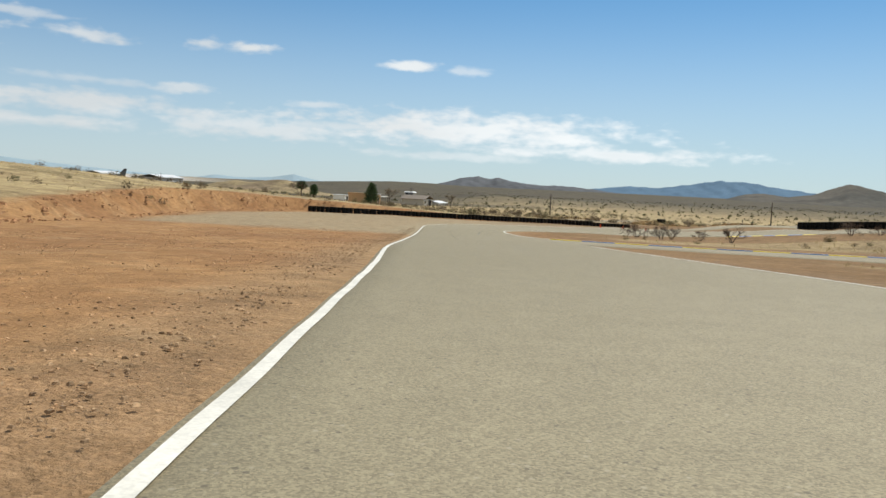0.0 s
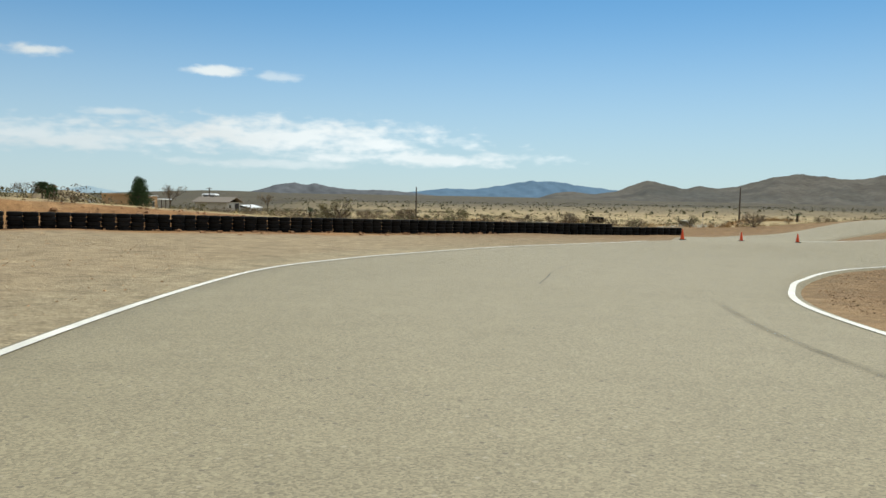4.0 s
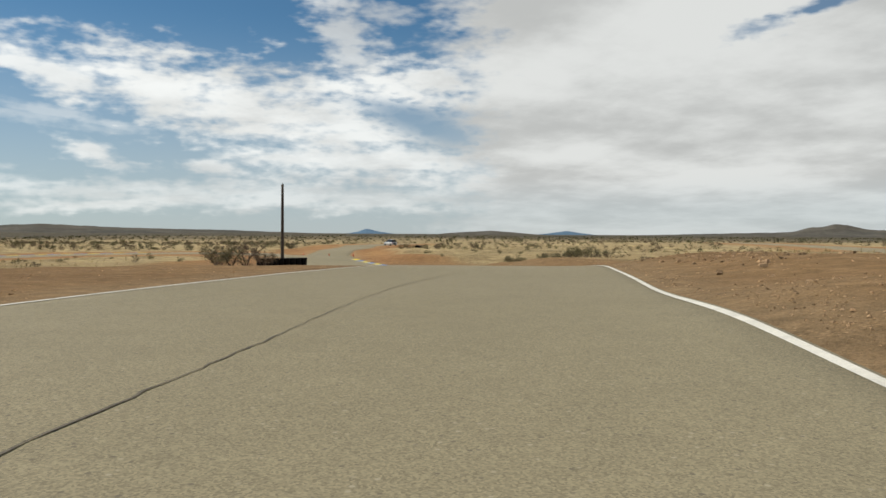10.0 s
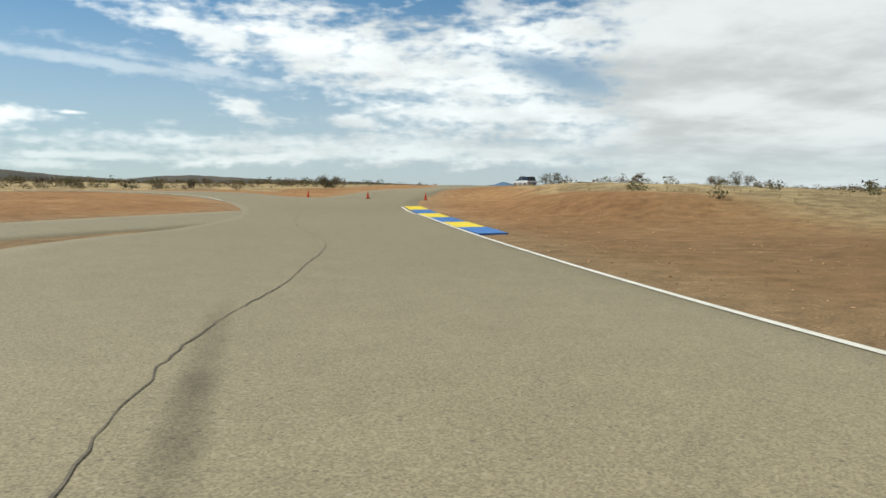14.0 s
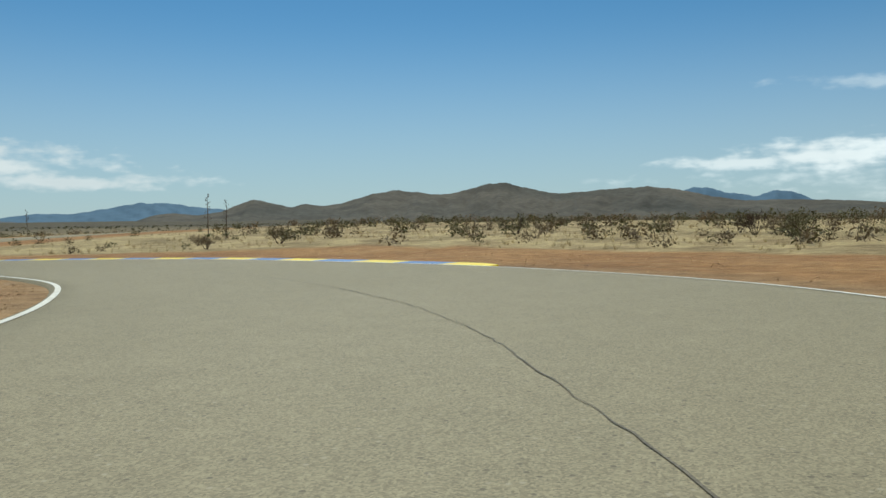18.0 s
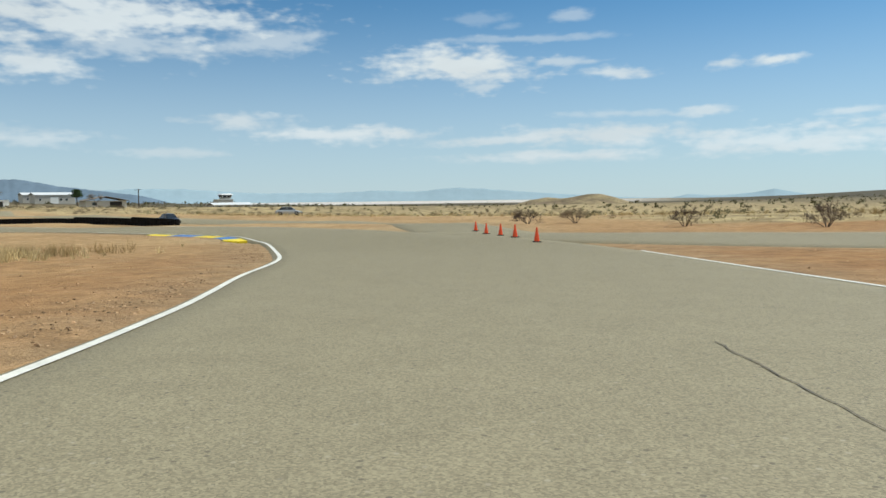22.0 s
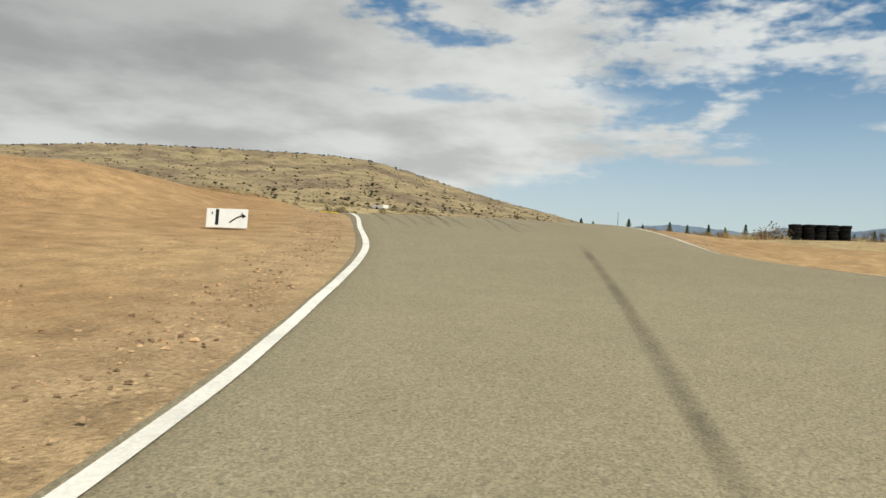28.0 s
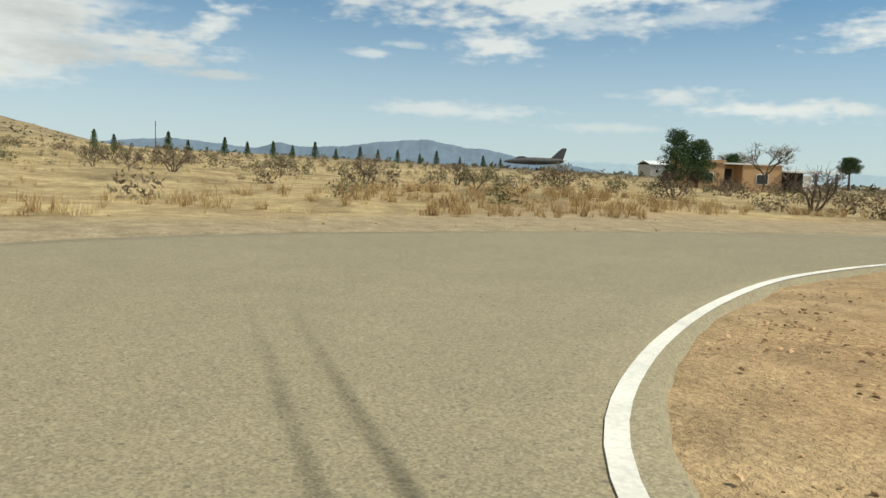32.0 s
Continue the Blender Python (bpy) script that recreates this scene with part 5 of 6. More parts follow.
def brake_board(x, y, digit, w, h, turn, arrow=False):
    ob = thing("distance_board", "white distance board with a black number on bare dirt", "marker board", at(x, y, turn), "distance boards")
    lean = Matrix.Rotation(radians(-12), 4, "X")
    b = part("board", Geo().box(-w / 2, -0.012, 0.0, w / 2, 0.012, h), board_white, ob)
    b.matrix_basis = lean
    for s in (-1, 1):
        leg = part("prop", Geo().tube((s * w * 0.36, 0.02, h * 0.8), (s * w * 0.36, 0.3, 0.0), 0.012, 0.012, 6), pole_wood, ob)
    c = bpy.data.curves.new("digit", "FONT")
    c.body, c.size, c.align_x, c.align_y, c.extrude, c.offset = digit, h * 1.12, "CENTER", "CENTER", 0.002, 0.012
    c.materials.append(ink)
    d = new("number", c)
    d.parent = ob
    d.matrix_basis = lean @ pose(-w * 0.24 if arrow else 0, -0.016, h * 0.5, 90, 0, 0)
    if arrow:
        g = Geo()
        pts = [(0.06 + 0.3 * k / 8, 0.12 + 0.16 * math.sin(k / 8 * 1.5)) for k in range(9)]
        for a, q in zip(pts[:-1], pts[1:]):
            g.tube((a[0], -0.018, a[1]), (q[0], -0.018, q[1]), 0.014, 0.014, 4)
        g.add([(0.34, -0.018, 0.33), (0.34, -0.018, 0.22), (0.43, -0.018, 0.28)], [(0, 1, 2)])
        part("arrow", g, ink, ob).matrix_basis = lean
    return ob


brake_board(-133.9, -180.7, "3", 0.5, 0.46, -78)
brake_board(-107.3, -178.4, "2", 0.5, 0.46, -76)
brake_board(-85.9, -171.3, "1", 0.92, 0.44, -72, True)

tank = thing("water_tank", "low round off-white tank on dirt behind a tyre wall", "tank", at(-71.2, -192.2, 0, -0.03))
part("body", Geo().turned([(1.1, 0.0), (1.12, 0.1), (1.1, 0.5), (1.08, 0.92), (1.0, 0.98)], 32), tank_white, tank, smooth=True)
part("top", Geo().turned([(1.0, 0.98), (0.6, 1.04), (0.001, 1.06)], 32), tank_white, tank, smooth=True)
for k in range(3):
    part("band", Geo().turned([(1.115, 0.2 + 0.27 * k), (1.13, 0.22 + 0.27 * k), (1.115, 0.24 + 0.27 * k)], 32), metal_grey, tank)


# ---- cars ----
def car(label, paint, where, turn, long_roof=False, s=1.0, second=None):
    ob = thing("car", label, "car", at(*where, turn))
    # stations along the car: x, half width, sill height, shoulder height
    top = 0.98 if long_roof else 0.86
    st = [(-2.15, 0.62, 0.42, 0.72), (-2.1, 0.78, 0.3, top - 0.08), (-1.6, 0.86, 0.22, top), (-0.6, 0.88, 0.2, top), (0.6, 0.88, 0.2, top - 0.02), (1.3, 0.86, 0.22, top - 0.1), (1.9, 0.78, 0.26, top - 0.24), (2.12, 0.62, 0.36, top - 0.38)]
    g = Geo()
    ring = lambda x, w, a, b: [(x, -w * 0.86, a), (x, -w, a + 0.15), (x, -w, b - 0.14), (x, -w * 0.9, b), (x, 0, b + 0.035), (x, w * 0.9, b), (x, w, b - 0.14), (x, w, a + 0.15), (x, w * 0.86, a)]
    v = [p for q in st for p in ring(*q)]
    f = [(i * 9 + j, i * 9 + j + 1, i * 9 + 10 + j, i * 9 + 9 + j) for i in range(len(st) - 1) for j in range(8)]
    f += [tuple(range(9)), tuple(range((len(st) - 1) * 9 + 8, (len(st) - 1) * 9 - 1, -1))]
    part("body", g.add(v, f), paint, ob, smooth=True)
    roof = 1.62 if long_roof else 1.4
    back = -2.0 if long_roof else -1.75
    cab = [(back, 0.7, top - 0.04), (back + (0.18 if long_roof else 0.7), 0.58, roof - 0.06), (-0.2, 0.6, roof), (0.35, 0.58, roof - 0.05), (1.15, 0.7, top - 0.1)]
    g = Geo()
    v = [p for x, w, z in cab for p in ((x, -w, z), (x, 0, z + 0.03), (x, w, z))]
    part("roof", g.add(v, [(i * 3 + j, i * 3 + j + 1, i * 3 + 4 + j, i * 3 + 3 + j) for i in (1, 2) for j in (0, 1)]), paint, ob, smooth=True)
    part("rear_window", Geo().add(v, [(j, j + 1, 4 + j, 3 + j) for j in (0, 1)]), glass_dark, ob)
    part("windscreen", Geo().add(v, [(9 + j, 10 + j, 13 + j, 12 + j) for j in (0, 1)]), glass_dark, ob)
    for sg in (-1, 1):
        y = [sg * w for _, w, _ in cab]
        low = [(-1.55, sg * 0.78, top - 0.02), (-0.2, sg * 0.79, top - 0.02), (0.9, sg * 0.78, top - 0.06)]
        part("side_window", Geo().add([(cab[0][0], y[0], cab[0][2]), low[0], low[1], (-0.2, y[2], roof - 0.04), (cab[1][0], y[1], roof - 0.09)], [(0, 1, 2, 3, 4)]), glass_dark, ob)
        part("side_window", Geo().add([low[1], low[2], (1.12, y[4], top - 0.1), (0.35, y[3], roof - 0.09), (-0.2, y[2], roof - 0.04)], [(0, 1, 2, 3, 4)]), glass_dark, ob)
        part("pillar", Geo().tube((-0.2, sg * 0.8, top), (-0.2, sg * 0.6, roof - 0.02), 0.035, 0.03, 5), paint, ob)
        part("headlight", Geo().box(1.92, sg * 0.62 - 0.13, top - 0.34, 2.06, sg * 0.62 + 0.13, top - 0.22), board_white, ob, "clear headlight")
        part("tail_light", Geo().box(-2.14, sg * 0.66 - 0.09, top - 0.3, -2.06, sg * 0.66 + 0.09, top - 0.1), kerb_red, ob, "red tail light")
        part("mirror", Geo().box(0.75, sg * 0.98 - 0.08, top - 0.02, 0.87, sg * 0.98 + 0.06, top + 0.12), second or paint, ob)
        for x in (-1.32, 1.32):
            w = part("wheel", Geo().turned([(0.2, -0.1), (0.3, -0.1), (0.33, -0.06), (0.33, 0.06), (0.3, 0.1), (0.2, 0.1)], 18), rubber, ob, "black tyre", True)
            w.matrix_basis = pose(x, sg * 0.8, 0.33, 90, 0, 0)
            part("rim", Geo().turned([(0.001, 0.085), (0.06, 0.1), (0.2, 0.075), (0.2, -0.075), (0.001, -0.085)], 14), metal_grey, w, "grey alloy rim", True)
    part("bumper", Geo().box(2.0, -0.7, 0.25, 2.17, 0.7, 0.42), second or black_plastic, ob)
    part("grille", Geo().box(2.06, -0.35, 0.44, 2.13, 0.35, 0.53), black_plastic, ob)
    ob.scale = (s, s, s)
    return ob


kerb_red = material("red_lamp_plastic", (0.3, 0.02, 0.02), 0.3, spread=0.05)
car("white estate car with dark blue front bumper on the side road", car_white, (-285.1, -43.5), 200, True, 1.05, car_blue)
car("silver saloon car on the access road", car_silver, (-125.5, -236.8), 222)
car("dark blue car behind the end of a tyre wall", car_blue, (-129.2, -212.5), 170)

trailer = thing("white_trailer", "small white box trailer far off on the slope", "trailer", at(62.9, -121.4, 60))
part("box", Geo().box(-2.0, -0.8, 0.35, 2.0, 0.8, 1.1), board_white, trailer)
part("drawbar", Geo().tube((2.2, 0, 0.5), (3.2, 0, 0.45), 0.05, 0.05, 6), metal_grey, trailer)
for sg in (-1, 1):
    part("wheel", Geo().turned([(0.1, -0.1), (0.33, -0.1), (0.33, 0.1), (0.1, 0.1)], 14), rubber, trailer).matrix_basis = pose(0, sg * 0.9, 0.33, 90, 0, 0)


# ---- buildings beyond the pits ----
def wall_box(g, x0, y0, x1, y1, z0, z1):
    return g.box(x0, y0, z0, x1, y1, z1)


def window_on(ob, x, y, z, w, h, axis="y", sg=-1):
    d = 0.06 * sg
    if axis == "y":
        fr = part("window", Geo().box(x - w / 2 - 0.08, min(y, y + d), z - 0.08, x + w / 2 + 0.08, max(y, y + d), z + h + 0.08), board_white, ob, "white window frame")
        part("pane", Geo().box(x - w / 2, min(y, y + d * 1.4), z, x + w / 2, max(y, y + d * 1.4), z + h), glass_dark, fr)
    else:
        fr = part("window", Geo().box(min(x, x + d), y - w / 2 - 0.08, z - 0.08, max(x, x + d), y + w / 2 + 0.08, z + h + 0.08), board_white, ob, "white window frame")
        part("pane", Geo().box(min(x, x + d * 1.4), y - w / 2, z, max(x, x + d * 1.4), y + w / 2, z + h), glass_dark, fr)


def gable(ob, x0, y0, x1, y1, z, rise, over, mat, along="x"):
    g = Geo()
    if along == "x":
        ym = (y0 + y1) / 2
        v = [(x0 - over, y0 - over, z), (x1 + over, y0 - over, z), (x1 + over, ym, z + rise), (x0 - over, ym, z + rise), (x0 - over, y1 + over, z), (x1 + over, y1 + over, z)]
    else:
        xm = (x0 + x1) / 2
        v = [(x0 - over, y0 - over, z), (x0 - over, y1 + over, z), (xm, y1 + over, z + rise), (xm, y0 - over, z + rise), (x1 + over, y0 - over, z), (x1 + over, y1 + over, z)]
    v += [(a, b, c - 0.12) for a, b, c in v]
    f = [(0, 1, 2, 3), (3, 2, 5, 4), (9, 8, 7, 6), (10, 11, 8, 9), (0, 6, 7, 1), (4, 5, 11, 10), (0, 3, 9, 6), (3, 4, 10, 9), (1, 7, 8, 2), (2, 8, 11, 5)]
    part("roof", g.add(v, f), mat, ob)


# adobe house: x runs along its long side
h = thing("adobe_house", "tan adobe house with flat roof and shaded carport", "house", at(24.5, -238.3, 258, -0.25))
g = Geo().box(-5.6, -3, 0, -2.3, 4, 3.35).box(0.0, -3, 0, 5.0, 4, 3.2)
part("wall", g, adobe, h)
part("wall", Geo().box(-2.3, -1.2, 0, 0.0, 4, 3.1), adobe, h)
# no recess here: a flat dark panel paints the entrance's shade
part("doorway", Geo().box(-2.0, -1.25, 0.0, -0.4, -1.19, 2.7), shade_paint, h, "flat panel painted dark as entrance shade")
part("roof", Geo().box(-2.6, -3.15, 3.2, 5.15, 4.15, 3.38), roof_white, h, "white flat roof")
part("parapet", Geo().box(-5.75, -3.15, 3.3, -2.2, 4.15, 3.62), adobe, h)
part("carport_roof", Geo().box(5.0, -3.6, 2.5, 12.2, 3.6, 2.68), roof_white, h, "white carport roof")
# carport shade is put into the back wall's colour
part("carport_back", Geo().box(5.0, 3.2, 0, 12.0, 3.4, 2.5), shade_paint, h, "back wall painted dark as shade")
for x in (6.6, 9.2, 11.9):
    part("carport_post", Geo().box(x - 0.08, -3.4, 0, x + 0.08, -3.24, 2.5), pole_wood, h)
part("clutter", Geo().box(6.0, 1.6, 0, 8.4, 3.0, 1.1).box(9.4, 1.8, 0, 10.4, 3.0, 0.8), roof_brown, h, "stored things in shade")
window_on(h, 2.5, -3, 1.0, 1.4, 1.1)
window_on(h, -4.2, -3, 1.1, 0.9, 1.0)

for (sx, sy, sw, sd, sh) in ((116, -313, 16, 10, 3.7), (142, -318, 13, 9, 3.6)):
    b = thing("metal_shed", "pale metal shed with white gabled roof", "shed", at(sx, sy, 258), "metal sheds")
    part("wall", Geo().box(-sw / 2, -sd / 2, -0.5, sw / 2, sd / 2, sh), siding, b)
    gable(b, -sw / 2, -sd / 2, sw / 2, sd / 2, sh + 0.1, 1.1, 0.4, roof_white)
    part("door", Geo().box(-2, -sd / 2 - 0.06, 0, 1.2, -sd / 2 - 0.01, 2.8), board_white, b, "white roller door")
    for k in range(3):
        window_on(b, -sw / 2 + 2 + 2.2 * k + (6 if k > 0 else 0), -sd / 2, 1.3, 0.9, 0.9)

b = thing("low_house", "low grey-brown house with shallow brown roof", "house", at(10.3, -278.6, 256, -0.2))
part("wall", Geo().box(-6, -4, 0, 6, 4, 2.5), siding, b)
gable(b, -6, -4, 6, 4, 2.55, 1.3, 0.7, roof_brown, "y")
# garage opening is a flat panel with its shade painted on
part("doorway", Geo().box(1.0, -4.06, 0, 4.6, -4.01, 2.2), shade_paint, b, "flat panel painted dark as garage shade")
window_on(b, -3.5, -4, 1.0, 1.5, 1.0)
b = thing("storage_shed", "small white storage shed with flat roof", "shed", at(35, -258, 258, -0.2))
part("wall", Geo().box(-2.5, -2, 0, 2.5, 2, 2.2), board_white, b)
part("roof", Geo().box(-2.7, -2.2, 2.2, 2.7, 2.2, 2.36), roof_white, b)
# flat panel, dark for the shade of an open door
part("doorway", Geo().box(-0.8, -2.06, 0, 0.8, -2.01, 1.9), shade_paint, b)

tw = thing("control_tower", "track control tower with glazed cab and white roof", "tower", at(15.2, -328.3, 256, 0.9))
part("base", Geo().box(-3.6, -2.4, -2.2, 2.0, 2.4, 2.3), siding, tw)
part("base_roof", Geo().box(-3.8, -2.6, 2.3, 2.2, 2.6, 2.42), roof_white, tw)
part("shaft", Geo().box(-1.5, -1.5, 2.42, 1.5, 1.5, 3.0), siding, tw)
cabg = Geo().add([(-1.6, -1.6, 3.0), (1.6, -1.6, 3.0), (1.6, 1.6, 3.0), (-1.6, 1.6, 3.0), (-1.85, -1.85, 4.0), (1.85, -1.85, 4.0), (1.85, 1.85, 4.0), (-1.85, 1.85, 4.0)], [(0, 1, 5, 4), (1, 2, 6, 5), (2, 3, 7, 6), (3, 0, 4, 7)])
part("cab_glass", cabg, glass_dark, tw, "dark window band")
for a in range(8):
    ca, sa = (1 if a in (0, 1, 7) else -1 if a in (3, 4, 5) else 0), (1 if a in (1, 2, 3) else -1 if a in (5, 6, 7) else 0)
    part("mullion", Geo().tube((ca * 1.62, sa * 1.62, 3.0), (ca * 1.88, sa * 1.88, 4.0), 0.06, 0.06, 5), board_white, tw)
part("cab_roof", Geo().add([(-2.3, -2.3, 4.0), (2.3, -2.3, 4.0), (2.3, 2.3, 4.0), (-2.3, 2.3, 4.0), (-1.6, -1.6, 4.5), (1.6, -1.6, 4.5), (1.6, 1.6, 4.5), (-1.6, 1.6, 4.5)], [(0, 1, 5, 4), (1, 2, 6, 5), (2, 3, 7, 6), (3, 0, 4, 7), (4, 5, 6, 7), (3, 2, 1, 0)]), roof_white, tw, "white roof")
b = thing("low_white_building", "long low white building beside the control tower", "building", at(4, -322, 256, -0.8))
part("wall", Geo().box(-7, -3, 0, 7, 3, 1.9), siding, b)
gable(b, -7, -3, 7, 3, 1.95, 0.8, 0.4, roof_white)
for k in range(4):
    window_on(b, -5 + 3.2 * k, -3, 0.8, 1.0, 0.8)

# ---- jet aircraft on display ----
j = thing("jet_aircraft", "grey retired jet aircraft standing in the desert", "aircraft", at(114, -259, 62, 0.0))
g = Geo()
body = [(-7.0, 0.28, 2.3), (-6.2, 0.6, 2.3), (-3, 0.8, 2.25), (0, 0.88, 2.2), (3, 0.78, 2.15), (5.2, 0.55, 2.05), (6.6, 0.3, 1.95), (7.2, 0.06, 1.9)]
v = [(x, r * math.cos(a), z + r * math.sin(a)) for x, r, z in body for a in np.linspace(0, 2 * math.pi, 13)[:-1]]
g.add(v, [(i * 12 + k, i * 12 + (k + 1) % 12, i * 12 + 12 + (k + 1) % 12, i * 12 + 12 + k) for i in range(len(body) - 1) for k in range(12)] + [tuple(range(12))])
part("fuselage", g, jet_grey, j, smooth=True)
for sg in (-1, 1):
    part("wing", Geo().add([(1.8, sg * 0.7, 2.35), (-2.6, sg * 0.7, 2.3), (-3.8, sg * 5.2, 2.2), (-2.4, sg * 5.2, 2.2), (1.8, sg * 0.7, 2.22), (-2.6, sg * 0.7, 2.22), (-3.8, sg * 5.2, 2.14), (-2.4, sg * 5.2, 2.14)], [(0, 1, 2, 3), (7, 6, 5, 4), (0, 3, 7, 4), (1, 5, 6, 2), (2, 6, 7, 3)]), jet_grey, j)
    part("tailplane", Geo().add([(-5.0, sg * 0.4, 2.5), (-6.8, sg * 0.4, 2.5), (-7.6, sg * 2.4, 2.5), (-6.6, sg * 2.4, 2.5), (-5.0, sg * 0.4, 2.42), (-6.8, sg * 0.4, 2.42), (-7.6, sg * 2.4, 2.44), (-6.6, sg * 2.4, 2.44)], [(0, 1, 2, 3), (7, 6, 5, 4), (0, 3, 7, 4), (1, 5, 6, 2), (2, 6, 7, 3)]), jet_grey, j)
    part("main_leg", Geo().tube((-0.8, sg * 1.3, 0.0), (-0.8, sg * 1.1, 2.2), 0.08, 0.08, 6), metal_grey, j)
    part("wheel", Geo().turned([(0.1, -0.1), (0.33, -0.1), (0.33, 0.1), (0.1, 0.1)], 14), rubber, j).matrix_basis = pose(-0.8, sg * 1.3, 0.33, 90, 0, 0)
part("fin", Geo().add([(-3.9, -0.08, 2.9), (-6.9, -0.08, 2.7), (-7.7, -0.05, 5.4), (-6.5, -0.05, 5.4), (-3.9, 0.08, 2.9), (-6.9, 0.08, 2.7), (-7.7, 0.05, 5.4), (-6.5, 0.05, 5.4)], [(0, 1, 2, 3), (7, 6, 5, 4), (0, 3, 7, 4), (1, 5, 6, 2), (2, 6, 7, 3)]), jet_grey, j)
part("canopy", Geo().add([(x, 0.42 * math.cos(a) * w, z + 0.5 * math.sin(a) * w) for x, w, z in ((4.6, 0.2, 2.5), (3.8, 0.9, 2.75), (2.6, 1.0, 2.8), (1.6, 0.3, 2.9)) for a in np.linspace(0, math.pi, 7)], [(i * 7 + k, i * 7 + k + 1, i * 7 + 8 + k, i * 7 + 7 + k) for i in range(3) for k in range(6)]), glass_dark, j, "dark glass canopy", True)
part("nose_leg", Geo().tube((4.4, 0, 0), (4.4, 0, 1.6), 0.07, 0.07, 6), metal_grey, j)
part("nose_wheel", Geo().turned([(0.08, -0.08), (0.26, -0.08), (0.26, 0.08), (0.08, 0.08)], 12), rubber, j).matrix_basis = pose(4.4, 0, 0.26, 90, 0, 0)


# ---- plants ----
def leaf_cloud(g, centre, radius, n, size, r, flat=0.75):
    """Small leaves scattered through a clump."""
    d = r.normal(0, 1, (n, 3))
    d /= np.linalg.norm(d, axis=1, keepdims=True)
    p = np.asarray(centre) + d * (r.uniform(0.25, 1.0, (n, 1)) ** 0.5) * radius * np.array([1, 1, flat])
    a, b = r.normal(0, 1, (n, 3)), r.normal(0, 1, (n, 3))
    a *= size * r.uniform(0.6, 1.4, (n, 1)) / np.linalg.norm(a, axis=1, keepdims=True)
    b *= size * 0.55 / np.linalg.norm(b, axis=1, keepdims=True)
    g.add(np.stack([p - a, p + b, p + a], 1).reshape(-1, 3), [(3 * i, 3 * i + 1, 3 * i + 2) for i in range(n)])


def branches(g, r, start, way, length, rad, depth, tips, spread=0.6, kids=3):
    a = np.asarray(start, float)
    w = np.asarray(way, float)
    for k in range(2):
        w = w + r.normal(0, 0.16, 3)
        w /= np.linalg.norm(w)
        b = a + w * length / 2
        g.tube(a, b, rad * (1 - 0.2 * k), rad * (0.8 - 0.2 * k), 4 if depth < 2 else 5, False)
        a = b
    tips.append(a)
    if depth > 0:
        for k in range(kids):
            q = w + r.normal(0, spread, 3) + np.array([0, 0, 0.12])
            branches(g, r, a if k else a - w * length * 0.2, q / np.linalg.norm(q), length * r.uniform(0.6, 0.85), rad * 0.62, depth - 1, tips, spread, kids)


def sized(g, tall):
    """The same points, scaled so that the plant is one metre high."""
    g.v = [(x / tall, y / tall, z / tall) for x, y, z in g.v]
    return g


def bush(seed, kind):
    """A desert shrub about one metre high: bare twigs, olive leaves or dull leaves."""
    r = np.random.default_rng(seed)
    names = {"twig": ("dead_bush", "leafless grey-brown desert bush on dry ground"), "olive": ("desert_shrub", "olive green desert shrub on dry ground"), "dull": ("dry_shrub", "dry brown desert shrub on bare soil"), "mesquite": ("mesquite_tree", "bare spreading mesquite with dark crooked stems")}
    ob = thing(names[kind][0], names[kind][1], "bush" if kind != "mesquite" else "small tree")
    g, tips = Geo(), []
    stems = {"twig": 6, "olive": 5, "dull": 5, "mesquite": 4}[kind]
    for k in range(stems):
        a = 6.283 * (k + r.uniform(-0.3, 0.3)) / stems
        lean = r.uniform(0.35, 0.95)
        w = np.array([math.cos(a) * lean, math.sin(a) * lean, 1.0])
        branches(g, r, (0.06 * math.cos(a), 0.06 * math.sin(a), -0.05), w / np.linalg.norm(w), 0.38, 0.022 if kind != "mesquite" else 0.035, 4 if kind in ("twig", "mesquite") else 2, tips, 0.5 if kind != "mesquite" else 0.6, 2 if kind == "mesquite" else 3 if kind != "twig" else 2)
    tall = max(p[2] for p in tips) + 0.08
    part("branchwork", sized(g, tall), twig if kind != "mesquite" else bark, ob)
    if kind in ("olive", "dull"):
        c = Geo()
        for p in tips:
            if p[2] > 0.12:
                leaf_cloud(c, p, 0.15, 16, 0.045, r)
        part("foliage", sized(c, tall), leaf_green if kind == "olive" else leaf_dull, ob)
    else:
        c = Geo()
        for p in tips:
            for k in range(3):
                q = p + r.normal(0, 0.1, 3) + np.array([0, 0, 0.05])
                c.tube(p, q, 0.006, 0.003, 3, False)
        part("brush", sized(c, tall), twig, ob)
    return ob


KINDS = {k: [bush(100 * i + s, k) for s in range(3)] for i, k in enumerate(("twig", "olive", "dull", "mesquite"))}
used = {}


def plant(base, m):
    if base.name not in used:
        used[base.name] = 1
        base.matrix_world = m
        return base
    return copy_thing(base, m @ Matrix.Diagonal((*(1 / v for v in base.scale), 1)))


def set_bush(kind, x, y, height, turn):
    k = int(turn * 7) % 3
    plant(KINDS[kind][k], at(x, y, turn) @ Matrix.Scale(height, 4))


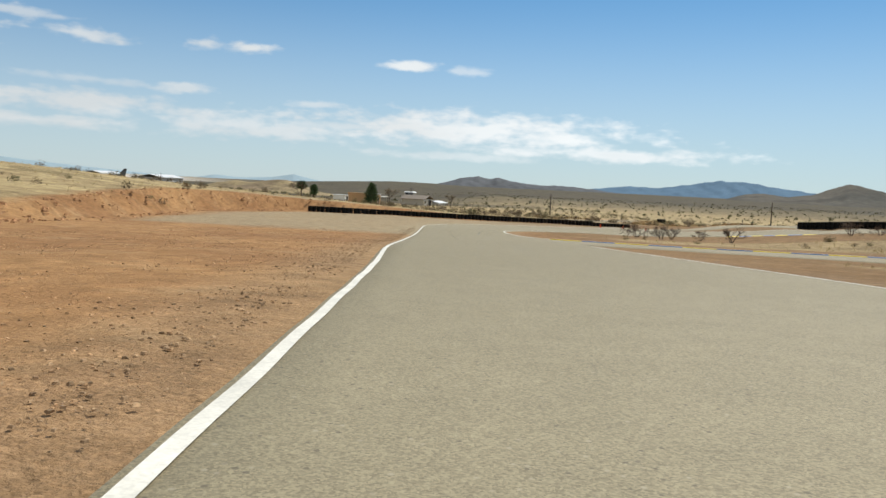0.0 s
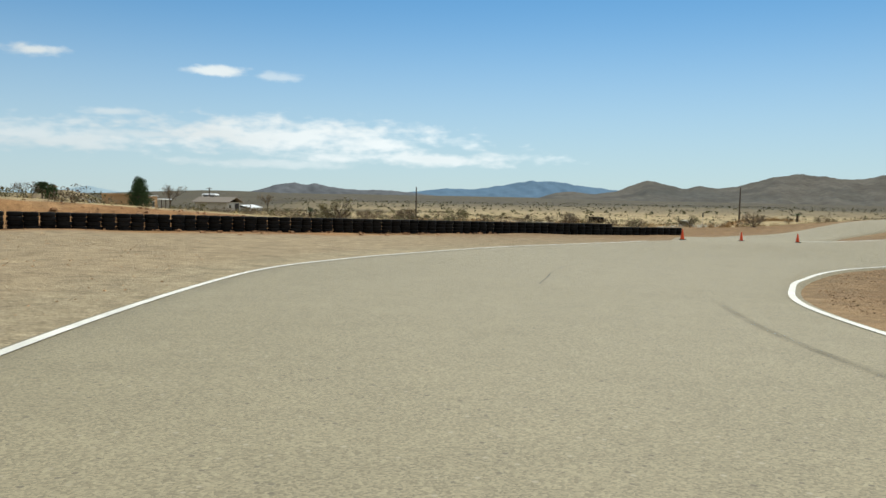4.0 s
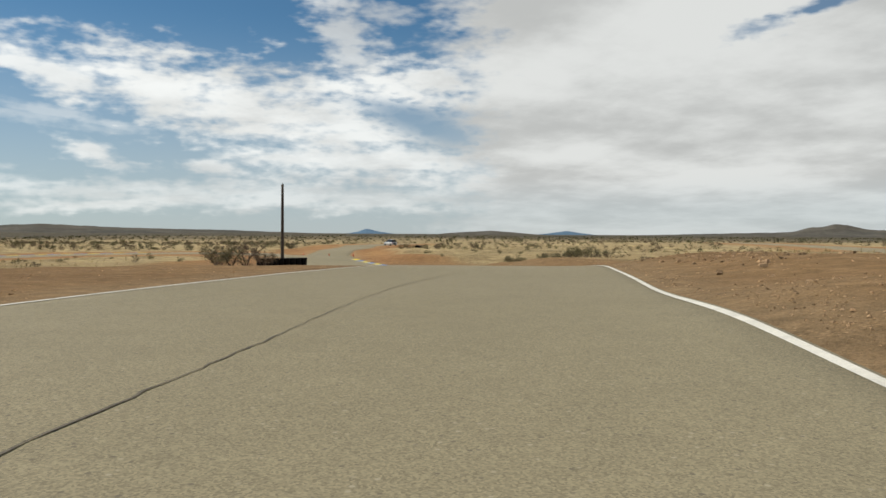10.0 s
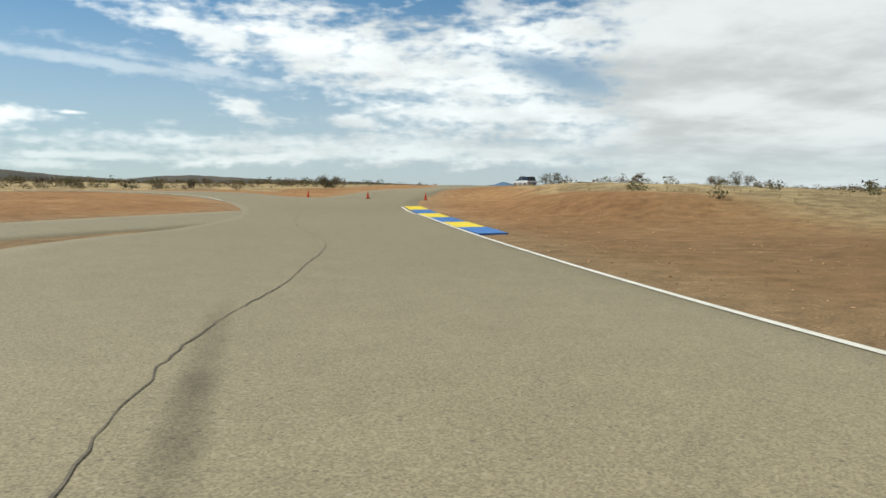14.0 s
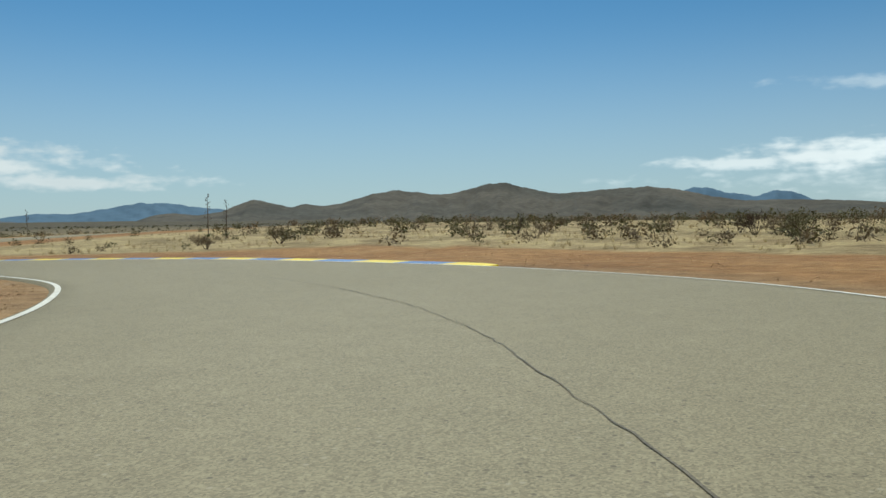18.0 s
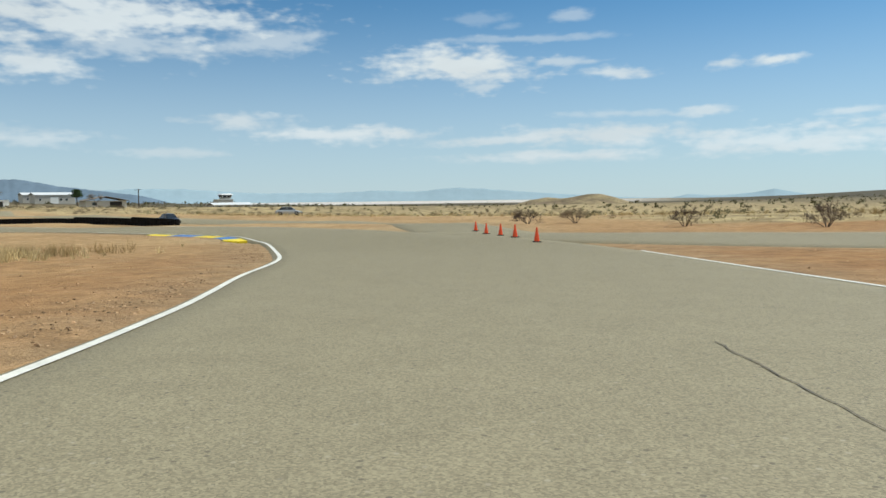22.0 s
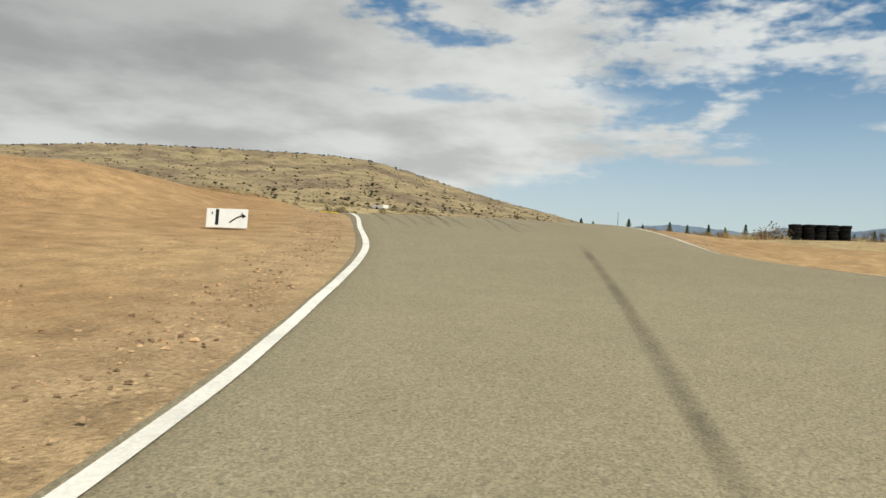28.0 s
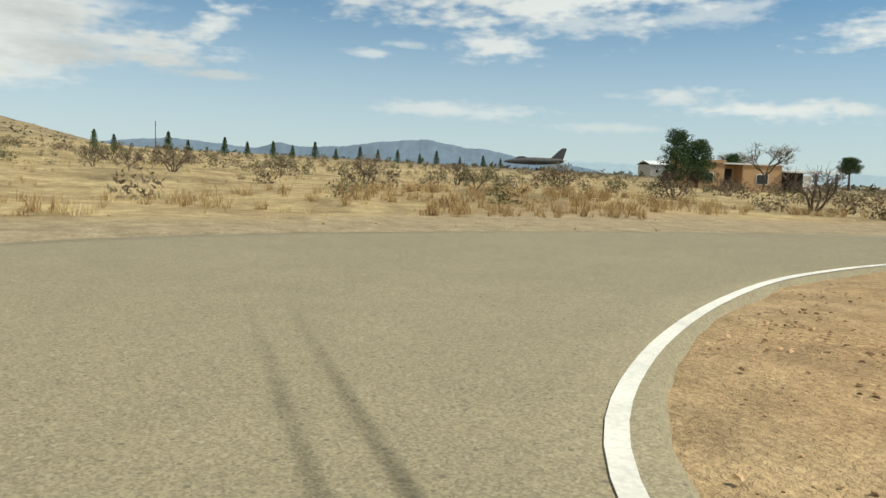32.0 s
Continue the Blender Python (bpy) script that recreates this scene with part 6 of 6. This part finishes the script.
BUSHES = {
    "twig": [(-51.4, -97.0, 1.9), (-126.5, -169.6, 1.5), (-23.4, -93.2, 1.7), (-27, -91, 1.5), (-31, -92.5, 1.3), (-54.6, -96.2, 1.3), (-123, -93.8, 1.6), (-128.0, -95, 1.2), (-267, -73.4, 1.6), (-276, -112, 1.4), (-261, -90, 1.0), (-193, -201, 1.1), (-206, -197.5, 1.2), (-214, -195.8, 1.4), (-33, -152, 1.1), (-43.5, -146.5, 1.2), (-9.1, -208.6, 1.4), (-5.8, -171.8, 0.8), (-8.8, -170.2, 0.9), (-188, -42, 1.5), (-179, -37, 1.3)],
    "mesquite": [(-25.5, -90, 1.8), (-33, -88, 1.8), (-23.8, -200.4, 1.9), (-19, -196.5, 1.5), (-176.3, -44.4, 2.0), (-245, -199, 1.5), (-12, -188, 1.2)],
    "olive": [(-128.8, -170.4, 2.0), (-130.5, -169.2, 1.5), (-164.2, -52.1, 1.2), (-156.8, -53.8, 1.5), (-156.9, -52.2, 1.8), (-154.5, -52.4, 1.5), (-165.1, -49.9, 1.1), (-121, -95.5, 1.3), (-119.5, -94.8, 1.0), (-176.9, -52.7, 1.6), (-179.4, -52, 1.3), (-178.2, -47.2, 1.7), (-194.8, -32.7, 1.8), (-190.4, -28.9, 1.5), (-232, -54.5, 1.3), (-230, -37.6, 1.5), (-262, -74.3, 1.7), (-270.4, -106.5, 1.4), (-272.5, -128.3, 1.5), (-258.9, -138.6, 1.3), (-244, -199.5, 1.3), (-101.3, -168.2, 0.9), (-41.2, -141.8, 1.4), (-18.6, -145.2, 1.5), (21.6, -169.9, 1.7), (-4.6, -118.4, 1.4), (-20.3, -185.4, 1.0), (-82, -150, 1.1), (-71.3, -158, 0.9), (2, -181, 1.3), (8, -160, 1.5)],
    "dull": [(-24, -139.9, 1.1), (-26.6, -136.4, 1.3), (-42.2, -132.9, 1.3), (-50.4, -126.6, 0.9), (-13.6, -144, 1.2), (-125.5, -92.4, 1.0), (-226.3, -48.5, 1.0), (-237.2, -36.3, 1.3), (-276.3, -110.7, 1.1), (-261.8, -144, 1.2), (-254.2, -140.3, 0.9), (-256.3, -147.5, 0.9), (-268.9, -122.7, 1.0), (-196.3, -202.1, 1.1), (-219.6, -195.1, 1.1), (-186.1, -210.8, 1.1), (-105.8, -165.3, 0.7), (-40.9, -152.4, 1.2), (-30.3, -151.3, 1.3), (-29.4, -157.1, 1.2), (-33.9, -154.9, 1.2), (-20.6, -180.5, 1.3), (-16, -192, 1.4), (-10.8, -173.8, 1.3), (-270.4, -73.8, 1.1), (-283.3, -92, 1.1)],
}
for kind, spots in BUSHES.items():
    for k, (bx, by, bh) in enumerate(spots):
        if cover(np.array([bx]), np.array([by]))[0] < -0.8:
            set_bush(kind, bx, by, bh, 41.0 * k + 13)


# ---- century plants with dead flower stalks, yuccas ----
def agave(seed):
    r = np.random.default_rng(seed)
    ob = thing("century_plant", "century plant with tall dead flower stalk", "agave")
    part("stalk", Geo().tube((0, 0, 0), (0.05, 0, 2.2), 0.05, 0.04, 7, False).tube((0.05, 0, 2.2), (0.08, 0.03, 4.3), 0.04, 0.012, 7), twig, ob, "dry brown stalk")
    g = Geo()
    for k in range(26):
        z = 1.7 + 2.55 * k / 26
        a = r.uniform(0, 6.28)
        l = 0.36 * (1 - 0.55 * k / 26) * r.uniform(0.7, 1.15)
        tip = np.array([0.06 + l * math.cos(a), l * math.sin(a), z + 0.14])
        g.tube((0.06, 0.02, z), tip, 0.012, 0.009, 4, False)
        leaf_cloud(g, tip, 0.085, 12, 0.05, r, 0.6)
    part("flower_head", g, twig, ob, "dark clustered seed pods")
    g = Geo()
    for k in range(22):
        a = 6.283 * k / 22 + r.uniform(-0.1, 0.1)
        l, up = r.uniform(0.4, 0.6), r.uniform(0.15, 0.55)
        c, s = math.cos(a), math.sin(a)
        g.add([(-0.05 * s, 0.05 * c, 0.02), (0.05 * s, -0.05 * c, 0.02), (c * l * 0.6 + 0.04 * s, s * l * 0.6 - 0.04 * c, up * 0.7), (c * l * 0.6 - 0.04 * s, s * l * 0.6 + 0.04 * c, up * 0.7), (c * l, s * l, up), (c * l * 0.6, s * l * 0.6, up * 0.7 - 0.05)], [(0, 1, 2, 3), (3, 2, 4), (2, 5, 4), (5, 3, 4)])
    part("rosette", g, yucca_green, ob, "grey-green leaf rosette")
    return ob


AGAVES = [agave(1), agave(2)]
for k, (ax, ay, s) in enumerate(((-89.5, -74.9, 1.1), (-263.1, -162.6, 1.0), (-264.3, -161.0, 0.85), (-244.9, -220.1, 1.15), (-246.0, -221.0, 1.0), (-256.2, -214.3, 0.95))):
    plant(AGAVES[k % 2], at(ax, ay, 67.0 * k) @ Matrix.Scale(s, 4))


def yucca(seed):
    r = np.random.default_rng(seed)
    ob = thing("yucca", "spiky green yucca on dry grass", "yucca")
    part("trunk", Geo().tube((0, 0, -0.05), (0.02, 0, 0.6), 0.12, 0.1, 8), bark, ob)
    g = Geo()
    for k in range(90):
        d = r.normal(0, 1, 3)
        d[2] = abs(d[2]) * 0.9 - 0.25
        d /= np.linalg.norm(d)
        u = np.cross(d, (0.2, 0.1, 1.0))
        u *= 0.02 / np.linalg.norm(u)
        c = np.array([0.02, 0, 0.62])
        g.add([c - u, c + u, c + d * 0.3 + u * 0.8, c + d * 0.52, c + d * 0.3 - u * 0.8], [(0, 1, 2, 3, 4)])
    part("leaf_head", g, yucca_green, ob)
    return ob


YUCCA = yucca(5)
for k, (ax, ay, s) in enumerate(((-105.8, -163.0, 1.7), (-109.5, -160.5, 1.1), (-60, -150, 1.1), (-5, -150, 1.3))):
    plant(YUCCA, at(ax, ay, 50.0 * k) @ Matrix.Scale(s, 4))


# ---- trees ----
def conifer(seed, h):
    r = np.random.default_rng(seed)
    ob = thing("small_conifer", "small dark green conical conifer in a row", "conifer", group="row of young conifers")
    part("trunk", Geo().tube((0, 0, -0.1), (0, 0, h * 0.9), 0.07, 0.02, 7), bark, ob)
    g = Geo()
    for k in range(34):
        f = (k + 0.5) / 34
        rad = (0.3 * h) * (1 - f) ** 0.8 * min(1, 0.55 + f * 4) * r.uniform(0.75, 1.2)
        a = k * 2.4
        leaf_cloud(g, (rad * 0.55 * math.cos(a), rad * 0.55 * math.sin(a), h * (0.08 + 0.9 * f)), 0.14 * h * (1.15 - 0.75 * f), 46, 0.13, r, 0.85)
    part("crown", g, needle, ob)
    return ob


CONIFERS = [conifer(s, 3.0) for s in (31, 32, 33)]
row = [(69, -166), (70.5, -168.5), (76, -176), (79, -179), (83, -185), (86, -189), (90, -194), (93, -198), (97, -203), (101, -208), (105, -214), (109, -219), (114, -225), (119, -232), (124, -238), (131, -247), (139, -257), (145, -265)]
for k, (tx, ty) in enumerate(row):
    plant(CONIFERS[k % 3], at(tx, ty, 77.0 * k) @ Matrix.Scale((0.95, 0.8, 1.1, 0.75, 1.0, 0.85)[k % 6], 4))


def pine(name, label, seed, h, wide, flat=0.8, low=0.2):
    r = np.random.default_rng(seed)
    ob = thing(name, label, "tree")
    g, c = Geo(), Geo()
    g.tube((0, 0, -0.2), (0.1, 0, h * 0.45), 0.24, 0.17, 9, False).tube((0.1, 0, h * 0.45), (0, 0.1, h * 0.93), 0.17, 0.04, 8)
    for k in range(26):
        f = low + (0.97 - low) * (k + r.uniform(0, 1)) / 26
        a = k * 2.4 + r.uniform(-0.4, 0.4)
        l = wide * (1.05 - 0.75 * (f - low) / (1 - low)) * r.uniform(0.6, 1.1)
        tip = np.array([l * math.cos(a), l * math.sin(a), h * f + l * 0.18])
        g.tube((0.05, 0, h * f * 0.96), tip, 0.07, 0.02, 5, False)
        for q in (0.5, 0.75, 1.0):
            leaf_cloud(c, np.array([0.05, 0, h * f]) * (1 - q) + tip * q + r.normal(0, 0.12, 3), 0.66 * r.uniform(0.8, 1.2), 150, 0.13, r, flat)
    part("trunk", g, bark, ob, smooth=True)
    part("crown", c, needle, ob)
    return ob


pine("pine_tree", "dense dark green pine beside the adobe house", 41, 6.4, 2.3, 0.9, 0.12).matrix_world = at(22.0, -228.6, 20)
pine("pine_tree", "wide leaning green pine beside the adobe house", 42, 5.4, 2.6, 0.8, 0.14).matrix_world = at(22.6, -232.0, 80)
pine("pine_tree", "spreading flat-topped pine with clear trunk", 43, 6.0, 2.6, 0.55, 0.5).matrix_world = at(55, -293, 0)
pine("pine_tree", "small round dark tree behind the house", 44, 4.6, 1.5, 0.9, 0.35).matrix_world = at(44, -256, 0)


def bare_tree(seed, h):
    r = np.random.default_rng(seed)
    ob = thing("bare_tree", "leafless winter tree with fine pale twigs", "tree")
    g, tips = Geo(), []
    branches(g, r, (0, 0, -0.1), (0, 0, 1), h * 0.38, 0.16, 5, tips, 0.42, 3)
    part("trunk", g, bark, ob)
    c = Geo()
    for p in tips[::2]:
        for k in range(4):
            c.tube(p, p + r.normal(0, 0.3, 3), 0.012, 0.006, 3, False)
    part("brush", c, leaf_dull, ob, "fine pale brown twigs")
    return ob


BARE = bare_tree(51, 5.0)
for k, (tx, ty, s) in enumerate(((17.4, -236.8, 1.0), (50, -262, 1.0), (-2, -270, 0.8))):
    plant(BARE, at(tx, ty, 90.0 * k) @ Matrix.Scale(s, 4))

# ---- scrub of the plain, grass and stones ----
sr = np.random.default_rng(23)


def scatter(n, x0, x1, y0, y1):
    return sr.uniform((x0, y0), (x1, y1), (n, 2))


def keep_by(p, chance):
    return p[sr.uniform(0, 1, len(p)) < chance]


def scrub_stuff(name, label, p, size, mat, leaves, leaf):
    z = terrain(p[:, 0], p[:, 1])
    tv, tf = [], []
    n = len(p)
    s = sr.uniform(size[0], size[1], n)
    d = sr.normal(0, 1, (n, leaves, 3))
    d /= np.linalg.norm(d, axis=2, keepdims=True)
    c = d * sr.uniform(0.08, 1, (n, leaves, 1)) ** 0.6 * s[:, None, None] * np.array([0.72, 0.72, 0.5])
    c[..., 2] = np.abs(c[..., 2] + 0.3 * s[:, None])
    a = sr.normal(0, 1, (n, leaves, 3)) * leaf * s[:, None, None]
    b = sr.normal(0, 1, (n, leaves, 3)) * leaf * s[:, None, None]
    base = np.concatenate([p, z[:, None]], 1)[:, None] + c
    v = np.stack([base - a, base + b, base + a], 2).reshape(-1, 3)
    me = bpy.data.meshes.new(name)
    me.from_pydata(v.tolist(), [], np.arange(len(v)).reshape(-1, 3).tolist())
    me.materials.append(mat)
    tagged(new(name, me), label, "scrub", kind="stuff")


def grass_stuff(name, label, p, h, blades, mat, wide=0.006):
    z = surface(p[:, 0], p[:, 1])
    n = len(p)
    s = sr.uniform(h[0], h[1], n)[:, None, None]
    root = np.zeros((n, blades, 3))
    root[..., :2] = sr.normal(0, 0.09, (n, blades, 2)) * (s * 2.2)
    root[..., 2] = -0.03
    tip = root + sr.normal(0, 0.34, (n, blades, 3)) * s
    tip[..., 2] = (s * sr.uniform(0.6, 1.1, (n, blades, 1)))[..., 0]
    u = sr.normal(0, 1, (n, blades, 3))
    u[..., 2] = 0
    u *= wide / np.linalg.norm(u, axis=2, keepdims=True) * (0.6 + 1.6 * s)
    base = np.concatenate([p, z[:, None]], 1)[:, None]
    v = (np.stack([root - u, root + u, tip], 2) + base[:, :, None]).reshape(-1, 3)
    me = bpy.data.meshes.new(name)
    me.from_pydata(v.tolist(), [], np.arange(len(v)).reshape(-1, 3).tolist())
    me.materials.append(mat)
    tagged(new(name, me), label, "grass", kind="stuff")


def clear(p, gap=1.5):
    return p[cover(p[:, 0], p[:, 1]) < -gap]


p = clear(scatter(4600, -420, 160, -420, 120), 7)
p = keep_by(p, 0.04 + 0.96 * grass_cover(p[:, 0], p[:, 1]))
half = len(p) // 2
scrub_stuff("desert_scrub", "low olive desert scrub over the plain", p[:half], (0.4, 1.05), leaf_green, 130, 0.06)
scrub_stuff("desert_scrub", "low dull brown scrub over the plain", p[half:], (0.35, 1.0), leaf_dull, 130, 0.06)
p = clear(np.vstack([scatter(1500, -760, -160, -230, 260), scatter(420, -345, -262, -190, -70), scatter(260, -330, -215, -235, -192)]), 9)
p = p[np.hypot(p[:, 0] + 125, p[:, 1] + 110) > 120]
scrub_stuff("thorn_scrub", "dark thorn scrub scattered over the western plain", p[::2], (0.6, 1.6), leaf_green, 90, 0.065)
scrub_stuff("thorn_scrub", "grey-brown thorn scrub scattered over the western plain", p[1::2], (0.6, 1.5), leaf_dull, 90, 0.065)
p = clear(np.vstack([scatter(700, -340, -60, -330, -238), scatter(200, -300, -212, -236, -196)]), 6)
scrub_stuff("thorn_scrub", "olive thorn scrub in a belt beyond the pits", p[::2], (0.4, 1.0), leaf_green, 110, 0.06)
scrub_stuff("thorn_scrub", "grey-brown thorn scrub in a belt beyond the pits", p[1::2], (0.4, 1.0), leaf_dull, 110, 0.06)
p = clear(scatter(5200, -290, -95, -252, -205), 5)
p = p[(p[:, 1] < -222 - 9 * cloudy(p[:, 0], p[:, 1], 12, 3.0)) | (p[:, 0] < -212)]
grass_stuff("dry_grass", "pale straw-coloured grass beyond the pits", p, (0.2, 0.55), 18, straw, 0.008)
p = clear(scatter(760, -75, 70, -260, -105), 9)
p = p[(p[:, 0] > -60) | (p[:, 1] > -150)]
p = keep_by(p, 0.35 + 0.65 * (cloudy(p[:, 0], p[:, 1], 9, 9.0) > 0.5))
scrub_stuff("brushwood", "dense grey-brown leafless brush east of the track", p[::2], (0.5, 1.35), leaf_dull, 150, 0.05)
scrub_stuff("brushwood", "olive and straw brush east of the track", p[1::2], (0.4, 1.1), leaf_green, 130, 0.05)
p = clear(scatter(9000, -1100, 900, -1300, 900), 40)
p = p[np.hypot(p[:, 0] + 125, p[:, 1] + 110) > 260]
scrub_stuff("far_scrub", "dark distant scrub over the desert plain", p, (0.7, 1.7), leaf_green, 9, 0.3)
p = clear(scatter(42000, -300, 60, -270, 30), 2)
g0 = grass_cover(p[:, 0], p[:, 1]) * (0.25 + 0.75 * (cloudy(p[:, 0], p[:, 1], 5, 4.0) > 0.46))
p = keep_by(p, g0)
grass_stuff("dry_grass", "pale dry desert grass tufts", p, (0.12, 0.36), 16, straw, 0.0055)
p = clear(np.array([(-69.5, -89.5)]) + sr.normal(0, 1, (260, 2)) * (1.0, 4.0), 1.6)
grass_stuff("dry_grass", "pale dry grass tufts round a tyre wall", p, (0.06, 0.22), 18, straw, 0.004)
p = clear(scatter(26000, -66, 25, -212, -136), 4.5)
away = -cover(p[:, 0], p[:, 1])
p = p[(away < 10 + 4 * cloudy(p[:, 0], p[:, 1], 4, 1.0)) & (p[:, 0] > -62) & (cloudy(p[:, 0], p[:, 1], 3.2, 8.0) > 0.36)]
rust = sr.uniform(0, 1, len(p)) < 0.25 + 0.7 * ease(-12, -34, p[:, 0]) * (cloudy(p[:, 0], p[:, 1], 6, 2.5) > 0.35)
grass_stuff("tall_dry_grass", "tall rust-coloured dry grass along the gravel edge", p[rust], (0.22, 0.5), 24, straw_orange, 0.007)
grass_stuff("tall_dry_grass", "tall straw-coloured dry grass along the gravel edge", p[~rust][::2], (0.18, 0.42), 20, straw, 0.006)
# pale stands of grass inside the bends
for gx, gy, rx, ry, n in ((-195.5, -162.0, 1.6, 2.6, 420), (-131, -173.6, 6.0, 1.4, 520), (-106, -168.0, 2.6, 2.2, 520), (-113.5, -173.0, 2.5, 1.2, 220), (-128.3, -171.5, 2.0, 1.5, 220), (-61.5, -92.2, 2.0, 1.4, 200), (-75.5, -84.0, 3.0, 1.6, 260)):
    p = clear(np.array([(gx, gy)]) + sr.normal(0, 1, (n, 2)) * (rx, ry), 1.2)
    grass_stuff("dry_grass", "dense stand of pale dry grass", p, (0.2, 0.5), 18, straw, 0.006)


def stones_stuff(name, label, p, size, mat):
    z = surface(p[:, 0], p[:, 1])
    n = len(p)
    s = size[0] + (size[1] - size[0]) * sr.uniform(0, 1, n) ** 3
    cube = np.array([(-1, -1, -1), (1, -1, -1), (1, 1, -1), (-1, 1, -1), (-0.6, -0.7, 0.8), (0.7, -0.6, 0.7), (0.6, 0.7, 0.9), (-0.7, 0.6, 0.6)]) * 0.5
    v = (cube[None] + sr.normal(0, 0.12, (n, 8, 3))) * s[:, None, None] * np.array([1, 0.8, 0.42])
    a = sr.uniform(0, 6.28, n)
    c, q = np.cos(a)[:, None], np.sin(a)[:, None]
    v = np.stack([v[..., 0] * c - v[..., 1] * q, v[..., 0] * q + v[..., 1] * c, v[..., 2]], -1)
    v = v + np.concatenate([p, z[:, None] - 0.03 + 0.2 * s[:, None]], 1)[:, None]
    faces = np.array([(4, 5, 6, 7), (0, 1, 5, 4), (1, 2, 6, 5), (2, 3, 7, 6), (3, 0, 4, 7)])
    f = (faces[None] + 8 * np.arange(n)[:, None, None]).reshape(-1, 4)
    me = bpy.data.meshes.new(name)
    me.from_pydata(v.reshape(-1, 3).tolist(), [], f.tolist())
    me.materials.append(mat)
    tagged(new(name, me), label, "stones", kind="stuff")


p = clear(np.vstack([scatter(16000, 1, 15, -60, -2), scatter(9000, 1, 22, -105, -40)]), 0.6)
stones_stuff("loose_stones", "loose reddish stones and gravel beside the track", p, (0.012, 0.05), stone)
p = clear(scatter(150000, -275, -30, -215, -55), 0.5)
p = p[cover(p[:, 0], p[:, 1]) > -9]
p = keep_by(p, 0.35 + 0.65 * (cloudy(p[:, 0], p[:, 1], 7, 3.0) > 0.5))
stones_stuff("loose_stones", "loose pale stones on the bare track shoulder", p, (0.016, 0.065), stone)
for line, side in ((LEFT_A[2:11], 1), (LEFT_B[12:22], 1), (LEFT_C[2:], 1), (LEFT_D[:22], 1), (RIGHT_B[7:], -1), (RIGHT_C[2:17], -1), (RIGHT_E[10:22], -1)):
    p = np.repeat(even(line, 0.25), 22, axis=0)
    t = np.gradient(even(line, 0.25), axis=0)
    t = np.repeat(t / np.linalg.norm(t, axis=1, keepdims=True), 22, axis=0)
    away = 0.45 + np.abs(sr.normal(0, 0.75, len(p)))
    p = p + np.stack([-t[:, 1], t[:, 0]], 1) * side * away[:, None] + sr.normal(0, 0.15, p.shape)
    p = keep_by(p, 0.25 + 0.75 * (cloudy(p[:, 0], p[:, 1], 1.7, 6.0) > 0.48))
    stones_stuff("edge_gravel", "brown gravel and small stones thrown up along the track edge", clear(p, 0.35), (0.01, 0.05), edge_stone)
p = clear(np.vstack([scatter(2600, -112, -72, -88, -66), scatter(900, -150, -112, -64, -56)]), 1.6)
p = keep_by(p, 0.15 + 0.85 * (cloudy(p[:, 0], p[:, 1], 2.5, 2.2) > 0.5))
stones_stuff("bank_stones", "pale broken stones over the brown bank beside the track", p, (0.03, 0.2), edge_stone)
p = np.repeat(BANK_LINE[:, :2], 34, axis=0) + sr.normal(0, 1.1, (len(BANK_LINE) * 34, 2))
stones_stuff("bank_clods", "crumbled red clods and stones along the cut bank", p, (0.05, 0.3), clod)
